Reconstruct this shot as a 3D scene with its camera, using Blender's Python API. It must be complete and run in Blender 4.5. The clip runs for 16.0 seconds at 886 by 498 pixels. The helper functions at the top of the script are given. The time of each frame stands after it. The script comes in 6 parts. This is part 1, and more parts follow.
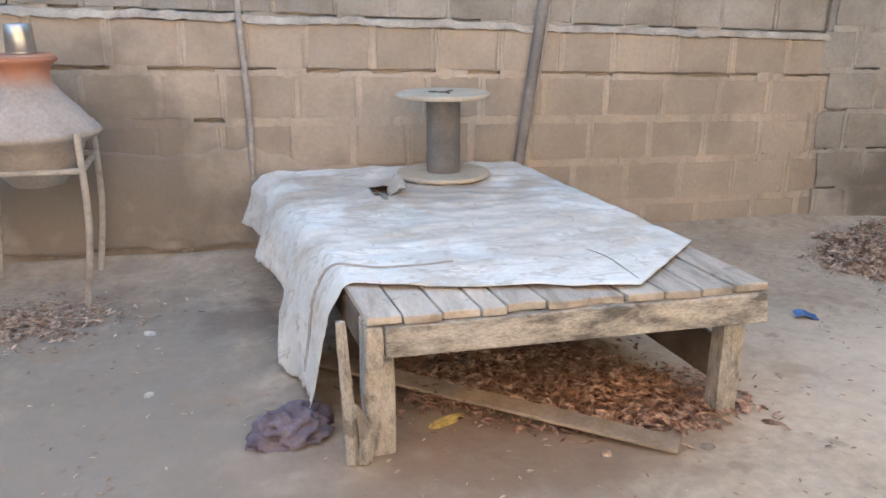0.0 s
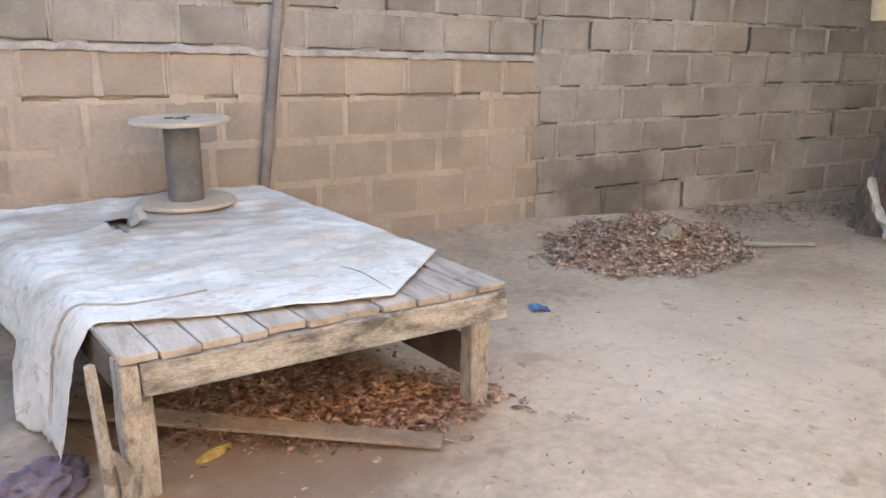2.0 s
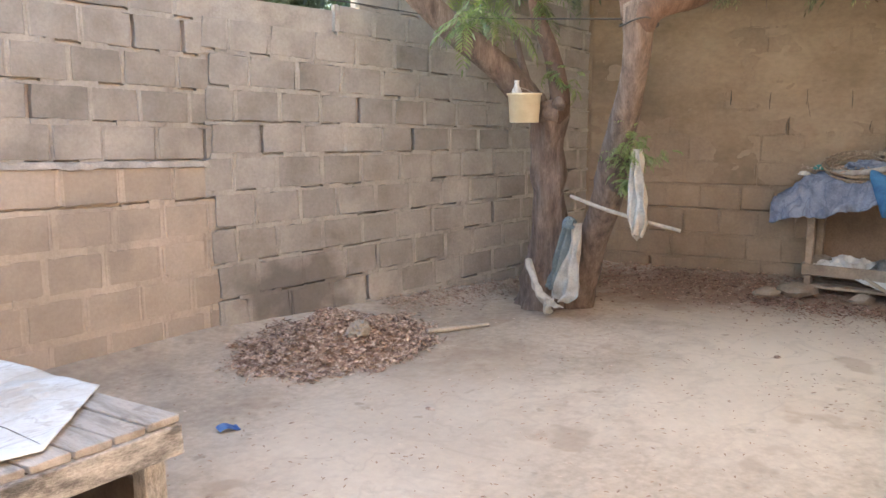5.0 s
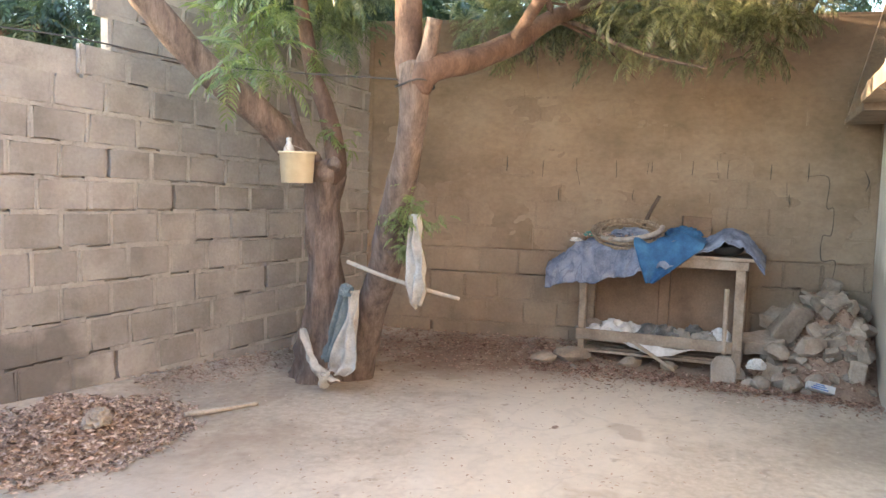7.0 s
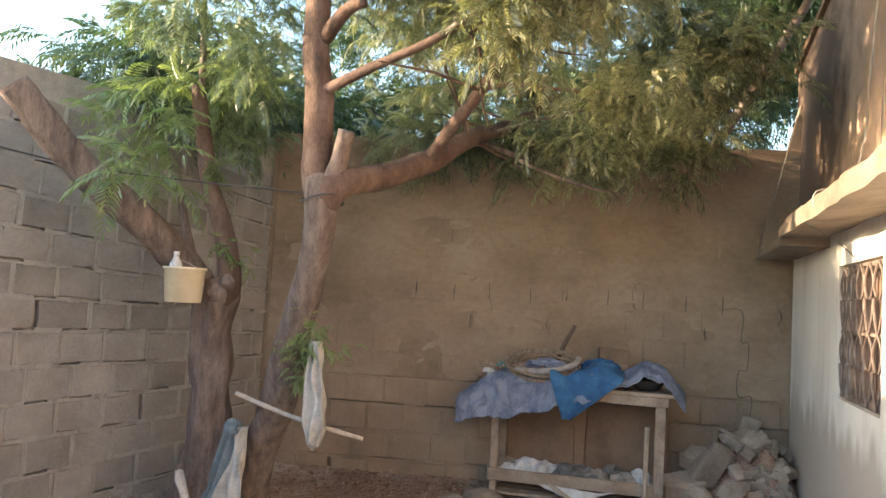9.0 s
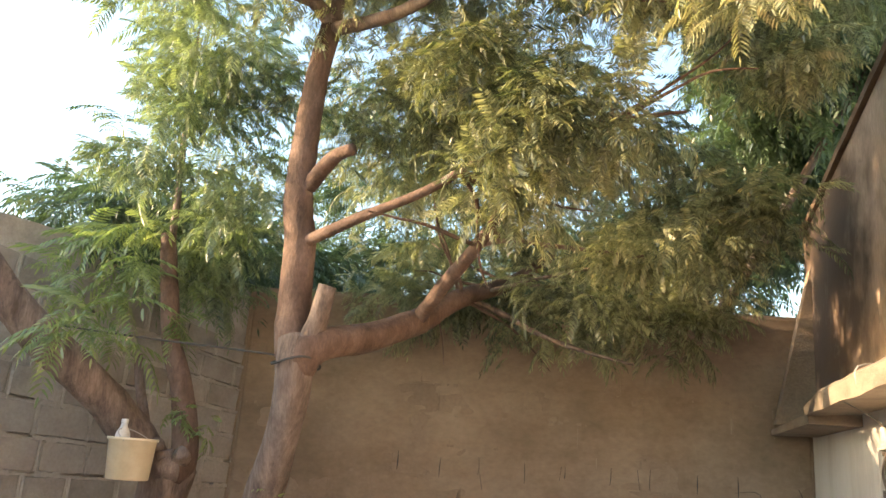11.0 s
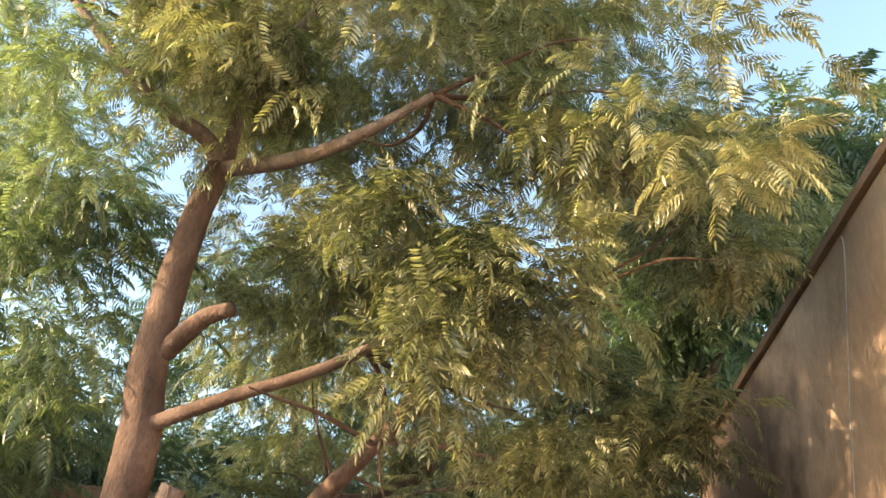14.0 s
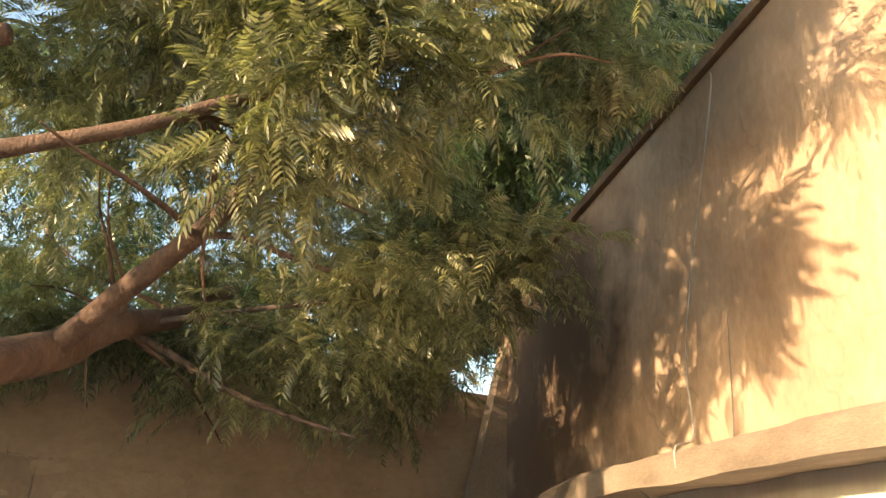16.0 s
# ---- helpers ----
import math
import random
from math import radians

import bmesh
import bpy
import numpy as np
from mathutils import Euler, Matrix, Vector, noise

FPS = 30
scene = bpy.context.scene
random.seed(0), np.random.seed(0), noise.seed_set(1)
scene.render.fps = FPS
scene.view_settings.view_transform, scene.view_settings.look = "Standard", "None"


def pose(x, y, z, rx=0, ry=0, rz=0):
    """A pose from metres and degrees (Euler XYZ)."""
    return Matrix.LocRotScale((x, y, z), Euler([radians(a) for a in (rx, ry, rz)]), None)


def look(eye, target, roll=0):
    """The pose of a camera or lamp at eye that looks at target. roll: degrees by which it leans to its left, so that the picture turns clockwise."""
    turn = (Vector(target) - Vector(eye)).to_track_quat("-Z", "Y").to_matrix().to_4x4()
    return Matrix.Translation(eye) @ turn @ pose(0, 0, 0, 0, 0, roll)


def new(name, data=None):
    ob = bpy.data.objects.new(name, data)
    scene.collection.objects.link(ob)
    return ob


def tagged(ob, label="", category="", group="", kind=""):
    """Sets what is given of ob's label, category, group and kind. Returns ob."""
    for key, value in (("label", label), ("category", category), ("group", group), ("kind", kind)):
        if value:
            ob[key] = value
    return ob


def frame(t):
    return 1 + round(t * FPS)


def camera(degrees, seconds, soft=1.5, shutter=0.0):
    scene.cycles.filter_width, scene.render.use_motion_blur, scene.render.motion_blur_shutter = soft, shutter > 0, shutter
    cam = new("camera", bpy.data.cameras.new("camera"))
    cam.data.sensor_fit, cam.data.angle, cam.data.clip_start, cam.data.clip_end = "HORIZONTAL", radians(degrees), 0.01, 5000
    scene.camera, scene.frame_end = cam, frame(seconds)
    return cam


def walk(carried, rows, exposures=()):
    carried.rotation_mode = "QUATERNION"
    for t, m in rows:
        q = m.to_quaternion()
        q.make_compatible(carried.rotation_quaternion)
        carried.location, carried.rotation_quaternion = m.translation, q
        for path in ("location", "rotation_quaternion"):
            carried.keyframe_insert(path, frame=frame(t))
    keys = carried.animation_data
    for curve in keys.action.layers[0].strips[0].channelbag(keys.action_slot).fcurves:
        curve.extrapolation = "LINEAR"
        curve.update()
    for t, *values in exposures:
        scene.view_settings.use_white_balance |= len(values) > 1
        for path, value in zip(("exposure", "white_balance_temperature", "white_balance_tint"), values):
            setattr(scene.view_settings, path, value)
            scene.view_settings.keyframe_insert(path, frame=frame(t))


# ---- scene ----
cam = camera(58.5, 16.0)
PATH = [
    (0, (0.722, -0.086, 1.406), (1.12, 1.782, 0.813), -0.1),
    (0.5, (0.702, -0.099, 1.406), (1.241, 1.728, 0.795), 0.0),
    (1, (0.687, -0.113, 1.408), (1.368, 1.665, 0.796), 0.2),
    (1.5, (0.681, -0.135, 1.417), (1.497, 1.592, 0.822), 0.3),
    (2, (0.686, -0.151, 1.426), (1.668, 1.504, 0.881), 0.3),
    (2.5, (0.705, -0.163, 1.44), (1.803, 1.433, 0.94), 0.1),
    (3, (0.725, -0.171, 1.457), (1.925, 1.362, 0.998), -0.1),
    (3.5, (0.745, -0.172, 1.468), (2.04, 1.294, 1.049), -0.2),
    (4, (0.767, -0.166, 1.475), (2.172, 1.207, 1.098), -0.1),
    (4.2, (0.771, -0.165, 1.482), (2.219, 1.166, 1.117), -0.1),
    (6.3, (1.067, -0.077, 1.515), (2.81, 0.873, 1.276), 0.2),
    (6.5, (1.123, -0.062, 1.513), (2.902, 0.824, 1.296), 0.5),
    (7, (1.213, -0.046, 1.528), (3.055, 0.711, 1.347), 1.5),
    (7.5, (1.303, -0.004, 1.52), (3.199, 0.618, 1.389), 2.6),
    (8, (1.414, 0.071, 1.535), (3.344, 0.591, 1.471), 2.9),
    (8.5, (1.514, 0.128, 1.555), (3.45, 0.629, 1.591), 2.9),
    (9, (1.622, 0.161, 1.567), (3.546, 0.695, 1.694), 3.2),
    (9.2, (1.672, 0.183, 1.586), (3.589, 0.731, 1.748), 3.3),
    (11.3, (2.093, 0.375, 1.674), (3.954, 0.846, 2.235), 4.3),
    (11.5, (2.117, 0.401, 1.682), (3.974, 0.857, 2.27), 4.3),
    (12, (2.266, 0.448, 1.697), (4.078, 0.875, 2.429), 5.6),
    (12.5, (2.401, 0.502, 1.733), (4.174, 0.904, 2.566), 6.9),
    (13, (2.504, 0.568, 1.753), (4.243, 0.921, 2.676), 7.3),
    (13.5, (2.592, 0.66, 1.772), (4.312, 0.916, 2.759), 6.5),
    (14, (2.699, 0.77, 1.808), (4.416, 0.874, 2.827), 5.0),
    (14.5, (2.796, 0.836, 1.819), (4.527, 0.794, 2.819), 3.3),
    (15, (2.942, 0.897, 1.791), (4.685, 0.706, 2.752), 2.3),
    (15.5, (3.131, 0.955, 1.771), (4.891, 0.626, 2.662), 2.1),
    (16, (3.334, 1.043, 1.727), (5.106, 0.534, 2.501), 2.3),
]
walk(cam, [(t, look(eye, target, roll)) for t, eye, target, roll in PATH],
     exposures=[(0.0, 2.75, 6130, 3), (2.0, 2.86, 6250, 6), (4.0, 3.02, 6400, 9), (6.5, 3.25, 6320, 10), (7.0, 3.35, 6320, 10), (7.5, 3.28, 6300, 10), (8.0, 2.98, 6250, 10), (9.0, 2.72, 6300, 10), (11.5, 2.62, 6850, 10), (13.0, 2.38, 6850, 10), (15.0, 2.38, 7050, 10), (16.0, 2.18, 7300, 10)])
# world, sun, exposure
SUN_EL, SUN_AZ = radians(11.5), radians(-16.0)          # azimuth from +y towards +x
sun_dir = Vector((math.sin(SUN_AZ) * math.cos(SUN_EL), math.cos(SUN_AZ) * math.cos(SUN_EL), math.sin(SUN_EL)))
world = bpy.data.worlds.new("world")
scene.world = world
world.use_nodes = True
wn = world.node_tree.nodes
wl = world.node_tree.links
sky = wn.new("ShaderNodeTexSky")
sky.sky_type = "NISHITA"
sky.sun_disc = False
sky.sun_elevation = SUN_EL
sky.sun_rotation = SUN_AZ
sky.air_density, sky.dust_density, sky.ozone_density = 1.0, 1.2, 1.0
wl.new(sky.outputs[0], wn["Background"].inputs[0])
wn["Background"].inputs[1].default_value = 0.15
sun_data = bpy.data.lights.new("sun", "SUN")
sun_data.energy, sun_data.angle, sun_data.color = 2.65, radians(0.6), (1.0, 0.735, 0.47)
sun = new("sun", sun_data)
sun.matrix_world = look(sun_dir * 30, (0, 0, 0))

# ---- materials ----


def surf(name, cols, scale=3.0, fine=40.0, rough=0.9, bump=0.3, vary=0.0, metal=0.0, fine_mix=0.35, stretch=(1, 1, 1), local=False, island=False, ramp=(0.30, 0.5, 0.70)):
    """Two-scale noise surface: cols are dark, middle and light tones."""
    m = bpy.data.materials.new(name)
    m.use_nodes = True
    n, l = m.node_tree.nodes, m.node_tree.links
    b = n["Principled BSDF"]
    if local:
        co = n.new("ShaderNodeTexCoord").outputs["Object"]
    else:
        co = n.new("ShaderNodeNewGeometry").outputs["Position"]
    mp = n.new("ShaderNodeMapping")
    mp.inputs["Scale"].default_value = stretch
    l.new(co, mp.inputs["Vector"])
    n1, n2 = n.new("ShaderNodeTexNoise"), n.new("ShaderNodeTexNoise")
    for node, s, d in ((n1, scale, 5), (n2, fine, 8)):
        node.inputs["Scale"].default_value = s
        node.inputs["Detail"].default_value = d
        node.inputs["Roughness"].default_value = 0.62
        l.new(mp.outputs[0], node.inputs["Vector"])
    r = n.new("ShaderNodeValToRGB")
    e = r.color_ramp.elements
    e[0].position, e[0].color = ramp[0], (*cols[0], 1)
    e[1].position, e[1].color = ramp[2], (*cols[2], 1)
    k = e.new(ramp[1])
    k.color = (*cols[1], 1)
    l.new(n1.outputs["Fac"], r.inputs[0])
    mx = n.new("ShaderNodeMix")
    mx.data_type, mx.blend_type = "RGBA", "OVERLAY"
    mx.inputs["Factor"].default_value = fine_mix
    l.new(r.outputs[0], mx.inputs["A"])
    l.new(n2.outputs["Fac"], mx.inputs["B"])
    out = mx.outputs["Result"]
    if vary:
        if island:
            rnd = n.new("ShaderNodeNewGeometry").outputs["Random Per Island"]
        else:
            rnd = n.new("ShaderNodeObjectInfo").outputs["Random"]
        mr = n.new("ShaderNodeMapRange")
        mr.inputs["To Min"].default_value, mr.inputs["To Max"].default_value = 1 - vary, 1 + vary * 0.7
        l.new(rnd, mr.inputs["Value"])
        h = n.new("ShaderNodeHueSaturation")
        l.new(mr.outputs[0], h.inputs["Value"])
        l.new(out, h.inputs["Color"])
        out = h.outputs[0]
    l.new(out, b.inputs["Base Color"])
    b.inputs["Roughness"].default_value, b.inputs["Metallic"].default_value = rough, metal
    if bump:
        bp = n.new("ShaderNodeBump")
        bp.inputs["Strength"].default_value, bp.inputs["Distance"].default_value = bump, 0.01
        l.new(n2.outputs["Fac"], bp.inputs["Height"])
        l.new(bp.outputs[0], b.inputs["Normal"])
    return m


def leafy(name, dark, light, through_light):
    """Leaves: colour varies leaf by leaf, and light shines through."""
    m = bpy.data.materials.new(name)
    m.use_nodes = True
    n, l = m.node_tree.nodes, m.node_tree.links
    n.remove(n["Principled BSDF"])
    g = n.new("ShaderNodeNewGeometry")
    r = n.new("ShaderNodeValToRGB")
    r.color_ramp.elements[0].color, r.color_ramp.elements[1].color = (*dark, 1), (*light, 1)
    no = n.new("ShaderNodeTexNoise")
    no.inputs["Scale"].default_value = 1.1
    l.new(g.outputs["Position"], no.inputs["Vector"])
    mix = n.new("ShaderNodeMath")
    mix.operation = "MULTIPLY_ADD"
    mix.inputs[1].default_value = 0.55
    l.new(g.outputs["Random Per Island"], mix.inputs[0])
    sub = n.new("ShaderNodeMath")
    sub.operation = "MULTIPLY_ADD"
    sub.inputs[1].default_value, sub.inputs[2].default_value = 1.6, -0.6
    l.new(no.outputs["Fac"], sub.inputs[0])
    l.new(sub.outputs[0], mix.inputs[2])
    l.new(mix.outputs[0], r.inputs[0])
    d, t, gl = n.new("ShaderNodeBsdfDiffuse"), n.new("ShaderNodeBsdfTranslucent"), n.new("ShaderNodeBsdfGlossy")
    gl.inputs["Roughness"].default_value = 0.42
    l.new(r.outputs[0], d.inputs[0])
    tint = n.new("ShaderNodeMix")
    tint.data_type, tint.blend_type = "RGBA", "MULTIPLY"
    tint.inputs["Factor"].default_value = 1.0
    tint.inputs["B"].default_value = (1.15, 1.22, 0.72, 1)
    l.new(r.outputs[0], tint.inputs["A"])
    l.new(tint.outputs["Result"], t.inputs[0])
    a, c = n.new("ShaderNodeMixShader"), n.new("ShaderNodeMixShader")
    a.inputs[0].default_value, c.inputs[0].default_value = through_light, 0.09
    l.new(d.outputs[0], a.inputs[1])
    l.new(t.outputs[0], a.inputs[2])
    l.new(a.outputs[0], c.inputs[1])
    l.new(gl.outputs[0], c.inputs[2])
    l.new(c.outputs[0], n["Material Output"].inputs[0])
    return m


M = {}
M["earth"] = surf("earth", [(0.375, 0.308, 0.243), (0.49, 0.41, 0.328), (0.575, 0.49, 0.40)], 0.75, 20, 0.97, 0.55, fine_mix=0.42, ramp=(0.36, 0.5, 0.64))
M["mud_block"] = surf("mud_block", [(0.325, 0.276, 0.23), (0.405, 0.345, 0.289), (0.46, 0.395, 0.335)], 2.2, 40, 0.95, 0.45, vary=0.10, fine_mix=0.2)
M["mud_mortar"] = surf("mud_mortar", [(0.38, 0.322, 0.27), (0.475, 0.405, 0.342), (0.535, 0.463, 0.395)], 2.5, 50, 0.96, 0.6, fine_mix=0.25)
M["grey_block"] = surf("grey_block", [(0.235, 0.214, 0.191), (0.33, 0.303, 0.275), (0.405, 0.376, 0.344)], 2.6, 45, 0.95, 0.6, vary=0.16, fine_mix=0.25)
M["grey_mortar"] = surf("grey_mortar", [(0.275, 0.248, 0.22), (0.385, 0.351, 0.316), (0.46, 0.424, 0.386)], 4.0, 60, 0.96, 0.7, fine_mix=0.28)
M["brown_block"] = surf("brown_block", [(0.225, 0.168, 0.119), (0.305, 0.228, 0.163), (0.360, 0.281, 0.209)], 1.6, 40, 0.95, 0.4, vary=0.06, fine_mix=0.22)
M["brown_mortar"] = surf("brown_mortar", [(0.215, 0.163, 0.115), (0.30, 0.226, 0.163), (0.358, 0.28, 0.208)], 1.6, 60, 0.96, 0.8)
M["mud_wash"] = surf("mud_wash", [(0.215, 0.158, 0.107), (0.305, 0.227, 0.160), (0.365, 0.282, 0.205)], 0.9, 16, 0.96, 0.35, fine_mix=0.28, stretch=(1, 1, 1.5), ramp=(0.34, 0.5, 0.66))
M["concrete"] = surf("concrete", [(0.24, 0.20, 0.165), (0.33, 0.285, 0.24), (0.40, 0.355, 0.305)], 3, 60, 0.92, 0.5, vary=0.12)
M["ledge_concrete"] = surf("ledge_concrete", [(0.15, 0.115, 0.085), (0.235, 0.185, 0.14), (0.30, 0.245, 0.19)], 3, 60, 0.92, 0.6, stretch=(1, 1, 2.5))
M["ledge_mortar"] = surf("ledge_mortar", [(0.32, 0.295, 0.27), (0.46, 0.43, 0.40), (0.58, 0.55, 0.515)], 6.0, 70, 0.96, 1.0)
M["rubble"] = surf("rubble", [(0.25, 0.19, 0.145), (0.36, 0.29, 0.23), (0.46, 0.385, 0.315)], 5, 50, 0.95, 0.9, vary=0.28)
M["upper_plaster"] = surf("upper_plaster", [(0.25, 0.172, 0.12), (0.43, 0.312, 0.226), (0.53, 0.40, 0.305)], 1.3, 35, 0.9, 0.5, stretch=(1, 1, 0.45))
M["coping"] = surf("coping", [(0.098, 0.059, 0.037), (0.150, 0.098, 0.062), (0.203, 0.140, 0.093)], 4, 50, 0.9, 0.6)
M["old_wood"] = surf("old_wood", [(0.34, 0.295, 0.250), (0.53, 0.474, 0.42), (0.65, 0.59, 0.532)], 5, 60, 0.85, 0.7, vary=0.18, stretch=(3.5, 0.5, 3.5))
M["beam_wood"] = surf("beam_wood", [(0.16, 0.152, 0.144), (0.375, 0.352, 0.330), (0.565, 0.538, 0.508)], 8, 70, 0.85, 0.9, vary=0.08, stretch=(0.8, 1.8, 2.2), fine_mix=0.8, ramp=(0.37, 0.48, 0.62))
M["post_wood"] = surf("post_wood", [(0.22, 0.20, 0.18), (0.415, 0.382, 0.348), (0.545, 0.508, 0.468)], 16, 110, 0.85, 0.7, vary=0.10, stretch=(2.0, 2.0, 0.8), fine_mix=0.75, ramp=(0.32, 0.45, 0.64))
M["board_wood"] = surf("board_wood", [(0.25, 0.198, 0.155), (0.36, 0.29, 0.232), (0.44, 0.365, 0.298)], 6, 60, 0.85, 0.5, stretch=(1, 1, 1))
M["dark_wood"] = surf("dark_wood", [(0.07, 0.05, 0.04), (0.12, 0.09, 0.07), (0.18, 0.14, 0.11)], 6, 50, 0.85, 0.5)
M["bench_wood"] = surf("bench_wood", [(0.20, 0.155, 0.12), (0.33, 0.265, 0.205), (0.42, 0.35, 0.28)], 6, 60, 0.85, 0.5, vary=0.1)
M["ply"] = surf("ply", [(0.16, 0.105, 0.07), (0.23, 0.155, 0.105), (0.28, 0.195, 0.135)], 3, 60, 0.8, 0.3)
M["spool_board"] = surf("spool_board", [(0.42, 0.35, 0.27), (0.52, 0.45, 0.36), (0.60, 0.53, 0.44)], 6, 70, 0.85, 0.3)
M["spool_drum"] = surf("spool_drum", [(0.12, 0.115, 0.115), (0.16, 0.155, 0.155), (0.21, 0.20, 0.195)], 8, 60, 0.7, 0.2)
M["tarp"] = surf("tarp", [(0.57, 0.53, 0.47), (0.74, 0.725, 0.70), (0.81, 0.805, 0.795)], 3.2, 34, 0.5, 0.5, fine_mix=0.6, stretch=(0.9, 1.2, 1), ramp=(0.30, 0.44, 0.58))
M["bark"] = surf("bark", [(0.092, 0.068, 0.056), (0.185, 0.138, 0.114), (0.275, 0.213, 0.178)], 7, 45, 0.95, 1.0, stretch=(2.6, 2.6, 0.5), fine_mix=0.6)
# bark of the upper limbs, leaf shade and warm bounce put into its colour
M["shaded_red_bark"] = surf("shaded_red_bark", [(0.066, 0.042, 0.031), (0.130, 0.082, 0.061), (0.195, 0.130, 0.100)], 5, 45, 0.93, 0.9, stretch=(1.6, 1.6, 0.8), fine_mix=0.55)
M["cut_wood"] = surf("cut_wood", [(0.36, 0.30, 0.24), (0.46, 0.40, 0.33), (0.54, 0.48, 0.41)], 12, 60, 0.9, 0.5)
M["leaf"] = leafy("leaf", (0.030, 0.048, 0.020), (0.46, 0.47, 0.26), 0.40)
M["young_leaf"] = leafy("young_leaf", (0.10, 0.16, 0.055), (0.34, 0.41, 0.17), 0.45)
M["mid_leaf"] = leafy("mid_leaf", (0.040, 0.082, 0.044), (0.33, 0.40, 0.22), 0.45)
M["far_leaf"] = leafy("far_leaf", (0.026, 0.055, 0.034), (0.13, 0.20, 0.10), 0.40)
M["dry_leaf"] = surf("dry_leaf", [(0.27, 0.18, 0.14), (0.46, 0.335, 0.265), (0.66, 0.54, 0.45)], 26, 60, 0.9, 0.2, vary=0.3, island=True, ramp=(0.38, 0.5, 0.62))
M["red_leaf"] = surf("red_leaf", [(0.18, 0.092, 0.064), (0.37, 0.218, 0.16), (0.57, 0.42, 0.335)], 26, 60, 0.9, 0.2, vary=0.4, island=True, ramp=(0.38, 0.5, 0.62))
M["grey_bag"] = surf("grey_bag", [(0.07, 0.068, 0.065), (0.14, 0.135, 0.13), (0.24, 0.23, 0.225)], 9, 40, 0.5, 0.3)
M["soil_heap"] = surf("soil_heap", [(0.225, 0.151, 0.110), (0.338, 0.230, 0.168), (0.438, 0.308, 0.231)], 8, 50, 0.97, 0.9)
M["clay"] = surf("clay", [(0.36, 0.17, 0.11), (0.46, 0.23, 0.15), (0.52, 0.29, 0.20)], 5, 50, 0.85, 0.3)
M["steel"] = surf("steel", [(0.42, 0.41, 0.40), (0.55, 0.54, 0.53), (0.62, 0.61, 0.60)], 9, 80, 0.32, 0.05, metal=1.0, fine_mix=0.15)
M["stand_paint"] = surf("stand_paint", [(0.30, 0.26, 0.23), (0.44, 0.40, 0.36), (0.50, 0.46, 0.42)], 12, 60, 0.6, 0.2)
M["pipe"] = surf("pipe", [(0.26, 0.23, 0.21), (0.38, 0.35, 0.33), (0.50, 0.46, 0.43)], 6, 50, 0.7, 0.2)
M["pole_dark"] = surf("pole_dark", [(0.15, 0.13, 0.125), (0.22, 0.20, 0.19), (0.30, 0.26, 0.24)], 4, 50, 0.75, 0.3)
M["purple_cloth"] = surf("purple_cloth", [(0.103, 0.084, 0.109), (0.181, 0.153, 0.199), (0.258, 0.228, 0.280)], 12, 90, 0.95, 0.5)
M["blue_cloth"] = surf("blue_cloth", [(0.10, 0.12, 0.18), (0.195, 0.225, 0.31), (0.30, 0.33, 0.42)], 6, 90, 0.9, 0.4)
M["deep_blue"] = surf("deep_blue", [(0.016, 0.065, 0.165), (0.03, 0.115, 0.255), (0.055, 0.175, 0.335)], 7, 90, 0.8, 0.4)
M["white_cloth"] = surf("white_cloth", [(0.34, 0.305, 0.262), (0.49, 0.455, 0.405), (0.58, 0.55, 0.50)], 9, 80, 0.9, 0.4)
M["teal_cloth"] = surf("teal_cloth", [(0.10, 0.13, 0.145), (0.155, 0.195, 0.21), (0.22, 0.26, 0.275)], 9, 80, 0.95, 0.4)
M["teal_scrap"] = surf("teal_scrap", [(0.06, 0.20, 0.17), (0.10, 0.30, 0.26), (0.16, 0.38, 0.33)], 12, 60, 0.6, 0.2)
M["bucket"] = surf("bucket", [(0.60, 0.50, 0.32), (0.70, 0.60, 0.42), (0.76, 0.68, 0.50)], 7, 60, 0.45, 0.05, fine_mix=0.12)
M["plastic"] = surf("plastic", [(0.45, 0.43, 0.40), (0.62, 0.60, 0.58), (0.74, 0.73, 0.72)], 9, 40, 0.35, 0.3)
M["blue_foil"] = surf("blue_foil", [(0.025, 0.070, 0.264), (0.050, 0.140, 0.396), (0.125, 0.252, 0.495)], 20, 60, 0.35, 0.2)
M["yellow_scrap"] = surf("yellow_scrap", [(0.35, 0.25, 0.08), (0.48, 0.37, 0.13), (0.55, 0.45, 0.20)], 15, 60, 0.7, 0.2)
M["rope"] = surf("rope", [(0.17, 0.13, 0.095), (0.29, 0.225, 0.165), (0.40, 0.32, 0.245)], 30, 120, 0.9, 0.7)
M["iron"] = surf("iron", [(0.12, 0.09, 0.074), (0.19, 0.147, 0.122), (0.27, 0.218, 0.186)], 14, 70, 0.75, 0.5)
M["shutter"] = surf("shutter", [(0.17, 0.115, 0.085), (0.25, 0.175, 0.135), (0.31, 0.23, 0.18)], 5, 50, 0.8, 0.3, stretch=(2, 2, 0.5))
M["black"] = surf("black", [(0.02, 0.02, 0.02), (0.03, 0.03, 0.03), (0.05, 0.05, 0.05)], 10, 60, 0.6, 0.2)
M["cable"] = surf("cable", [(0.03, 0.03, 0.03), (0.05, 0.045, 0.04), (0.07, 0.06, 0.055)], 10, 60, 0.6, 0.0)
M["grey_cable"] = surf("grey_cable", [(0.30, 0.28, 0.26), (0.40, 0.38, 0.35), (0.46, 0.44, 0.41)], 10, 60, 0.7, 0.0)


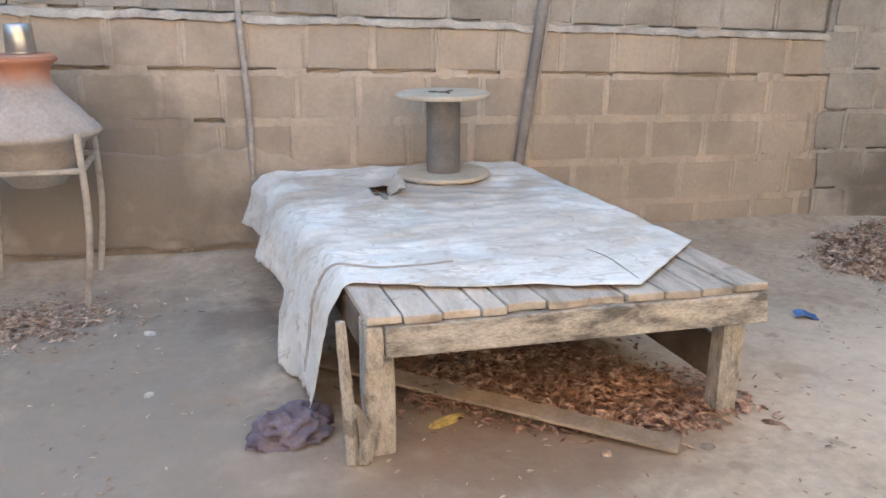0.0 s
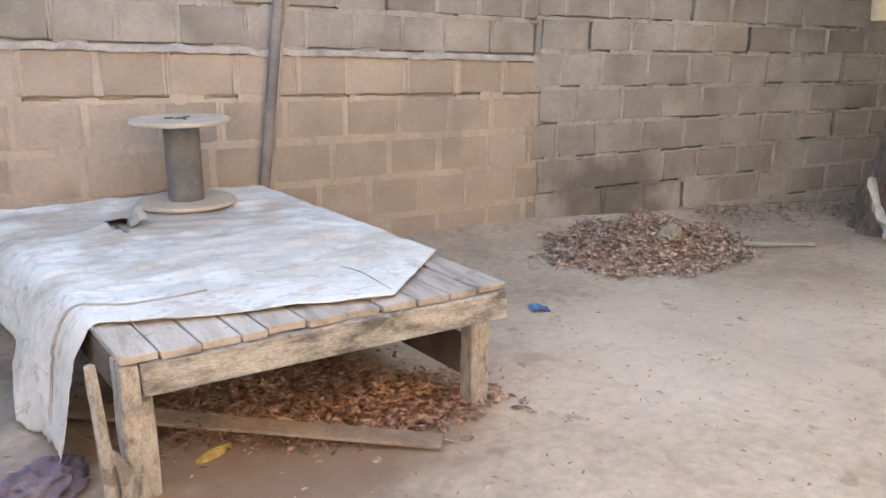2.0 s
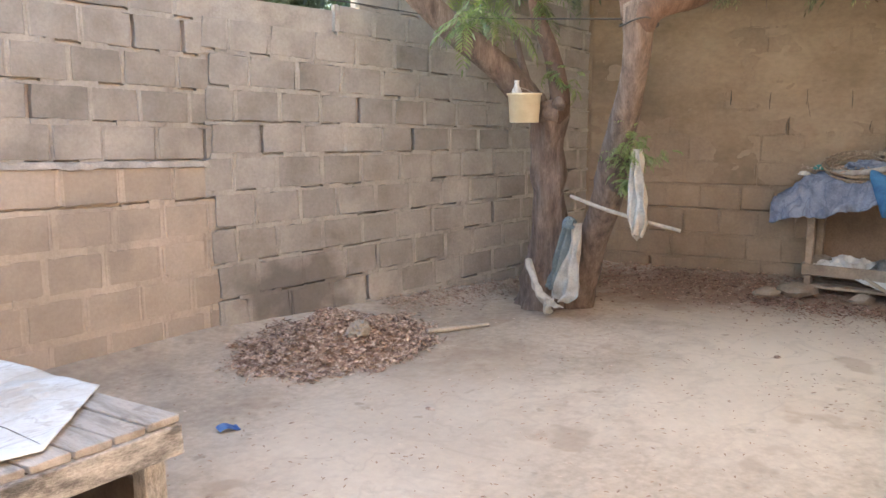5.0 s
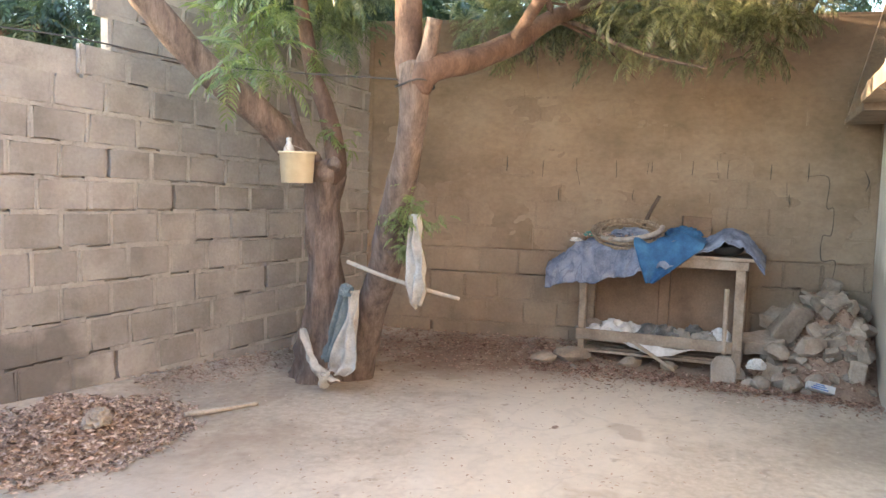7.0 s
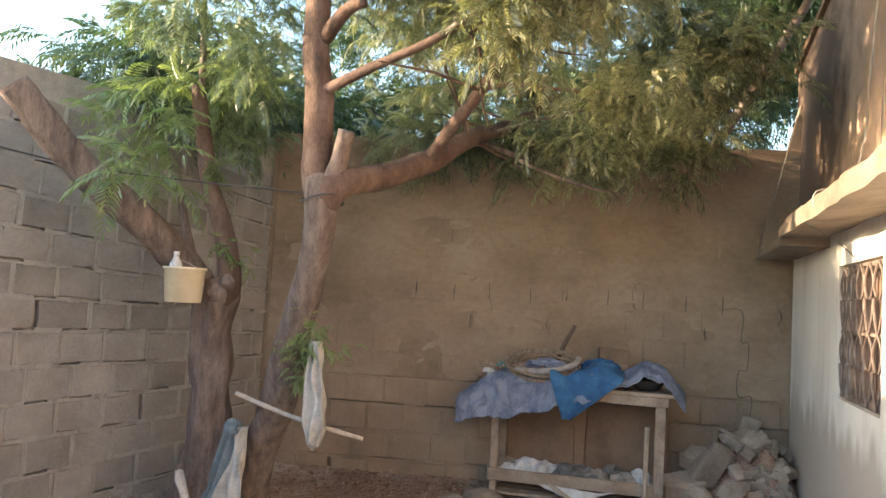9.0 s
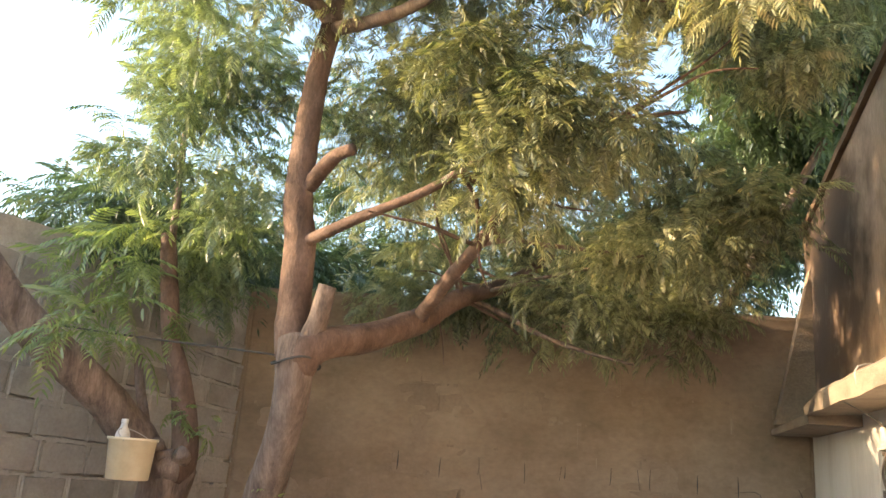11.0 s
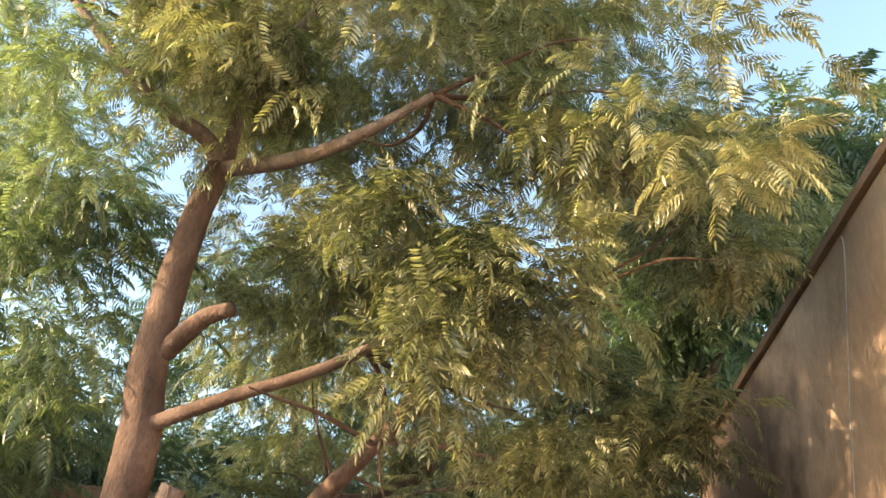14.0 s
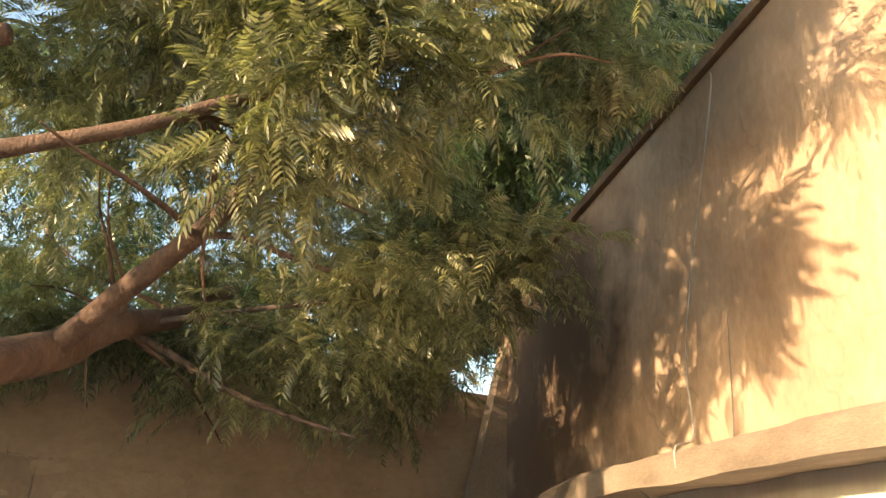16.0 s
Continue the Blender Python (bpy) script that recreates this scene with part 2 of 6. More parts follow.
def pot_material():
    """Fired clay at the rim, dusted over with pale grey on the shoulder and belly."""
    m = surf("dusty_pot", [(0.36, 0.31, 0.28), (0.44, 0.39, 0.355), (0.50, 0.45, 0.41)], 4, 50, 0.9, 0.25)
    n, l = m.node_tree.nodes, m.node_tree.links
    b = n["Principled BSDF"]
    src = b.inputs["Base Color"].links[0].from_socket
    geo = n.new("ShaderNodeTexCoord")
    sep = n.new("ShaderNodeSeparateXYZ")
    l.new(geo.outputs["Object"], sep.inputs[0])
    add = n.new("ShaderNodeMath")
    add.operation = "MULTIPLY_ADD"
    add.inputs[1].default_value = 0.10
    noi = n.new("ShaderNodeTexNoise")
    noi.inputs["Scale"].default_value = 6
    l.new(noi.outputs["Fac"], add.inputs[0])
    l.new(sep.outputs["Z"], add.inputs[2])
    ramp = n.new("ShaderNodeValToRGB")
    ramp.color_ramp.elements[0].position, ramp.color_ramp.elements[1].position = 0.52, 0.62
    l.new(add.outputs[0], ramp.inputs[0])
    mx = n.new("ShaderNodeMix")
    mx.data_type = "RGBA"
    mx.inputs["B"].default_value = (0.44, 0.20, 0.13, 1)
    l.new(ramp.outputs[0], mx.inputs["Factor"])
    l.new(src, mx.inputs["A"])
    l.new(mx.outputs["Result"], b.inputs["Base Color"])
    return m


def lime_material():
    """Limewash over grey cement: the wash has flaked away along an uneven line near the ground."""
    m = surf("limewash", [(0.58, 0.545, 0.49), (0.72, 0.69, 0.635), (0.78, 0.76, 0.72)], 1.6, 40, 0.88, 0.3, stretch=(1.6, 1.6, 0.35), fine_mix=0.25)
    n, l = m.node_tree.nodes, m.node_tree.links
    b = n["Principled BSDF"]
    src = b.inputs["Base Color"].links[0].from_socket
    geo = n.new("ShaderNodeNewGeometry")
    sep = n.new("ShaderNodeSeparateXYZ")
    l.new(geo.outputs["Position"], sep.inputs[0])
    mp = n.new("ShaderNodeMapping")
    mp.inputs["Scale"].default_value = (3.0, 3.0, 0.8)
    l.new(geo.outputs["Position"], mp.inputs[0])
    noi = n.new("ShaderNodeTexNoise")
    noi.inputs["Scale"].default_value, noi.inputs["Detail"].default_value = 1.6, 6
    l.new(mp.outputs[0], noi.inputs["Vector"])
    add = n.new("ShaderNodeMath")
    add.operation = "MULTIPLY_ADD"
    add.inputs[1].default_value = 0.7
    l.new(noi.outputs["Fac"], add.inputs[0])
    l.new(sep.outputs["Z"], add.inputs[2])
    ramp = n.new("ShaderNodeValToRGB")
    sc = n.new("ShaderNodeMath")
    sc.operation = "MULTIPLY"
    sc.inputs[1].default_value = 0.5
    l.new(add.outputs[0], sc.inputs[0])
    ramp.color_ramp.elements[0].position, ramp.color_ramp.elements[1].position = 0.60, 0.68
    l.new(sc.outputs[0], ramp.inputs[0])
    mx = n.new("ShaderNodeMix")
    mx.data_type = "RGBA"
    mx.inputs["A"].default_value = (0.47, 0.425, 0.365, 1)
    l.new(ramp.outputs[0], mx.inputs["Factor"])
    l.new(src, mx.inputs["B"])
    l.new(mx.outputs["Result"], b.inputs["Base Color"])
    return m




def stain_or_shade(m, centre, radius, colour, strength, rag):
    """Ragged dirt, tone or painted shade with its own place on a material."""
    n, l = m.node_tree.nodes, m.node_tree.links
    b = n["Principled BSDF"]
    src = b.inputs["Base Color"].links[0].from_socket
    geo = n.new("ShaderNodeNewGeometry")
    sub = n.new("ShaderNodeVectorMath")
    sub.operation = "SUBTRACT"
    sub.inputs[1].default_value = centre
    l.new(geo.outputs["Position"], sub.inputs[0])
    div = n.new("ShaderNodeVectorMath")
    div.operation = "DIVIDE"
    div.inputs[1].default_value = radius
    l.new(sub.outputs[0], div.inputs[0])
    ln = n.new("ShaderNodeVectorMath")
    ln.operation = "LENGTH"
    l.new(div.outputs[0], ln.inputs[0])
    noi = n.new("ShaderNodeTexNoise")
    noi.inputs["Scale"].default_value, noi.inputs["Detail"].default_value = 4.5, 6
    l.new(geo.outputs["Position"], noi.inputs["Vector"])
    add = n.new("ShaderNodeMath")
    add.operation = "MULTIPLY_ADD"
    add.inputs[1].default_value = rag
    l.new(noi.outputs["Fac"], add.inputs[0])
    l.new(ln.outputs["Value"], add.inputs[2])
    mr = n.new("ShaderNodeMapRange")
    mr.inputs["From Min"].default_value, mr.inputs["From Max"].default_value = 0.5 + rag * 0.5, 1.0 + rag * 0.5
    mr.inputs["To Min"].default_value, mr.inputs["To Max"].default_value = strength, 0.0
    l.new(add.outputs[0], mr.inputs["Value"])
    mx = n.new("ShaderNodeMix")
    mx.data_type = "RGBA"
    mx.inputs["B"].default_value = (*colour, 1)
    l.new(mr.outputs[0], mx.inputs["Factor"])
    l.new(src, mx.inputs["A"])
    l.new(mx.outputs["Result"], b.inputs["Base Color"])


for key in ("grey_block", "grey_mortar"):      # soot from rubbish fires, and a faint darker patch further along
    stain_or_shade(M[key], (4.80, 4.25, 0.20), (0.55, 0.5, 0.42), (0.10, 0.088, 0.078), 0.62, 1.7)
    stain_or_shade(M[key], (5.6, 4.0, 0.75), (0.5, 0.5, 0.7), (0.20, 0.18, 0.16), 0.22, 1.6)
# darker patches on the long wall, one of them behind the pot stand
for key in ("mud_block", "mud_mortar"):
    stain_or_shade(M[key], (3.35, 4.45, 0.78), (0.36, 0.4, 0.28), (0.24, 0.21, 0.19), 0.4, 2.0)
    stain_or_shade(M[key], (-0.25, 4.45, 0.5), (1.0, 0.4, 0.8), (0.20, 0.172, 0.147), 0.75, 1.4)
# dirty brown corner, with the shade of tree and wall painted in
stain_or_shade(M["upper_plaster"], (7.75, -0.855, 3.0), (1.35, 0.5, 1.6), (0.10, 0.066, 0.046), 0.9, 1.2)
# darker band below the coping
stain_or_shade(M["upper_plaster"], (5.0, -0.855, 3.9), (1.6, 0.5, 0.35), (0.20, 0.155, 0.12), 0.6, 1.4)
# darker grey earth left of the platform
stain_or_shade(M["earth"], (0.05, 2.9, 0), (0.85, 1.5, 1), (0.25, 0.217, 0.187), 0.7, 1.3)
# redder, darker earth by the leaf heap, far wall and bench
stain_or_shade(M["earth"], (4.6, 2.6, 0), (0.75, 0.45, 1), (0.31, 0.225, 0.16), 0.6, 1.5)
stain_or_shade(M["earth"], (7.35, 2.2, 0), (0.8, 1.1, 1), (0.24, 0.15, 0.098), 0.85, 1.3)
stain_or_shade(M["earth"], (7.75, 0.4, 0), (0.55, 1.3, 1), (0.26, 0.175, 0.12), 0.75, 1.3)
stain_or_shade(M["earth"], (6.9, 3.3, 0), (0.9, 0.4, 1), (0.27, 0.185, 0.13), 0.75, 1.3)
# red-brown earth before the platform, shade at its near corner painted in
stain_or_shade(M["earth"], (0.9, 1.5, 0), (1.0, 0.9, 1), (0.26, 0.198, 0.157), 0.7, 1.3)
# paler earth in the middle of the yard
stain_or_shade(M["earth"], (3.7, 2.2, 0), (1.4, 0.9, 1), (0.62, 0.545, 0.455), 0.55, 1.2)
# greyer, darker ground beside the hanging sheet
stain_or_shade(M["earth"], (0.25, 2.1, 0), (0.8, 0.9, 1), (0.28, 0.242, 0.21), 0.6, 1.3)
# paler open ground towards the house wall
stain_or_shade(M["earth"], (6.5, 1.1, 0), (1.1, 1.4, 1), (0.68, 0.58, 0.475), 0.6, 1.2)
stain_or_shade(M["earth"], (5.4, 1.1, 0), (1.6, 0.9, 1), (0.66, 0.575, 0.475), 0.6, 1.2)
# soil under the platform, darkened to paint in the shade there
stain_or_shade(M["earth"], (1.45, 2.75, 0), (0.75, 0.7, 1), (0.22, 0.165, 0.125), 0.75, 1.2)
# small dark patch before the long wall
stain_or_shade(M["earth"], (0.55, 3.45, 0), (0.22, 0.3, 1), (0.21, 0.17, 0.145), 0.7, 2.2)
# reddish earth along the platform's front
stain_or_shade(M["earth"], (1.5, 2.15, 0), (0.8, 0.4, 1), (0.27, 0.185, 0.135), 0.7, 1.3)
stain_or_shade(M["tarp"], (1.55, 3.15, 0.5), (0.75, 0.75, 0.5), (0.50, 0.435, 0.36), 0.5, 2.4)
stain_or_shade(M["tarp"], (1.35, 3.75, 0.5), (0.75, 0.55, 0.5), (0.38, 0.32, 0.265), 0.7, 2.2)


def creases(m, scale, colour, width, strength, stretch):
    """Thin dirty creases that wander over a sheet."""
    n, l = m.node_tree.nodes, m.node_tree.links
    b = n["Principled BSDF"]
    src = b.inputs["Base Color"].links[0].from_socket
    geo = n.new("ShaderNodeNewGeometry")
    mp = n.new("ShaderNodeMapping")
    mp.inputs["Scale"].default_value = stretch
    l.new(geo.outputs["Position"], mp.inputs[0])
    noi = n.new("ShaderNodeTexNoise")
    noi.inputs["Scale"].default_value, noi.inputs["Detail"].default_value, noi.inputs["Distortion"].default_value = scale, 4, 0.6
    l.new(mp.outputs[0], noi.inputs["Vector"])
    d = n.new("ShaderNodeMath")
    d.operation = "SUBTRACT"
    d.inputs[1].default_value = 0.5
    l.new(noi.outputs["Fac"], d.inputs[0])
    a = n.new("ShaderNodeMath")
    a.operation = "ABSOLUTE"
    l.new(d.outputs[0], a.inputs[0])
    mr = n.new("ShaderNodeMapRange")
    mr.inputs["From Max"].default_value = width
    mr.inputs["To Min"].default_value, mr.inputs["To Max"].default_value = strength, 0.0
    l.new(a.outputs[0], mr.inputs["Value"])
    mx = n.new("ShaderNodeMix")
    mx.data_type = "RGBA"
    mx.inputs["B"].default_value = (*colour, 1)
    l.new(mr.outputs[0], mx.inputs["Factor"])
    l.new(src, mx.inputs["A"])
    l.new(mx.outputs["Result"], b.inputs["Base Color"])


def spots(m, scale, colour, edge, strength):
    """Small ragged spots: droppings, damp crumbs, and dents with their shade painted in."""
    n, l = m.node_tree.nodes, m.node_tree.links
    b = n["Principled BSDF"]
    src = b.inputs["Base Color"].links[0].from_socket
    geo = n.new("ShaderNodeNewGeometry")
    noi = n.new("ShaderNodeTexNoise")
    noi.inputs["Scale"].default_value, noi.inputs["Detail"].default_value, noi.inputs["Roughness"].default_value = scale, 3, 0.55
    l.new(geo.outputs["Position"], noi.inputs["Vector"])
    mr = n.new("ShaderNodeMapRange")
    mr.inputs["From Min"].default_value, mr.inputs["From Max"].default_value = edge, edge + 0.06
    mr.inputs["To Min"].default_value, mr.inputs["To Max"].default_value = 0.0, strength
    l.new(noi.outputs["Fac"], mr.inputs["Value"])
    mx = n.new("ShaderNodeMix")
    mx.data_type = "RGBA"
    mx.inputs["B"].default_value = (*colour, 1)
    l.new(mr.outputs[0], mx.inputs["Factor"])
    l.new(src, mx.inputs["A"])
    l.new(mx.outputs["Result"], b.inputs["Base Color"])


spots(M["earth"], 5.5, (0.27, 0.215, 0.165), 0.66, 0.55)
spots(M["earth"], 2.1, (0.34, 0.25, 0.18), 0.62, 0.45)
spots(M["tarp"], 7.0, (0.47, 0.40, 0.33), 0.60, 0.5)
spots(M["beam_wood"], 9.0, (0.11, 0.10, 0.09), 0.60, 0.6)
spots(M["post_wood"], 11.0, (0.13, 0.11, 0.09), 0.62, 0.6)
spots(M["old_wood"], 8.0, (0.24, 0.20, 0.165), 0.60, 0.5)
creases(M["tarp"], 4.0, (0.36, 0.31, 0.27), 0.016, 0.55, (0.6, 1.6, 1))
creases(M["tarp"], 13.0, (0.50, 0.45, 0.40), 0.03, 0.25, (0.8, 1.6, 1))
creases(M["blue_cloth"], 5.0, (0.09, 0.115, 0.185), 0.03, 0.6, (1, 1.4, 1))
creases(M["upper_plaster"], 1.3, (0.25, 0.19, 0.14), 0.006, 0.6, (1, 1, 0.7))
creases(M["earth"], 2.2, (0.30, 0.245, 0.20), 0.03, 0.18, (1, 1, 1))
M["pot"] = pot_material()
M["limewash"] = lime_material()

# ---- building helpers ----


def mesh_of(bm, name, material):
    me = bpy.data.meshes.new(name)
    bm.to_mesh(me)
    bm.free()
    if material:
        me.materials.append(material)
    return me


def smooth(ob):
    ob.data.polygons.foreach_set("use_smooth", [True] * len(ob.data.polygons))
    return ob


def part(name, bm, material, parent=None, label=""):
    ob = new(name, mesh_of(bm, name, material))
    if parent:
        ob.parent = parent
    if label:
        tagged(ob, label)
    return ob


def empty(name, x, y, z, label, category, group="", kind="", rz=0):
    ob = new(name)
    ob.matrix_world = pose(x, y, z, 0, 0, rz)
    ob.empty_display_size = 0.1
    return tagged(ob, label, category, group, kind)


def raw(name, verts, faces, material, parent=None, label=""):
    me = bpy.data.meshes.new(name)
    me.from_pydata([tuple(v) for v in verts], [], [tuple(f) for f in faces])
    me.materials.append(material)
    ob = new(name, me)
    if parent:
        ob.parent = parent
    if label:
        tagged(ob, label)
    return ob


def box(sx, sy, sz, m=None, bevel=0.004, rough=0.0, cuts=0, seed=0):
    """A box with softened edges, centred at m."""
    bm = bmesh.new()
    bmesh.ops.create_cube(bm, size=1)
    for v in bm.verts:
        v.co = Vector((v.co.x * sx, v.co.y * sy, v.co.z * sz))
    if cuts:
        bmesh.ops.subdivide_edges(bm, edges=bm.edges[:], cuts=cuts, use_grid_fill=True)
    if rough:
        for v in bm.verts:
            q = v.co * 9 + Vector((seed * 3.1, seed, 0))
            v.co += Vector((noise.noise(q), noise.noise(q + Vector((7, 0, 0))), noise.noise(q + Vector((0, 9, 0))))) * rough
    if bevel:
        bmesh.ops.bevel(bm, geom=bm.edges[:] if not cuts else [e for e in bm.edges if len(e.link_faces) == 2 and e.calc_face_angle(0) > 0.9], offset=bevel, segments=1, affect="EDGES")
    if m is not None:
        bmesh.ops.transform(bm, matrix=m, verts=bm.verts)
    return bm


def tube(points, radii, sides=10, wobble=0.0, seed=0, closed_tip=True):
    """A tapered tube along points; wobble makes the outline knobbly. Returns a bmesh."""
    pts = [Vector(p) for p in points]
    fine, rad = [], []
    for i in range(len(pts) - 1):
        p0, p1, p2, p3 = pts[max(i - 1, 0)], pts[i], pts[i + 1], pts[min(i + 2, len(pts) - 1)]
        for k in range(4):
            t = k / 4
            a = 0.5 * (2 * p1 + (p2 - p0) * t + (2 * p0 - 5 * p1 + 4 * p2 - p3) * t * t + (3 * p1 - p0 - 3 * p2 + p3) * t ** 3)
            fine.append(a)
            rad.append(radii[i] * (1 - t) + radii[i + 1] * t)
    fine.append(pts[-1])
    rad.append(radii[-1])
    bm = bmesh.new()
    rings, side = [], None
    for i, p in enumerate(fine):
        d = (fine[min(i + 1, len(fine) - 1)] - fine[max(i - 1, 0)]).normalized()
        if side is None:
            side = d.orthogonal().normalized()
        side = (side - d * side.dot(d)).normalized()
        up = d.cross(side)
        ring = []
        for k in range(sides):
            a = 2 * math.pi * k / sides
            r = rad[i]
            if wobble:
                q = p * 5 + Vector((math.cos(a) * 1.3 + seed, math.sin(a) * 1.3, seed))
                r *= 1 + wobble * noise.noise(q) + wobble * 0.5 * noise.noise(q * 3.1)
                if wobble > 0.2 and sides > 15:
                    r *= 1 + 0.13 * noise.noise(Vector((math.cos(a) * 3.0, math.sin(a) * 3.0, p.z * 0.9 + seed)))
            ring.append(bm.verts.new(p + (side * math.cos(a) + up * math.sin(a)) * r))
        rings.append(ring)
    for a, b in zip(rings, rings[1:]):
        for k in range(sides):
            bm.faces.new((a[k], a[(k + 1) % sides], b[(k + 1) % sides], b[k]))
    bm.faces.new(list(reversed(rings[0])))
    bm.faces.new(rings[-1])
    return bm


def lathe(profile, sides=32, m=None, wobble=0.0):
    bm = bmesh.new()
    rings = []
    for r, z in profile:
        rings.append([bm.verts.new((r * math.cos(2 * math.pi * k / sides) * (1 + wobble * noise.noise((k, z * 9, 0))), r * math.sin(2 * math.pi * k / sides), z)) for k in range(sides)])
    for a, b in zip(rings, rings[1:]):
        for k in range(sides):
            bm.faces.new((a[k], a[(k + 1) % sides], b[(k + 1) % sides], b[k]))
    bm.faces.new(list(reversed(rings[0])))
    bm.faces.new(rings[-1])
    if m is not None:
        bmesh.ops.transform(bm, matrix=m, verts=bm.verts)
    return bm


def sheet(nx, ny, where, thick=0.004):
    """A cloth: where(s, t) gives the place for s and t from 0 to 1 (None: torn away). Has two sides and edges."""
    bm = bmesh.new()
    g = [[None] * (ny + 1) for _ in range(nx + 1)]
    for i in range(nx + 1):
        for j in range(ny + 1):
            p = where(i / nx, j / ny)
            if p is not None:
                g[i][j] = bm.verts.new(p)
    for i in range(nx):
        for j in range(ny):
            q = (g[i][j], g[i + 1][j], g[i + 1][j + 1], g[i][j + 1])
            if all(q):
                bm.faces.new(q)
    bm.verts.ensure_lookup_table()
    bmesh.ops.recalc_face_normals(bm, faces=bm.faces)
    bm.normal_update()
    front = bm.faces[:]
    rim = [e for e in bm.edges if e.is_boundary]
    under = {v: bm.verts.new(v.co - v.normal * thick) for v in bm.verts[:]}
    for f in front:
        bm.faces.new([under[v] for v in reversed(f.verts)])
    for e in rim:
        a, b = e.verts
        bm.faces.new((b, a, under[a], under[b]))
    bmesh.ops.recalc_face_normals(bm, faces=bm.faces)
    return bm


def stone(size, seed, flat=0.7, facets=2):
    """An angular lump of rubble."""
    bm = bmesh.new()
    bmesh.ops.create_icosphere(bm, subdivisions=facets, radius=0.5)
    rg = random.Random(seed)
    planes = [(Vector((rg.uniform(-1, 1), rg.uniform(-1, 1), rg.uniform(-1, 1))).normalized(), rg.uniform(0.24, 0.42)) for _ in range(9)]
    for v in bm.verts:
        for nrm, dist in planes:
            d = v.co.dot(nrm) - dist
            if d > 0:
                v.co -= nrm * d
        v.co += Vector((noise.noise(v.co * 4 + Vector((seed, 0, 0))), noise.noise(v.co * 4 + Vector((0, seed, 0))), noise.noise(v.co * 4 + Vector((0, 0, seed))))) * 0.05
        v.co = Vector((v.co.x * size[0], v.co.y * size[1], v.co.z * size[2]))
    return bm


def crumple(sx, sy, sz, seed, fold=5.0, depth=0.35):
    """A heap of cloth dropped on the ground."""
    bm = bmesh.new()
    bmesh.ops.create_icosphere(bm, subdivisions=5, radius=1)
    for v in bm.verts:
        q = v.co * fold * 0.45 + Vector((seed * 1.7, seed, 0))
        ridge = 1 - abs(noise.noise(q)) * 2.2
        r = 1 - depth * 0.5 + depth * ridge * 0.6 + 0.10 * noise.noise(v.co * fold * 1.4 + Vector((seed, 3, 1)))
        out = 1 + 0.22 * noise.noise(Vector((v.co.x * 1.6 + seed, v.co.y * 1.6, 0)))
        v.co = Vector((v.co.x * sx * r * out, v.co.y * sy * r * out, max(v.co.z, -0.15) * sz * r + 0.15 * sz))
    return bm


def ground_z(x, y):
    """Height of the yard: nearly flat, banked up a little along the far wall and the foot of the block walls."""
    z = 0.012 * noise.noise(Vector((x * 0.9, y * 0.9, 3))) + 0.006 * noise.noise(Vector((x * 3.1, y * 3.1, 5)))
    wall_x = 8.30 - 0.17 * y
    z += 0.11 * max(0.0, 1 - (wall_x - x) / 0.9) ** 1.5 if x > wall_x - 0.9 and -1 < y < 3.6 else 0
    edge = 4.445 if x < 4.18 else 4.43 - 0.29 * (x - 4.18)
    z += 0.05 * max(0.0, min(1.0, 1 - (edge - y) / 0.35)) ** 2 if -3 < x < 8 else 0
    return z

# ---- setting: ground ----


def build_ground():
    def axis(lo, hi, step):
        mid = list(np.arange(lo, hi + step / 2, step))
        out = [0.3, 1, 3, 8, 20, 60, 200, 800]
        return [lo - d for d in reversed(out)] + mid + [hi + d for d in out]
    xs, ys = axis(-3.0, 9.0, 0.06), axis(-1.2, 5.0, 0.06)
    verts = [(x, y, (ground_z(x, y) + 0.004 * noise.noise(Vector((x * 9, y * 9, 1)))) if -3.2 < x < 9.2 and -1.4 < y < 5.2 else 0.0) for x in xs for y in ys]
    n = len(ys)
    faces = [(i * n + j, (i + 1) * n + j, (i + 1) * n + j + 1, i * n + j + 1) for i in range(len(xs) - 1) for j in range(len(ys) - 1)]
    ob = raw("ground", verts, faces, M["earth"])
    smooth(ob)
    tagged(ob, "pale trodden bare earth yard, dusty and uneven", "ground", kind="structure")


build_ground()

# ---- setting: walls ----
FAR_CORNER = (7.75, 3.395)


def prism(outline, z0, z1):
    """A wall of the given plan outline; z1 is one height or one for each corner."""
    bm = bmesh.new()
    tops = z1 if isinstance(z1, (list, tuple)) else [z1] * len(outline)
    lo = [bm.verts.new((x, y, z0)) for x, y in outline]
    hi = [bm.verts.new((x, y, z)) for (x, y), z in zip(outline, tops)]
    k = len(outline)
    for i in range(k):
        bm.faces.new((lo[i], lo[(i + 1) % k], hi[(i + 1) % k], hi[i]))
    bm.faces.new(list(reversed(lo)))
    bm.faces.new(hi)
    bmesh.ops.recalc_face_normals(bm, faces=bm.faces)
    return bm


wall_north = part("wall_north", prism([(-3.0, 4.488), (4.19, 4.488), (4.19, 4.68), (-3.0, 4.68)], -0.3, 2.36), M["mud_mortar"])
tagged(wall_north, "old hollow-block yard wall, muddy brown below and grey above", "wall", kind="structure")
d_ar = Vector((FAR_CORNER[0] - 4.19, FAR_CORNER[1] - 4.43, 0)).normalized()
n_ar = Vector((-d_ar.y, d_ar.x, 0))          # outwards


def ar(u, off=0.0):
    p = Vector((4.19, 4.43, 0)) + d_ar * u + n_ar * off
    return (p.x, p.y)


AR_LEN = (Vector((*FAR_CORNER, 0)) - Vector((4.19, 4.43, 0))).length
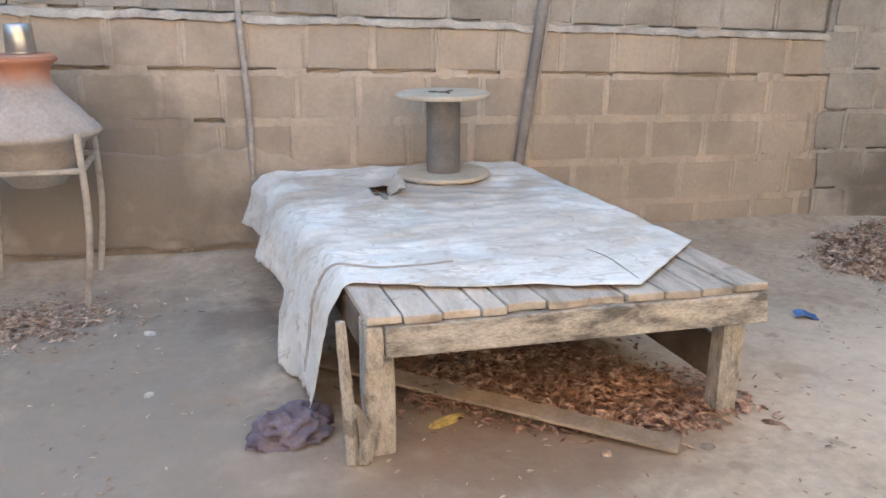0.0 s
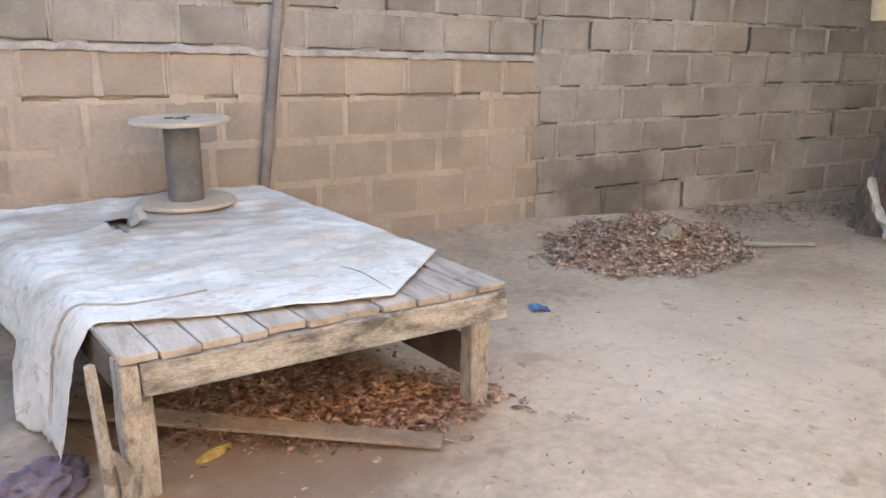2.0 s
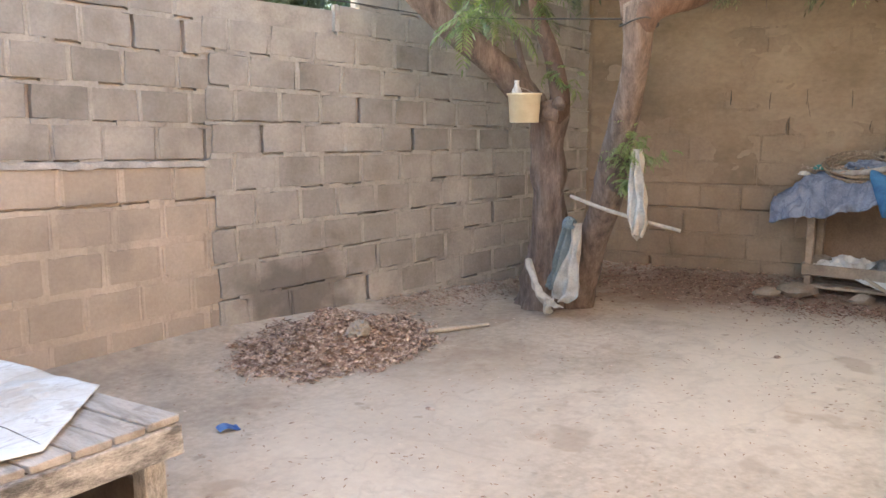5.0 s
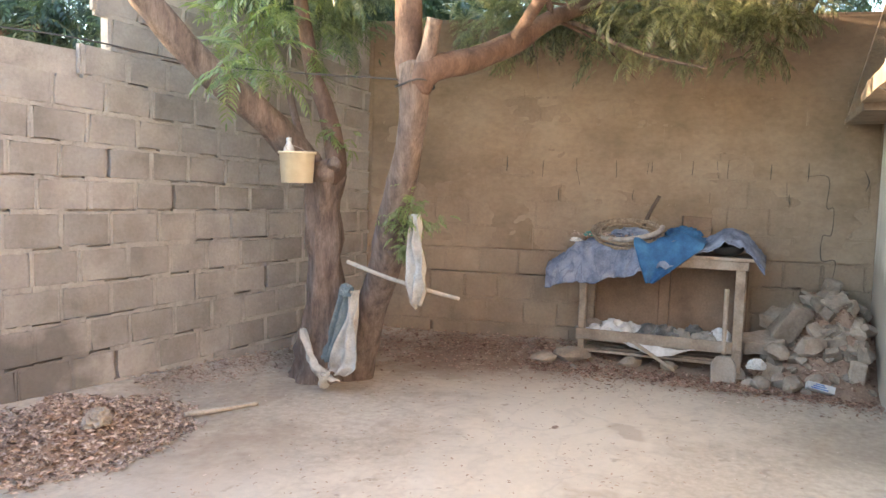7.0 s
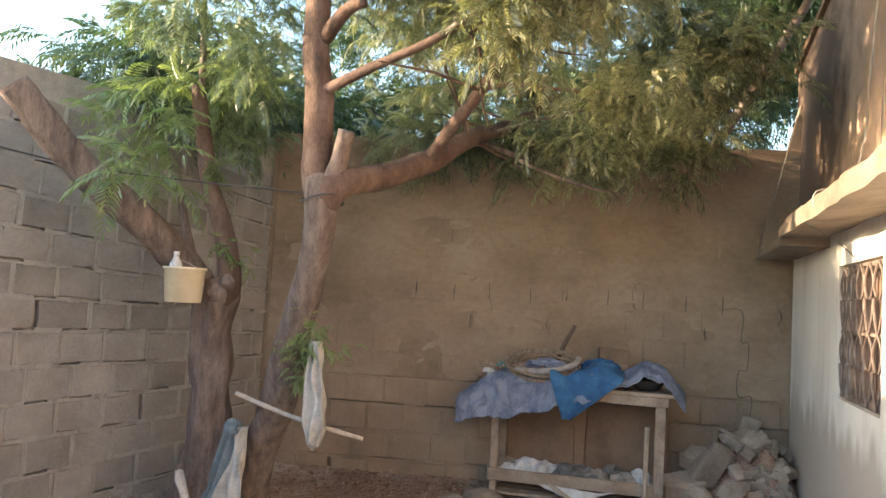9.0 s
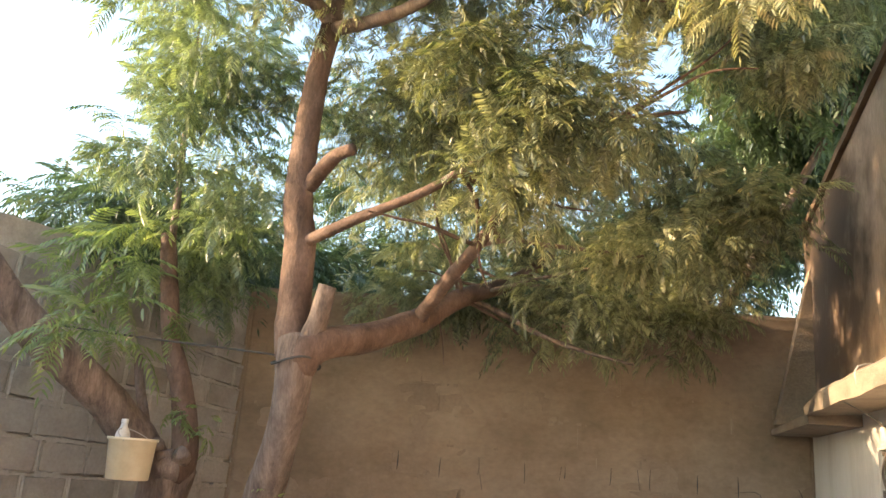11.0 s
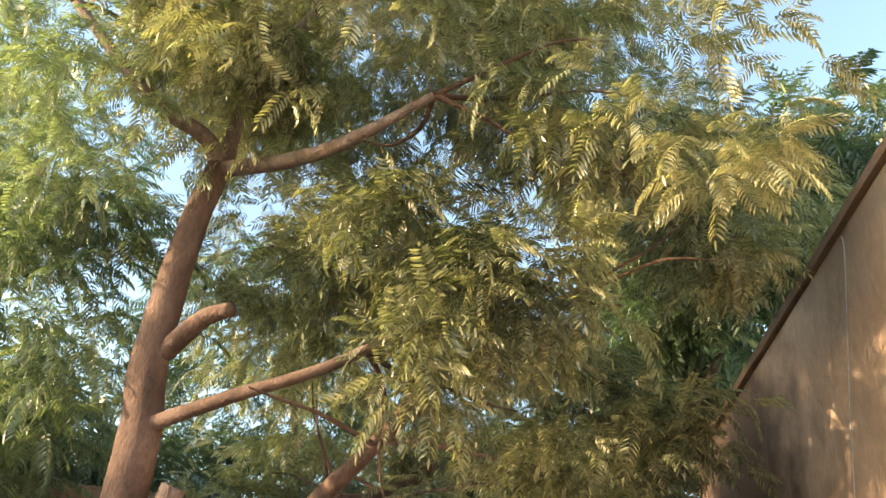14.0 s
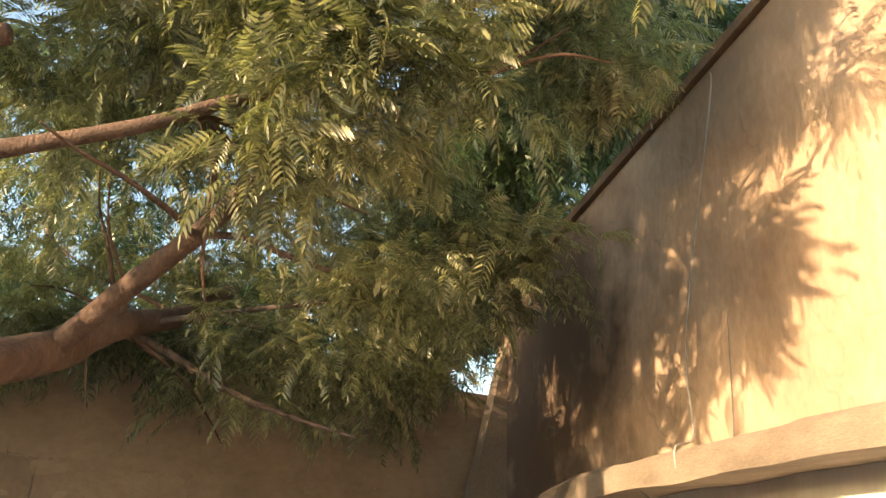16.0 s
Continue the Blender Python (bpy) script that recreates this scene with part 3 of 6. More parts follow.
bm_ne = prism([ar(-0.12, 0.042), ar(1.25, 0.042), ar(1.25, 0.22), ar(-0.12, 0.26)], -0.3, [2.34, 2.28, 2.28, 2.34])
bm_far = prism([ar(1.25, 0.042), ar(AR_LEN + 0.2, 0.042), ar(AR_LEN + 0.2, 0.22), ar(1.25, 0.22)], -0.3, 2.90)
me_far = mesh_of(bm_far, "t", None)
bm_ne.from_mesh(me_far)
bpy.data.meshes.remove(me_far)
wall_north_east = part("wall_north_east", bm_ne, M["grey_mortar"])
tagged(wall_north_east, "bare grey concrete-block yard wall, stepped up behind the tree", "wall", kind="structure")
d_b = Vector((8.45 - FAR_CORNER[0], -0.855 - FAR_CORNER[1], 0))
B_LEN = d_b.length
d_b.normalize()
n_b = Vector((-d_b.y, d_b.x, 0))             # outwards, away from the yard


def wb(u, off=0.0):
    p = Vector((*FAR_CORNER, 0)) + d_b * u + n_b * off
    return (p.x, p.y)


wall_east = part("wall_east", prism([wb(-0.1, 0.042), wb(B_LEN + 0.25, 0.042), wb(B_LEN + 0.25, 0.24), wb(-0.1, 0.24)], -0.3, 2.92), M["brown_mortar"])
tagged(wall_east, "brown mud-smeared block wall at the yard's end", "wall", kind="structure")
wall_west = part("wall_west", prism([(-3.2, -1.1), (-3.0, -1.1), (-3.0, 4.68), (-3.2, 4.68)], -0.3, 2.36), M["grey_mortar"])
tagged(wall_west, "plain grey yard wall", "wall", kind="structure")


def c_top(x):
    return 3.97 - 0.115 * (x - 4.8) if x > 4.0 else 4.06


WX0, WX1, WZ0, WZ1 = 5.80, 6.77, 1.12, 1.895
C_END = 8.46
CY, CB = -0.855, -1.08


def build_house():
    """House wall: limewashed below the ledge, buff plaster above, with a real window opening."""
    bm = bmesh.new()

    def slab(x0, x1, z0, z1a, z1b=None):
        z1b = z1a if z1b is None else z1b
        b = prism([(x0, CB), (x1, CB), (x1, CY), (x0, CY)], z0, [z1a, z1b, z1b, z1a])
        me = bpy.data.meshes.new("t")
        b.to_mesh(me)
        b.free()
        bm.from_mesh(me)
        bpy.data.meshes.remove(me)
    slab(-3.2, WX0, -0.3, 2.10)
    slab(WX1, C_END, -0.3, 2.10)
    slab(WX0, WX1, -0.3, WZ0)
    slab(WX0, WX1, WZ1, 2.10)
    low = part("wall_south", bm, M["limewash"])
    tagged(low, "limewashed house wall, flaked to grey cement near the ground", "wall", kind="structure")
    bm2 = bmesh.new()
    b = prism([(-3.2, CB), (4.0, CB), (4.0, CY), (-3.2, CY)], 2.102, 4.06)
    me = bpy.data.meshes.new("t")
    b.to_mesh(me)
    bm2.from_mesh(me)
    b.free()
    b = prism([(4.0, CB), (C_END, CB), (C_END, CY), (4.0, CY)], 2.102, [4.06, c_top(C_END), c_top(C_END), 4.06])
    b.to_mesh(me)
    bm2.from_mesh(me)
    b.free()
    bpy.data.meshes.remove(me)
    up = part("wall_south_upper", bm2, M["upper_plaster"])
    tagged(up, "buff plastered upper house wall with weather stains and painted corner shade", "wall", kind="structure")
    cop = bmesh.new()
    n = 60
    prev = None
    for i in range(n + 1):
        x = -3.2 + (C_END + 3.2) * i / n
        z = c_top(x)
        j = 0.008 * noise.noise(Vector((x * 3, 0, 0)))
        ring = [cop.verts.new(p) for p in ((x, CB - 0.03, z + 0.004), (x, CB - 0.03, z + 0.055 + j), (x, CY + 0.03 + j, z + 0.055 - j), (x, CY + 0.03 + j, z + 0.004))]
        if prev:
            for k in range(4):
                cop.faces.new((prev[k], prev[(k + 1) % 4], ring[(k + 1) % 4], ring[k]))
        else:
            cop.faces.new(ring)
        prev = ring
    cop.faces.new(list(reversed(prev)))
    bmesh.ops.recalc_face_normals(cop, faces=cop.faces)
    tagged(part("trim", cop, M["coping"]), "dark weathered coping along the sloping parapet", "coping", kind="structure")


build_house()


def build_ledge():
    """Concrete sunshade over the window, chipped along its edge, thinner towards the far wall."""
    bm = bmesh.new()
    prev = None
    n = 120
    for i in range(n + 1):
        x = -3.0 + 10.03 * i / n
        c = 0.012 * noise.noise(Vector((x * 4, 1, 0))) + 0.006 * noise.noise(Vector((x * 14, 1, 0)))
        zt, zb = 2.185 + c * 0.6, 2.075 + 0.01 * noise.noise(Vector((x * 3, 5, 0)))
        if x > 6.6:
            zt -= (x - 6.6) * 0.10
        ring = [bm.verts.new(p) for p in ((x, CY + 0.001, zb + 0.02), (x, CY + 0.001, zt + 0.02), (x, -0.565 + c, zt), (x, -0.545 + c, zt - 0.02), (x, -0.55 + c, zb))]
        if prev:
            for k in range(5):
                bm.faces.new((prev[k], prev[(k + 1) % 5], ring[(k + 1) % 5], ring[k]))
        else:
            bm.faces.new(ring)
        prev = ring
    bm.faces.new(list(reversed(prev)))
    bmesh.ops.recalc_face_normals(bm, faces=bm.faces)
    ledge = tagged(part("sunshade_ledge", bm, M["ledge_concrete"]), "chipped concrete sunshade ledge along the house wall", "ledge", kind="structure")
    b2 = prism([(7.032, CY + 0.001), (8.30, CY + 0.001), (8.36, -0.56), (7.032, -0.57)], 2.03, [2.10, 2.08, 2.07, 2.09])
    tagged(part("ledge_end", b2, M["ledge_concrete"], ledge), "broken thinner end of the ledge")
    # sloping buttress of mortar between ledge and far wall
    b3 = bmesh.new()
    a = [b3.verts.new(p) for p in ((8.24, CY + 0.002, 2.105), (8.24, -0.58, 2.105), (8.24, CY + 0.002, 3.25))]
    c = [b3.verts.new(p) for p in ((8.40, CY + 0.002, 2.105), (8.385, -0.58, 2.105), (8.40, CY + 0.002, 3.25))]
    for k in range(3):
        b3.faces.new((a[k], a[(k + 1) % 3], c[(k + 1) % 3], c[k]))
    b3.faces.new(a)
    b3.faces.new(list(reversed(c)))
    bmesh.ops.recalc_face_normals(b3, faces=b3.faces)
    tagged(part("corner_buttress", b3, M["brown_mortar"], ledge), "sloping mortar fillet in the corner")


build_ledge()


def build_window():
    win = empty("window_1", (WX0 + WX1) / 2, CY, WZ0, "small barred window with a rusty scrollwork grille and closed shutters", "window", kind="structure")
    m = win.matrix_world.inverted()
    w, h = WX1 - WX0, WZ1 - WZ0

    def add(name, bm, mat, label=""):
        return part(name, bm, mat, win, label)
    for sgn in (-1, 1):
        add("frame_side", box(0.035, 0.06, h - 0.006, pose(sgn * (w / 2 - 0.021), -0.10, h / 2)), M["shutter"])
        sh = add("shutter", box(w / 2 - 0.05, 0.025, h - 0.08, pose(sgn * (w / 4 - 0.012), -0.13, h / 2)), M["shutter"], "closed brown wooden shutter")
        for k in (0.27, 0.73):
            part("panel", box(w / 2 - 0.16, 0.012, h * 0.36, pose(sgn * (w / 4 - 0.012), -0.111, h * k)), M["shutter"], sh)
    for z in (0.021, h - 0.021):
        add("frame_rail", box(w - 0.08, 0.06, 0.035, pose(0, -0.10, z)), M["shutter"])
    add("sill", box(w - 0.004, 0.10, 0.028, pose(0, -0.056, -0.0155), 0.005), M["coping"], "stained cement sill")
    for x in (-w / 2 + 0.02, 0.0, w / 2 - 0.02):
        add("grille_bar", box(0.014, 0.012, h - 0.01, pose(x, -0.03, h / 2), 0.002), M["iron"])
    for z in (0.02, h / 2, h - 0.02):
        add("grille_rail", box(w - 0.02, 0.008, 0.018, pose(0, -0.020, z), 0.002), M["iron"])
    # rows of bent straps that meet in points, like scales
    cols, rows = 5, 4
    cw, rh = (w - 0.05) / cols, (h - 0.04) / rows
    for j in range(rows):
        for i in range(cols):
            for sgn in (-1, 1):
                cx = -w / 2 + 0.025 + cw * (i + 0.5)
                pts = []
                for k in range(9):
                    q = k / 8
                    off = cw * 0.47 * (math.sin(math.pi * q * 0.5) ** 0.8 if j % 2 == 0 else math.sin(math.pi * (0.1 + 0.9 * q)))
                    pts.append((cx + sgn * off, -0.010, 0.02 + rh * (j + q)))
                add("scroll", tube(pts, [0.007] * 9, 6), M["iron"])


build_window()


def block_mesh(name, seed, material, w=0.36, h=0.24, depth=0.05, soft=0.004, chip=0.010):
    """A rough hollow-block face with slightly worn, chipped edges."""
    rg = random.Random(seed)
    cuts = (0.0, 0.035, 0.33, 0.66, 0.965, 1.0)
    n = len(cuts) - 1
    verts, faces = [], []
    for j in range(n + 1):
        for i in range(n + 1):
            x, z = (cuts[i] - 0.5) * w, (cuts[j] - 0.5) * h
            edge = (i in (0, n)) + (j in (0, n))
            y = 0.0012 * rg.uniform(-1, 1)
            if edge:
                y += soft * rg.uniform(0.5, 1.3)
                x += chip * w * rg.uniform(-0.8, 0.5) * (1 if x > 0 else -1)
                z += chip * h * rg.uniform(-1.2, 0.5) * (1 if z > 0 else -1)
                if edge == 2 and rg.random() < 0.35:
                    x *= 0.965
                    z *= 0.95
            verts.append((x, y, z))
    for j in range(n):
        for i in range(n):
            a = j * (n + 1) + i
            faces.append((a, a + 1, a + n + 2, a + n + 1))
    rim = [i for i in range(n)] + [(k + 1) * (n + 1) - 1 for k in range(n)] + [n * (n + 1) + n - i for i in range(n)] + [(n - k) * (n + 1) for k in range(n)]
    base = len(verts)
    for v in rim:
        verts.append((verts[v][0], depth, verts[v][2]))
    k = len(rim)
    for i in range(k):
        faces.append((rim[(i + 1) % k], rim[i], base + i, base + (i + 1) % k))
    me = bpy.data.meshes.new(name)
    me.from_pydata(verts, [], faces)
    me.materials.append(material)
    return me


def lay_blocks(parent, at_uv, turn, length, z0, courses, wid, high, meshes, w0, h0, proud, seed, joint, mortar, limit=None, lift=None, gaps=0.16, gap_course=-1, ragged=0.0, ends=True):
    """Courses of blocks along a wall, bedded in mortar that has fallen out here and there.
    at_uv(u) gives the plan place, turn the heading of its face, lift(u, z) the height to which a course has settled."""
    rg = random.Random(seed)
    lift = lift or (lambda u, z: z)
    mv, mf = [], []
    nx, ny = math.sin(turn), -math.cos(turn)

    def bed(a, b, za, zb, ua, ub):
        """One lump of mortar, its face a little uneven."""
        k = len(mv)
        n = 5
        for i in range(n + 1):
            t = i / n
            u = a + (b - a) * t
            x, y = at_uv(u)
            p = rg.uniform(-0.006, 0.005)
            lo, hi = lift(u, za), lift(u, zb)
            w = rg.uniform(-0.005, 0.004)
            mv.extend([(x + nx * p, y + ny * p, lo - w), (x + nx * p, y + ny * p, hi + w), (x - nx * 0.045, y - ny * 0.045, lo), (x - nx * 0.045, y - ny * 0.045, hi)])
            if i:
                q, r = k + 4 * (i - 1), k + 4 * i
                mf.extend([(q, r, r + 1, q + 1), (q + 1, r + 1, r + 3, q + 3), (q + 2, r + 2, r, q)])
        e = k + 4 * n
        mf.extend([(k, k + 1, k + 3, k + 2), (e, e + 2, e + 3, e + 1)])
    z = z0
    for c in range(courses):
        hh = high * rg.uniform(0.97, 1.03)
        u = -wid * (0.5 if c % 2 else 0.0) * rg.uniform(0.8, 1.1)
        begin = rg.uniform(-ragged, ragged * 0.5)
        while u < length:
            ww = wid * rg.uniform(0.88, 1.12)
            a, b = max(u, begin), min(u + ww, length)
            mid = (a + b) / 2
            top = limit(mid) if limit else 99
            if b - a > 0.06 and lift(mid, z + hh) < top + 0.03:
                x, y = at_uv(mid)
                ob = new("block", rg.choice(meshes))
                ob.parent = parent
                p = proud * rg.uniform(0.2, 1.4)
                za, zb = lift(mid, z), lift(mid, z + hh)
                tilt = math.atan2(lift(b, z + hh / 2) - lift(a, z + hh / 2), b - a)
                ob.matrix_basis = Matrix.Translation((x + nx * p, y + ny * p, (za + zb) / 2)) @ Matrix.Rotation(turn, 4, "Z") @ Matrix.Rotation(-tilt + rg.uniform(-0.006, 0.006), 4, "Y") @ Matrix.Diagonal(((b - a - joint) / w0, 1, (zb - za - joint) / h0, 1))
                chance = 0.8 if c == gap_course else gaps
                for s in range(2):
                    top_of_bed = z + joint * (0.62 if rg.random() > chance else rg.uniform(-0.05, 0.25))
                    bed(a + (b - a) * s / 2, a + (b - a) * (s + 1) / 2, z - joint * 0.62, top_of_bed, 0, 0)
                if rg.random() > gaps * 0.2 and a > 0.01:
                    bed(a - joint * 0.6, a + joint * 0.6, z + joint * 0.5, z + hh - joint * 0.5, 0, 0)
            u += ww
        if ends and lift(length, z + hh) < (limit(length - 0.05) if limit else 99) + 0.03:
            bed(length - 0.015, length + 0.02, z, z + hh, 0, 0)
            bed(-0.02, 0.015, z, z + hh, 0, 0)
        z += hh
    me = raw("mortar", mv, mf, mortar, parent)
    tagged(me, "uneven mortar joints", kind="stuff")

# ---- wooden platform with its tarpaulin ----
PU, PV, PO = Vector((1.0, 0.018, 0)), Vector((-0.115, 1.0, 0)), Vector((0.955, 2.135, 0))


def plat(u, v, z):
    return PO + PU * u + PV * v + Vector((0, 0, z))


def skewed(u0, u1, v0, v1, z0, z1, bevel=0.004, rough=0.004, seed=0):
    """A timber of the platform, whose frame has racked a little out of square."""
    bm = box(u1 - u0, v1 - v0, z1 - z0, None, bevel, rough, 3 if rough else 0, seed)
    for v in bm.verts:
        v.co = PU * (v.co.x + (u0 + u1) / 2) + PV * (v.co.y + (v0 + v1) / 2) + Vector((0, 0, v.co.z + (z0 + z1) / 2))
    return bm


def build_platform():
    ob = empty("wooden_platform", PO.x, PO.y, 0, "weathered wooden platform bed of rough planks on square posts", "platform bed")
    rg = random.Random(4)
    u, k = 0.0, 0
    while u < 1.40:
        w = rg.choice((0.085, 0.115, 0.135, 0.125, 0.10))
        w = min(w, 1.41 - u)
        f = rg.uniform(-0.012, 0.012)
        dz = rg.uniform(-0.003, 0.004)
        if w > 0.04:
            spans = ((f, 1.40), (1.64, 2.2)) if u < 0.43 < u + w else ((f, 2.2),)
            for v0, v1 in spans:
                part("plank", skewed(u + 0.004, u + w - 0.004, v0, v1, 0.470 + dz, 0.497 + dz, 0.003, 0.003, k), M["old_wood"], ob)
        u += w
        k += 1
    part("front_beam", skewed(0.055, 1.375, -0.018, 0.024, 0.362, 0.468, 0.004, 0.005, 3), M["beam_wood"], ob, "front beam with flaking stained wood")
    part("back_beam", skewed(0.02, 1.375, 2.15, 2.19, 0.36, 0.468), M["beam_wood"], ob)
    part("side_beam", skewed(0.0, 0.035, 0.112, 2.148, 0.36, 0.468), M["dark_wood"], ob)
    part("side_beam", skewed(1.352, 1.388, 0.112, 2.148, 0.36, 0.468), M["beam_wood"], ob)
    for (u0, v0, z1) in ((0.0, 0.026, 0.466), (1.255, 0.026, 0.466), (0.037, 2.05, 0.466), (1.25, 2.05, 0.466)):
        part("leg", skewed(u0, u0 + (0.094 if u0 < 1 else 0.076), v0, v0 + 0.084, 0.0 if v0 < 1 else 0.01, z1, 0.007, 0.007, int(u0 * 10)), M["post_wood"], ob)
    part("leg_block", skewed(-0.002, 0.052, -0.012, 0.024, 0.33, 0.466, 0.004, 0.004), M["post_wood"], ob)
    part("stretcher", skewed(1.27, 1.298, 0.112, 2.048, 0.10, 0.265), M["dark_wood"], ob, "dark low side board")
    # splintered batten nailed to the outside of the near post
    part("splint", tube([plat(-0.055, 0.0, 0.01), plat(-0.062, 0.0, 0.2), plat(-0.07, 0.01, 0.36), plat(-0.075, 0.02, 0.485)], [0.024, 0.022, 0.018, 0.016], 6, 0.2, 2), M["post_wood"], ob, "split batten leaning beside the post")
    part("splint", tube([plat(-0.018, -0.005, 0.01), plat(-0.014, -0.006, 0.11), plat(-0.03, 0.0, 0.17), plat(-0.05, 0.0, 0.21)], [0.024, 0.026, 0.018, 0.012], 6, 0.2, 5), M["post_wood"], ob)
    for o in ob.children:
        o.matrix_basis = pose(-PO.x, -PO.y, 0) if o.data and (o.data.name.startswith("splint")) else o.matrix_basis
    return ob


build_platform()


def tarp_place(s, t):
    """Sheet over the platform: s runs from the hanging left hem to the right edge, t from front to back."""
    hang, uR = 0.24, 1.402
    uL = -0.006 - 0.07 * t
    u = (s - hang) / (1 - hang) * (uR - uL) + uL if s > hang else None
    uu = max(u if u is not None else uL, uL)
    if uu < 0.93:
        vf = 0.30 - 0.255 * (max(uu, 0.0) / 0.93) ** 0.75
    else:
        vf = 0.045 + (uu - 0.93) / (uR - 0.93) * 0.42
    v = vf + (2.185 - vf) * t
    ridge = 1 - 2 * abs(noise.noise(Vector((uu * 1.7 + 3, v * 5.5 + 0.8 * noise.noise(Vector((uu * 2, v, 5))), 9))))
    fine = 1 - 2 * abs(noise.noise(Vector((uu * 5 + 1, v * 13, 4))))
    far = min(1, max(0.35, v / 0.9))
    wrk = 0.007 * noise.noise(Vector((uu * 2.2, v * 6, 2))) + min(1, max(0.1, (1.40 - uu) * 7)) * far * (0.022 * max(0, ridge - 0.5) + 0.011 * max(0, fine - 0.4)) + 0.004 * noise.noise(Vector((uu * 9, v * 9, 7)))
    if s > hang:
        hx, hy = u - 0.43, v - 1.52
        if (hx / 0.042) ** 2 + (hy / 0.115) ** 2 < 1 + 0.6 * noise.noise(Vector((u * 30, v * 30, 0))):
            return None
        lift = 0.025 * math.exp(-((hx / 0.10) ** 2 + (hy / 0.16) ** 2))
        z = 0.512 + wrk + lift
        z = max(z, 0.504)
        if u < 0.03:
            z -= 0.022 * ((0.03 - u) / (0.03 - uL)) ** 2.0
        return plat(u, v, z)
    d = (hang - s) / hang
    drop = (0.45 if v < 0.75 else 0.45 - 0.21 * min(1, (v - 0.75) / 0.55)) * (1 + 0.14 * noise.noise(Vector((v * 5, 0, 3))) + 0.05 * noise.noise(Vector((v * 34, 0, 3))))
    round_out = 1 - (1 - min(1, d * 3.2)) ** 2
    fold = 0.034 * math.sin(v * 9.0 + 0.6) * d + 0.045 * (0.5 - abs(noise.noise(Vector((v * 5, d * 1.4, 5))))) * d + 0.010 * abs(noise.noise(Vector((v * 19, d * 7, 5))))
    out = 0.030 * round_out + (0.10 - 0.07 * t) * d
    return plat(uL - out - fold, v - 0.04 * d, 0.489 + wrk * 0.3 - drop * d)


tarp = smooth(part("tarpaulin", sheet(150, 150, tarp_place, 0.003), M["tarp"]))
tagged(tarp, "dirty white plastic tarpaulin, torn and wrinkled, over the platform", "tarpaulin")
seam = [tarp_place(0.03 + 0.44 * k / 40, 0.115 + 0.02 * math.sin(k * 0.17)) + Vector((-0.003 if k < 20 else 0, 0, 0.001)) for k in range(41)]
part("seam", tube(seam, [0.006] * len(seam), 6), M["pipe"], tarp, "grey welded seam")
part("crease", tube([(1.897, 2.25, 0.5155), (1.893, 2.40, 0.5165), (1.885, 2.50, 0.517), (1.85, 2.60, 0.517)], [0.001, 0.0025, 0.0025, 0.001], 5, 0.4, 2), M["pole_dark"], tarp, "dark slit beside the folded corner")
flap = smooth(part("torn_flap", sheet(10, 10, lambda s, t: plat(0.455 + 0.075 * s * (1 - 0.2 * t) + 0.03 * t, 1.44 + 0.17 * t - 0.04 * s, 0.515 + 0.085 * math.sin(s * 2.2) * (0.35 + 0.65 * math.sin(1.5 * t + 0.4)) + 0.014 * noise.noise((s * 4, t * 4, 0))), 0.003), M["tarp"], tarp, "curled torn flap beside the hole"))


def build_spool():
    ob = empty("cable_spool", 1.60, 4.02, 0.522, "empty wooden cable spool with a grey drum, standing on the tarpaulin", "cable spool", rz=20)
    part("flange", lathe([(0.02, 0.0), (0.245, 0.0), (0.25, 0.006), (0.25, 0.016), (0.245, 0.022), (0.02, 0.022)], 48), M["spool_board"], ob)
    part("drum", lathe([(0.088, 0.022), (0.090, 0.03), (0.090, 0.41), (0.088, 0.418)], 32), M["spool_drum"], ob, "dark grey drum")
    top = part("flange", lathe([(0.03, 0.418), (0.243, 0.418), (0.248, 0.424), (0.248, 0.434), (0.243, 0.440), (0.03, 0.440)], 48), M["spool_board"], ob)
    part("hub_hole", lathe([(0.005, 0.4405), (0.028, 0.4405), (0.028, 0.4425), (0.005, 0.4425)], 16), M["black"], top, "dark centre hole")
    for a in (20, 140, 260):
        part("bolt", box(0.045, 0.012, 0.006, pose(0.055 * math.cos(radians(a)), 0.055 * math.sin(radians(a)), 0.443, 0, 0, a), 0.002), M["dark_wood"], top)


build_spool()

# ---- poles against the wall ----
pole = part("wall_pole", tube([(2.085, 4.425, ground_z(2.085, 4.4) - 0.0), (2.149, 4.415, 0.5), (2.273, 4.41, 1.43), (2.341, 4.41, 1.9), (2.44, 4.415, 2.55)], [0.033] * 5, 12), M["pole_dark"])
smooth(pole)
tagged(pole, "dark grey metal pole leaning against the block wall", "pole")
strip = smooth(part("wall_conduit", tube([(2.128, 4.44, ground_z(2.13, 4.4)), (2.193, 4.432, 0.5), (2.315, 4.43, 1.43), (2.383, 4.43, 1.9), (2.48, 4.43, 2.55)], [0.013] * 5, 8), M["pipe"]))
tagged(strip, "thin pale conduit running up beside the pole", "conduit")
conduit = smooth(part("wall_conduit", tube([(0.60, 4.43, ground_z(0.6, 4.4)), (0.588, 4.43, 0.5), (0.594, 4.42, 0.75), (0.585, 4.425, 1.1), (0.572, 4.42, 1.43), (0.56, 4.42, 2.5)], [0.017] * 6, 8, 0.15), M["pipe"]))
tagged(conduit, "slightly bent pale pipe standing against the wall", "conduit")

# ---- water pot on its stand ----


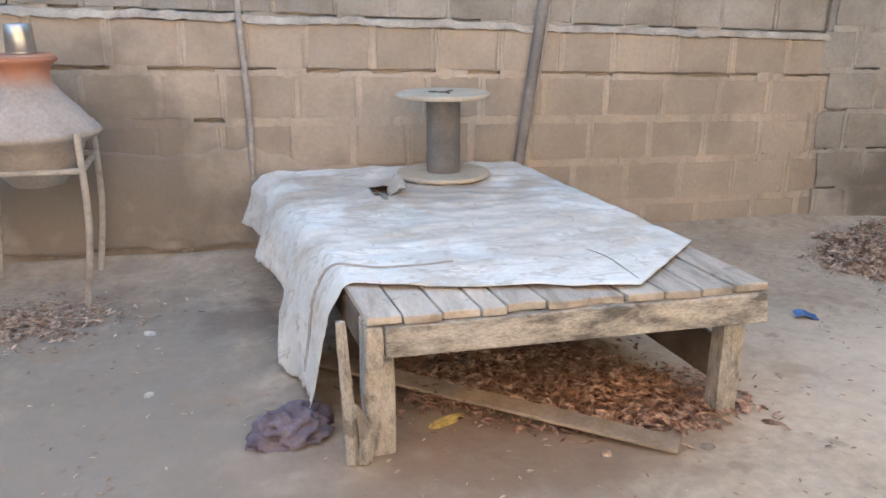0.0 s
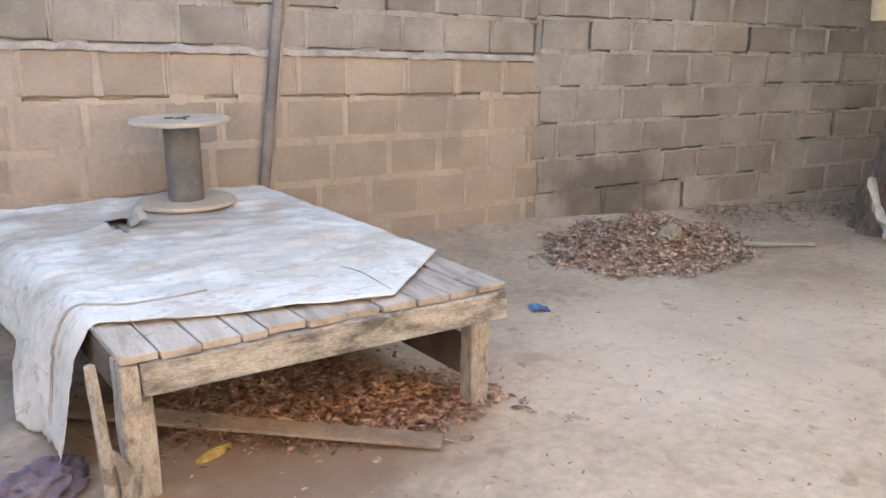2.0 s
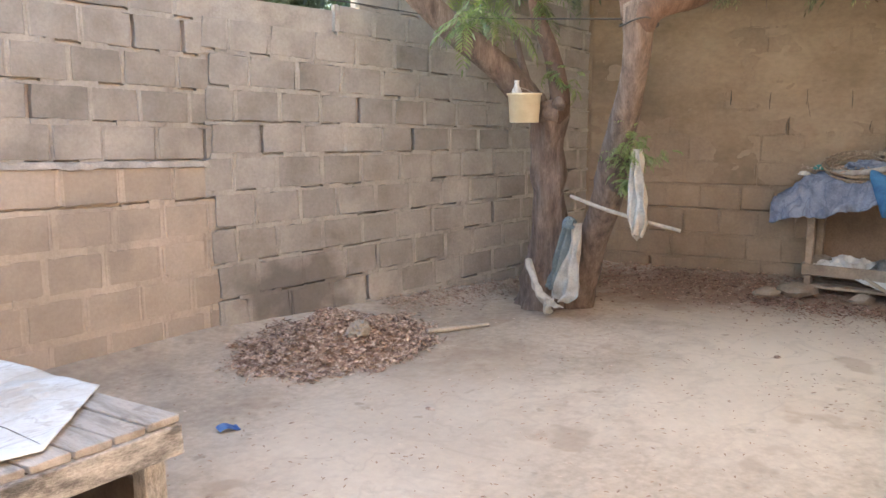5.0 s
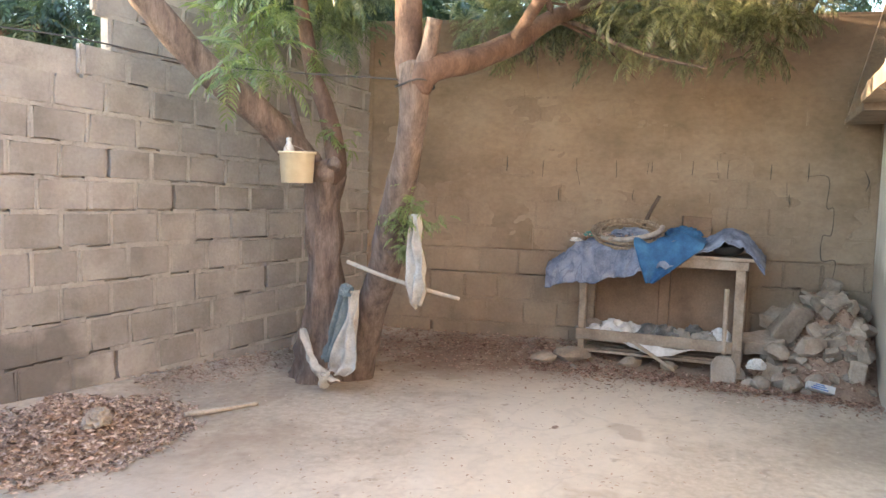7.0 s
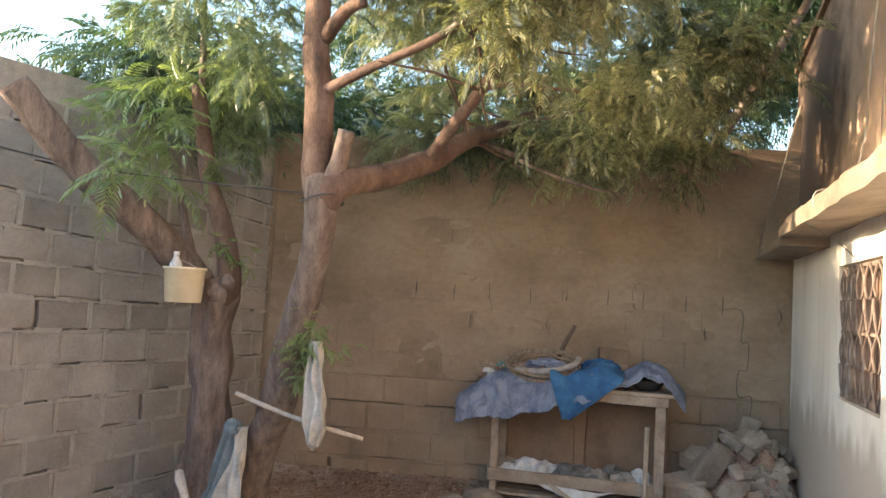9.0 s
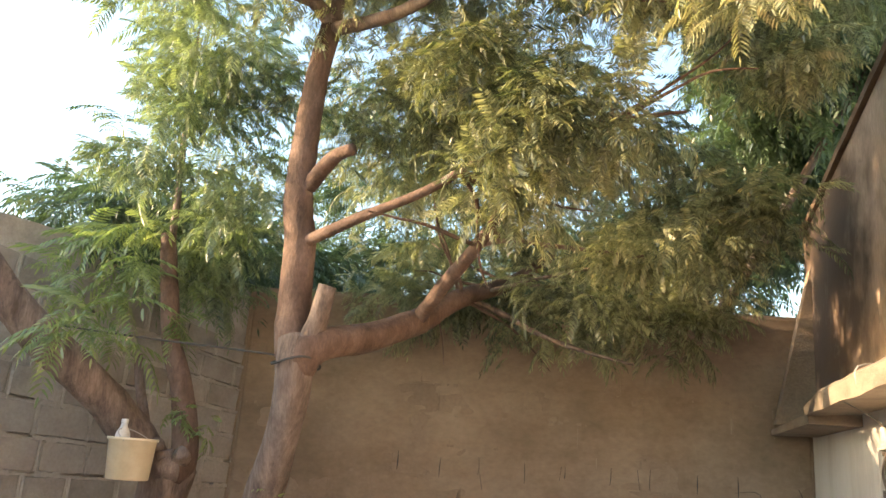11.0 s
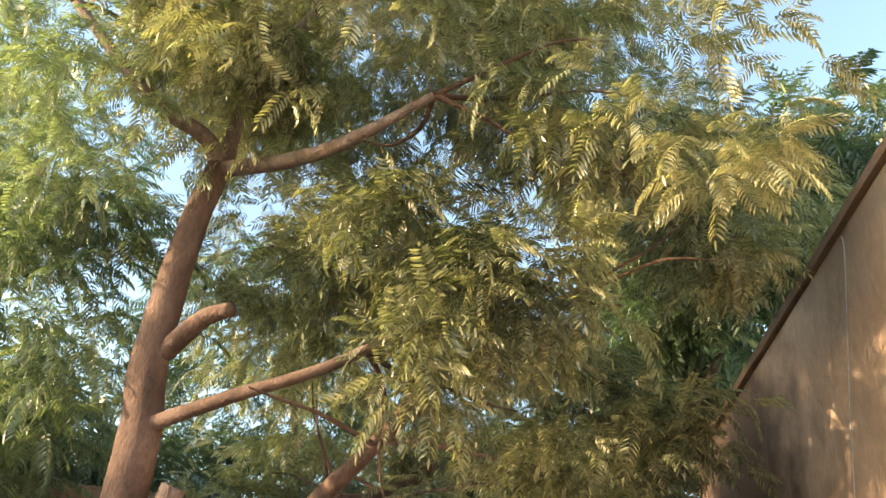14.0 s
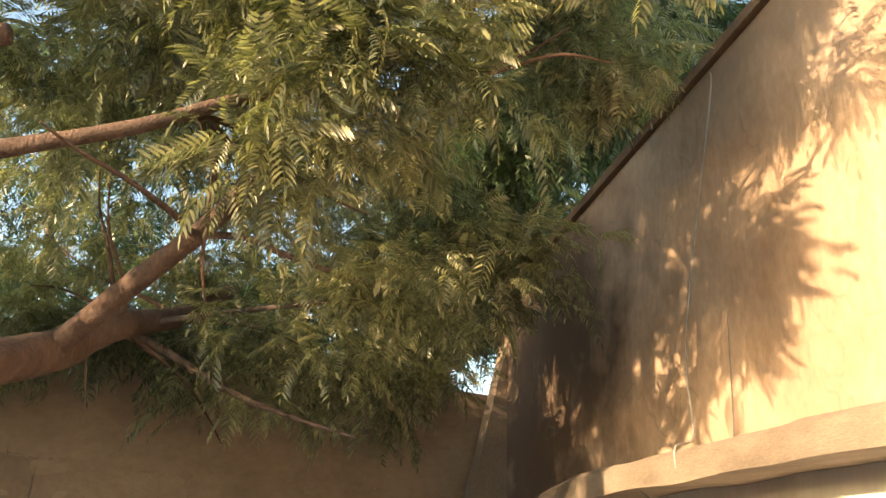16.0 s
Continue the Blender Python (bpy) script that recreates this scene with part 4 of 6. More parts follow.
def build_pot():
    cx, cy = -0.44, 4.06
    stand = empty("pot_stand", cx, cy, ground_z(cx, cy), "grey painted pipe stand carrying a clay water pot", "pot stand")
    fr, br = Vector((0.272, -0.247, 0)), Vector((0.247, 0.272, 0)) * 0.96
    fl, bl = Vector((-0.247, -0.272, 0)), Vector((-0.272, 0.247, 0))
    for p in (fr, br, fl, bl):
        part("leg", tube([(p.x * 0.98 - 0.05, p.y * 0.98, -0.005), (p.x, p.y, 0.4), (p.x * 1.0, p.y, 0.845)], [0.016] * 3, 10), M["stand_paint"], stand)
    for a, b in ((fr, br), (br, bl), (bl, fl), (fl, fr)):
        part("rail", tube([(a.x, a.y, 0.665), ((a.x + b.x) / 2, (a.y + b.y) / 2, 0.665), (b.x, b.y, 0.665)], [0.015] * 3, 10), M["stand_paint"], stand)
    pot = smooth(part("water_pot", lathe([(0.06, 0.0), (0.12, 0.015), (0.18, 0.08), (0.218, 0.16), (0.235, 0.21), (0.305, 0.25), (0.318, 0.265), (0.308, 0.285), (0.265, 0.33), (0.205, 0.40), (0.155, 0.455), (0.128, 0.50), (0.120, 0.55), (0.135, 0.585), (0.158, 0.60), (0.160, 0.612), (0.150, 0.622), (0.135, 0.612), (0.115, 0.56), (0.02, 0.555)], 48), M["pot"]))
    pot.matrix_world = pose(cx + 0.02, cy - 0.02, ground_z(cx, cy) + 0.555)
    tagged(pot, "large dusty clay water pot with a terracotta rim", "water pot")
    lid = part("pot_lid", lathe([(0.02, 0.0), (0.145, 0.0), (0.15, 0.008), (0.145, 0.016), (0.02, 0.018)], 32), M["clay"], pot, "flat clay lid")
    lid.matrix_basis = pose(0, 0, 0.616)
    cup = empty("steel_tumbler", cx + 0.03, cy - 0.02, ground_z(cx, cy) + 1.19, "plain steel tumbler standing upside down on the pot", "tumbler")
    smooth(part("body", lathe([(0.064, 0.0), (0.066, 0.004), (0.062, 0.128), (0.058, 0.134), (0.01, 0.136)], 32), M["steel"], cup))
    part("rim", lathe([(0.064, 0.001), (0.069, 0.002), (0.069, 0.007), (0.064, 0.008)], 32), M["steel"], cup)


build_pot()

# ---- dry leaves ----


def scatter_leaves(name, n, place, seed, size=0.05, mat="dry_leaf", tilt=0.5):
    """Curled narrow dry leaves; place(rg) gives x, y, z."""
    rg = np.random.RandomState(seed)
    pr = random.Random(seed)
    t = np.array([(-0.5, 0, 0.0), (-0.15, 0.16, 0.05), (-0.15, -0.16, 0.05), (0.2, 0.14, 0.08), (0.2, -0.14, 0.07), (0.52, 0.02, -0.02), (0.02, 0, -0.03)])
    f = np.array([(0, 6, 1), (0, 2, 6), (1, 6, 3), (2, 4, 6), (3, 6, 5), (6, 4, 5)])
    pts = np.array([place(pr) for _ in range(n)])
    yaw, pit, rol = rg.uniform(0, 6.283, n), rg.normal(0, tilt, n), rg.normal(0, tilt * 1.3, n)
    s = size * rg.uniform(0.5, 1.35, n)
    cy, sy, cp, sp, cr, sr = np.cos(yaw), np.sin(yaw), np.cos(pit), np.sin(pit), np.cos(rol), np.sin(rol)
    R = np.stack([np.stack([cy * cp, cy * sp * sr - sy * cr, cy * sp * cr + sy * sr], -1), np.stack([sy * cp, sy * sp * sr + cy * cr, sy * sp * cr - cy * sr], -1), np.stack([-sp, cp * sr, cp * cr], -1)], 1)
    V = np.einsum("nij,kj->nki", R, t * (1, 1, 1)) * s[:, None, None] + pts[:, None, :]
    F = f[None] + (np.arange(n) * len(t))[:, None, None]
    return fast_mesh(name, V.reshape(-1, 3), F.reshape(-1, 3), M[mat])


def fast_mesh(name, verts, tris, material):
    me = bpy.data.meshes.new(name)
    me.vertices.add(len(verts))
    me.vertices.foreach_set("co", np.ascontiguousarray(verts, dtype=np.float32).ravel())
    me.loops.add(len(tris) * 3)
    me.loops.foreach_set("vertex_index", np.ascontiguousarray(tris, dtype=np.int32).ravel())
    me.polygons.add(len(tris))
    me.polygons.foreach_set("loop_start", np.arange(0, len(tris) * 3, 3, dtype=np.int32))
    me.update(calc_edges=True)
    me.validate()
    me.materials.append(material)
    return new(name, me)


def heap(cx, cy, rx, ry, h, name, mat, label, category, seed, lump=0.25):
    """A low mound."""
    bm = bmesh.new()
    n, m = 40, 14
    rings = []
    for j in range(m + 1):
        r = j / m
        ring = []
        for i in range(n):
            a = 2 * math.pi * i / n
            e = 1 + 0.30 * noise.noise(Vector((math.cos(a) * 2.2 + seed, math.sin(a) * 2.2, 0)))
            x, y = cx + rx * r * e * math.cos(a), cy + ry * r * e * math.sin(a)
            z = h * (math.cos(math.pi * r) + 1) / 2 * (1 + lump * noise.noise(Vector((x * 5, y * 5, seed))))
            ring.append(bm.verts.new((x, y, ground_z(x, y) + z - 0.015 * (j == m))))
        rings.append(ring)
    for a, b in zip(rings, rings[1:]):
        for i in range(n):
            if a is rings[0]:
                continue
            bm.faces.new((a[i], b[i], b[(i + 1) % n], a[(i + 1) % n]))
    bmesh.ops.contextual_create(bm, geom=rings[1])
    for v in rings[0]:
        bm.verts.remove(v)
    ob = smooth(part(name, bm, M[mat]))
    return tagged(ob, label, category)


def on_heap(cx, cy, rx, ry, h, seed, spread=1.08):
    def f(rg):
        a, r = rg.uniform(0, 6.283), math.sqrt(rg.random()) * spread
        e = 1 + 0.30 * noise.noise(Vector((math.cos(a) * 2.2 + seed, math.sin(a) * 2.2, 0)))
        if r > 0.8:
            r += abs(rg.gauss(0, 0.10))
        x, y = cx + rx * r * e * math.cos(a), cy + ry * r * e * math.sin(a)
        z = h * (math.cos(math.pi * min(r, 1)) + 1) / 2 * (1 + 0.25 * noise.noise(Vector((x * 5, y * 5, seed))))
        return (x, y, ground_z(x, y) + z + rg.uniform(0.004, 0.018))
    return f


def under_bed(r):
    """Drift of leaves below the platform, thinning out towards its far front post."""
    k = r.random() ** 1.4
    x, y = 1.35 + 0.72 * k + r.gauss(0, 0.16), 2.50 - 0.34 * k + abs(r.gauss(0, 0.42)) * (1 - 0.75 * k) + r.gauss(0, 0.07)
    thick = max(0.0, 0.055 * (1 - k) - 0.03 * abs(y - 2.85))
    return (x, min(y, 4.3), ground_z(x, y) + 0.004 + r.random() * (0.012 + thick))


pile = heap(4.47, 3.56, 0.68, 0.55, 0.20, "leaf_mound", "soil_heap", "heap of swept dry brown leaves and soil by the wall", "heap", 3)
lv = scatter_leaves("dry_leaves", 7500, on_heap(4.47, 3.56, 0.68, 0.55, 0.20, 3, 1.04), 11, 0.044, tilt=0.38)
lv.parent = pile
tagged(lv, "dry curled brown leaves", kind="stuff")
tagged(scatter_leaves("leaf_litter", 11000, under_bed, 12, 0.042, "red_leaf", 0.28), "brown leaf litter drifted under the platform", "leaf litter", kind="stuff")
tagged(scatter_leaves("leaf_litter", 3000, lambda r: (lambda x, y: (x, y, ground_z(x, y) + r.uniform(0.003, 0.014)))(-0.62 + r.gauss(0, 0.27), 3.60 + r.gauss(0, 0.13)), 13, 0.032, "dry_leaf", 0.22), "dry leaves lying before the pot stand", "leaf litter", kind="stuff")
tagged(scatter_leaves("leaf_litter", 3400, lambda r: (lambda u, o: (lambda x, y: (x, y, ground_z(x, y) + r.uniform(0.003, 0.03)))(*wb(u, -o)))(r.uniform(0.05, 2.3), abs(r.gauss(0, 0.45)) + 0.02), 14, 0.034, "red_leaf", 0.22), "brown leaf litter along the far wall behind the tree", "leaf litter", kind="stuff")
tagged(scatter_leaves("leaf_litter", 800, lambda r: (lambda x, y: (x, y, ground_z(x, y) + r.uniform(0.003, 0.02)))(r.uniform(6.9, 7.9), r.uniform(-0.8, 2.2) ), 15, 0.032, tilt=0.22), "fallen leaves round the workbench and rubble", "leaf litter", kind="stuff")
tagged(scatter_leaves("leaf_litter", 1500, lambda r: (lambda u, o: (lambda x, y: (x, y, ground_z(x, y) + r.uniform(0.003, 0.03)))(*ar(u, -o)))(r.uniform(1.3, 3.2), abs(r.gauss(0, 0.2)) + 0.02), 16, 0.036, tilt=0.25), "leaf litter along the foot of the grey wall", "leaf litter", kind="stuff")
tagged(scatter_leaves("leaf_litter", 1300, lambda r: (lambda x, y: (x, y, ground_z(x, y) + r.uniform(0.002, 0.008)))(r.uniform(-0.8, 7.6), r.uniform(-0.6, 4.2)), 17, 0.026, tilt=0.1), "scattered bits of leaf on the bare earth", "leaf litter", kind="stuff")


tagged(scatter_leaves("earth_clods", 2000, lambda r: (lambda x, y: (x, y, ground_z(x, y) + 0.002))(r.uniform(-0.6, 7.4), r.uniform(-0.4, 4.2)), 18, 0.022, "soil_heap", 0.06), "small crumbs of trodden earth and grit", "earth", kind="stuff")


def lying(name, x, y, bm, mat, label, category, dz=0.0, rz=0, group=""):
    ob = part(name, bm, M[mat])
    low = min(v.co.z for v in ob.data.vertices)
    ob.matrix_world = pose(x, y, ground_z(x, y) - low + dz, 0, 0, rz)
    return tagged(ob, label, category, group)


smooth(lying("crumpled_cloth", 0.72, 2.36, crumple(0.15, 0.115, 0.085, 5, 4.6, 0.55), "purple_cloth", "crumpled faded purple cloth lying on the earth", "cloth", -0.004, 20))
bag = smooth(lying("plastic_bag", 4.42, 3.30, crumple(0.085, 0.06, 0.085, 2, 5, 0.4), "concrete", "crumpled pale plastic bag half buried in the leaf pile", "plastic bag"))
bag.location.z = 0.125
board = part("loose_board", box(1.50, 0.095, 0.014, pose(0, 0, 0.007), 0.003, 0.004, 6, 3), M["board_wood"])
board.matrix_world = pose(1.35, 2.428, ground_z(1.5, 2.3) + 0.045, 1.0, 2.4, -35.5)
tagged(board, "loose weathered plank lying on the ground under the platform", "plank")
lying("scrap", 1.25, 2.33, crumple(0.075, 0.022, 0.02, 4, 5, 0.3), "yellow_scrap", "crushed yellow paper scrap on the ground", "scrap", 0, 25)
lying("wrapper", 3.085, 2.91, sheet(8, 4, lambda s, t: (0.105 * (s - 0.5), 0.055 * (t - 0.5), 0.012 * math.sin(s * 5) + 0.008 * t), 0.003), "blue_foil", "small crumpled blue foil wrapper on bare earth", "wrapper", 0.002, -15)
lying("scrap", 2.06, 1.99, crumple(0.026, 0.022, 0.009, 9, 5, 0.3), "concrete", "grey scrap of plastic near the platform leg", "scrap")
rg0 = random.Random(21)
for x, y in ((0.20, 2.75), (0.12, 3.38), (2.35, 2.08), (1.72, 2.03), (1.86, 2.10), (5.9, 1.1), (3.9, 2.3)):
    lying("scrap", x, y, crumple(rg0.uniform(0.018, 0.035), rg0.uniform(0.01, 0.02), 0.012, rg0.randint(0, 50), 5, 0.4), "plastic" if x < 0.6 else "dry_leaf", "small pale scrap trodden into the earth" if x < 0.6 else "small dry scrap on the earth", "scrap", 0, rg0.uniform(0, 180), "scraps on the ground")
smooth(lying("dark_rag", 1.42, 2.72, crumple(0.09, 0.06, 0.05, 8, 5, 0.5), "black", "dark rag among the leaves under the platform", "rag"))
stick = smooth(part("pale_stick", tube([(5.02, 3.21, 0.04), (5.2, 3.12, 0.03), (5.46, 2.99, 0.025)], [0.016, 0.018, 0.014], 8, 0.2), M["cut_wood"]))
stick.location.z = ground_z(5.3, 3.1) - 0.012
tagged(stick, "pale peeled stick lying beside the leaf pile", "stick")

# ---- trees ----


def frond_template(pairs, length, leaf, width, droop, curl, seed, coarse=False):
    """A neem frond: an arching rib with paired sickle leaflets that hang from it."""
    rg = random.Random(seed)
    V, F = [], []

    def leaflet(p, d, bend, down, ln):
        side = np.cross(d, (0, 0, 1.0))
        side = side / (np.linalg.norm(side) + 1e-6)
        drop = np.array((0, 0, -1.0))
        b = len(V)
        tip = p + d * ln * 0.90 + bend * ln * 0.34 + drop * down * ln
        if coarse:
            mid = p + d * ln * 0.45 + bend * ln * 0.05 + drop * down * ln * 0.25
            V.extend([p, mid + side * width / 2, mid - side * width / 2 + drop * 0.003, tip])
            F.extend([(b, b + 2, b + 1), (b + 1, b + 2, b + 3)])
            return
        m1 = p + d * ln * 0.28 + drop * down * ln * 0.10
        m2 = p + d * ln * 0.66 + bend * ln * 0.13 + drop * down * ln * 0.46
        fold = drop * width * 0.22
        V.extend([p, m1 + side * width * 0.5 + fold, m1 - side * width * 0.42 + fold, m2 + side * width * 0.42 + fold, m2 - side * width * 0.34 + fold, tip, (m1 + m2) / 2])
        F.extend([(b, b + 6, b + 1), (b, b + 2, b + 6), (b + 1, b + 6, b + 3), (b + 2, b + 4, b + 6), (b + 3, b + 6, b + 5), (b + 6, b + 4, b + 5)])
    rib = [np.array((length * (q - 0.10 * droop * q * q), curl * length * q * q, length * (0.10 * q - droop * q * q))) for q in np.linspace(0, 1, pairs + 2)]
    for i in range(1, pairs + 1):
        q = i / pairs
        ln = leaf * (0.62 + 0.5 * math.sin(math.pi * (0.12 + 0.72 * q)))
        along = rib[i + 1] - rib[i]
        along = along / np.linalg.norm(along)
        for sg in (-1, 1):
            d = along * (0.16 + 0.30 * q + rg.uniform(-0.08, 0.08)) + np.array((0, sg * 0.95, rg.uniform(-0.05, 0.22)))
            leaflet(rib[i] + along * rg.uniform(-0.004, 0.004), d / np.linalg.norm(d), along, rg.uniform(0.34, 0.62), ln * rg.uniform(0.88, 1.1))
    tipdir = rib[-1] - rib[-2]
    leaflet(rib[-1], tipdir / np.linalg.norm(tipdir), np.array((0, 0.2, 0)), 0.4, leaf * 0.9)
    for i in range(0, pairs, 3):
        b = len(V)
        p, c = rib[i], rib[min(i + 3, len(rib) - 1)]
        V.extend([p + np.array((0, 0.0018, 0)), p - np.array((0, 0.0018, 0)), c])
        F.append((b, b + 1, b + 2))
    return np.array(V), np.array(F)


FRONDS = [frond_template(n, ln, lf, wd, dr, cu, k) for k, (n, ln, lf, wd, dr, cu) in enumerate(((10, 0.27, 0.064, 0.0150, 0.42, 0.10), (9, 0.24, 0.060, 0.0145, 0.25, -0.12), (11, 0.30, 0.066, 0.0150, 0.62, 0.04), (8, 0.21, 0.056, 0.0140, 0.34, 0.18)))]
SHOOT_FRONDS = [frond_template(5, 0.20, 0.075, 0.026, 0.5, 0.1, 21), frond_template(4, 0.17, 0.070, 0.024, 0.8, -0.1, 22)]
FAR_FRONDS = [frond_template(8, 0.27, 0.066, 0.0185, 0.42, 0.08, 9, True), frond_template(7, 0.24, 0.062, 0.0180, 0.6, -0.1, 10, True)]


def fronds_at(centres, outs, per, rg, scale=1.0, spread=0.62, hang=0.16, kinds=None):
    """Rosettes of fronds round each twig end; outs are the directions in which the twigs grow."""
    kinds = kinds or FRONDS
    c, o = np.repeat(centres, per, 0), np.repeat(outs, per, 0)
    n = len(c)
    d = rg.normal(0, spread, (n, 3)) + o
    d[:, 2] = d[:, 2] * 0.62 - hang
    d /= np.linalg.norm(d, axis=1)[:, None]
    d[:, 2] = np.clip(d[:, 2], -0.75, 0.65)
    d /= np.linalg.norm(d, axis=1)[:, None]
    up = np.array((0, 0, 1.0)) + rg.normal(0, 0.22, (n, 3))
    y = np.cross(up, d)
    y /= np.linalg.norm(y, axis=1)[:, None]
    z = np.cross(d, y)
    R = np.stack([d, y, z], -1)
    s = scale * rg.uniform(0.6, 1.2, n)
    base = c + rg.normal(0, 0.022, (n, 3))
    which = rg.randint(0, len(kinds), n)
    Vs, Fs, off = [], [], 0
    for k, (fv, ff) in enumerate(kinds):
        m = which == k
        if not m.any():
            continue
        V = np.einsum("nij,kj->nki", R[m], fv) * s[m][:, None, None] + base[m][:, None, :]
        F = ff[None] + (np.arange(m.sum()) * len(fv))[:, None, None] + off
        off += len(V) * len(fv)
        Vs.append(V.reshape(-1, 3))
        Fs.append(F.reshape(-1, 3))
    return np.concatenate(Vs), np.concatenate(Fs)


def crown(name, blobs, seed, mat, parent, per=6, scale=1.0, label="", gap=0.0, kinds=None, bunch=4, tight=0.13):
    """blobs: centre, radii, number of twig ends, which stand in small bunches with gaps between them."""
    rg = np.random.RandomState(seed)
    cs, os_ = [], []
    for (c, r, n) in blobs:
        c, r = np.array(c), np.array(r)
        k = 0
        while k < n:
            p = rg.normal(0, 1, 3)
            p = p / np.linalg.norm(p) * rg.uniform(0.2, 1.0) ** 0.6
            q = c + p * r
            if gap and noise.noise(Vector(q * 1.9) + Vector((seed, 0, 0))) < -gap and rg.rand() < 0.85:
                k += 0.34 * bunch
                continue
            lean = p / (np.linalg.norm(p) + 1e-6)
            m = max(1, int(bunch * rg.uniform(0.5, 1.5)))
            for _ in range(m):
                w = rg.normal(0, 1, 3) * (1, 1, 0.55)
                cs.append(q + w * np.minimum(r, tight * scale))
                os_.append(lean * 0.45 + w * 0.35)
            k += m
    V, F = fronds_at(np.array(cs), np.array(os_), per, rg, scale, kinds=kinds)
    ob = fast_mesh(name, V, F, M[mat])
    ob.parent = parent
    if label:
        tagged(ob, label)
    return ob


def limb(name, pts, radii, mat, parent, label="", sides=12, wobble=0.16, seed=0):
    return smooth(part(name, tube(pts, radii, sides, wobble, seed), M[mat], parent, label))


# left-hand tree with lopped limbs
tree_a = empty("neem_tree", 0, 0, 0, "lopped neem tree with a thick furrowed trunk and cut limbs", "tree", "neem trees in the yard")
limb("trunk", [(6.32, 3.03, -0.05), (6.28, 2.98, 0.22), (6.23, 2.935, 0.5), (6.15, 2.905, 0.84), (6.06, 2.86, 1.26), (6.02, 2.84, 1.5), (6.0, 2.86, 1.62)], [0.27, 0.20, 0.152, 0.124, 0.122, 0.14, 0.115], "bark", tree_a, "", 36, 0.30, 1)
limb("limb", [(6.02, 2.93, 1.50), (5.95, 3.01, 1.68), (5.75, 3.13, 1.88), (5.5, 3.273, 2.08), (5.3, 3.395, 2.27), (5.15, 3.509, 2.47), (5.05, 3.577, 2.60)], [0.11, 0.105, 0.10, 0.098, 0.092, 0.085, 0.08], "bark", tree_a, "thick limb sawn off at the end", 14, 0.18, 2)
limb("limb", [(6.0, 2.78, 1.5), (6.0, 2.737, 1.6), (6.0, 2.80, 1.91), (6.0, 2.93, 2.23), (6.0, 2.993, 2.52), (6.0, 3.061, 2.84)], [0.085, 0.075, 0.062, 0.056, 0.05, 0.045], "shaded_red_bark", tree_a, "upright sawn stem", 12, 0.15, 3)
# added branch; the high clump it reaches stands for another tree behind
limb("branch", [(6.04, 3.05, 2.55), (6.12, 3.12, 3.1), (6.22, 3.22, 3.7), (6.3, 3.3, 4.4)], [0.026, 0.022, 0.016, 0.006], "bark", tree_a, "", 8, 0.15, 5)
limb("limb", [(6.05, 2.98, 1.6), (6.1, 3.129, 1.91), (6.1, 3.19, 2.14)], [0.035, 0.028, 0.024], "bark", tree_a, "", 8, 0.15, 4)
for i, (x, y, z, r) in enumerate(((5.90, 2.76, 1.53, 0.07), (5.92, 2.70, 1.60, 0.05), (6.02, 2.75, 1.46, 0.05), (5.93, 2.86, 1.64, 0.05))):
    limb("knot", [(x + 0.06, y + 0.05, z - 0.03), (x, y, z), (x - 0.025, y - 0.02, z + 0.015)], [r * 1.1, r, r * 0.7], "bark", tree_a, "cut branch collar", 10, 0.35, i)
crown("foliage", [((5.38, 3.06, 2.16), (0.16, 0.12, 0.04), 5), ((5.8, 3.25, 2.55), (0.35, 0.28, 0.2), 6), ((5.62, 3.08, 2.32), (0.16, 0.14, 0.06), 2), ((6.1, 3.2, 2.85), (0.42, 0.35, 0.3), 14)], 31, "young_leaf", tree_a, 5, 0.95, "fresh green regrowth", 0.0, None, 3)

tagged(crown("regrowth", [((5.93, 2.68, 1.76), (0.05, 0.05, 0.08), 7)], 32, "young_leaf", tree_a, 4, 0.5, "young shoots at the cut", 0.0, SHOOT_FRONDS, 1), kind="stuff")

# right-hand tree, leaning, with a spreading crown
tree_b = empty("neem_tree", 0, 0, 0, "leaning neem tree with reddish limbs and a spreading crown", "tree", "neem trees in the yard")
limb("trunk", [(6.44, 2.85, -0.05), (6.36, 2.73, 0.22), (6.25, 2.58, 0.55), (6.10, 2.40, 0.88), (5.95, 2.273, 1.227), (5.82, 2.131, 1.55), (5.72, 2.04, 1.82), (5.66, 2.0, 2.06), (5.67, 2.03, 2.2)], [0.19, 0.138, 0.115, 0.110, 0.102, 0.092, 0.088, 0.096, 0.085], "bark", tree_b, "", 28, 0.15, 11)
limb("limb", [(5.68, 2.03, 2.12), (5.68, 2.05, 2.26), (5.68, 2.056, 2.45), (5.68, 2.064, 2.71), (5.66, 2.091, 2.93), (5.64, 2.084, 3.17), (5.6, 2.046, 3.6), (5.56, 1.974, 3.91)], [0.09, 0.088, 0.085, 0.08, 0.075, 0.07, 0.06, 0.055], "shaded_red_bark", tree_b, "upright reddish main limb", 14, 0.15, 12)
limb("limb", [(5.66, 1.98, 2.06), (5.68, 1.907, 2.177), (6.0, 1.76, 2.273), (6.4, 1.608, 2.44), (6.8, 1.457, 2.67), (7.3, 1.204, 2.90), (7.7, 1.0, 3.2)], [0.085, 0.085, 0.078, 0.075, 0.062, 0.05, 0.035], "shaded_red_bark", tree_b, "long reddish side limb", 14, 0.15, 13)
limb("stub", [(5.66, 1.96, 2.12), (5.63, 1.90, 2.28), (5.6, 1.85, 2.46)], [0.06, 0.05, 0.045], "bark", tree_b, "broken stub", 10, 0.3, 14)
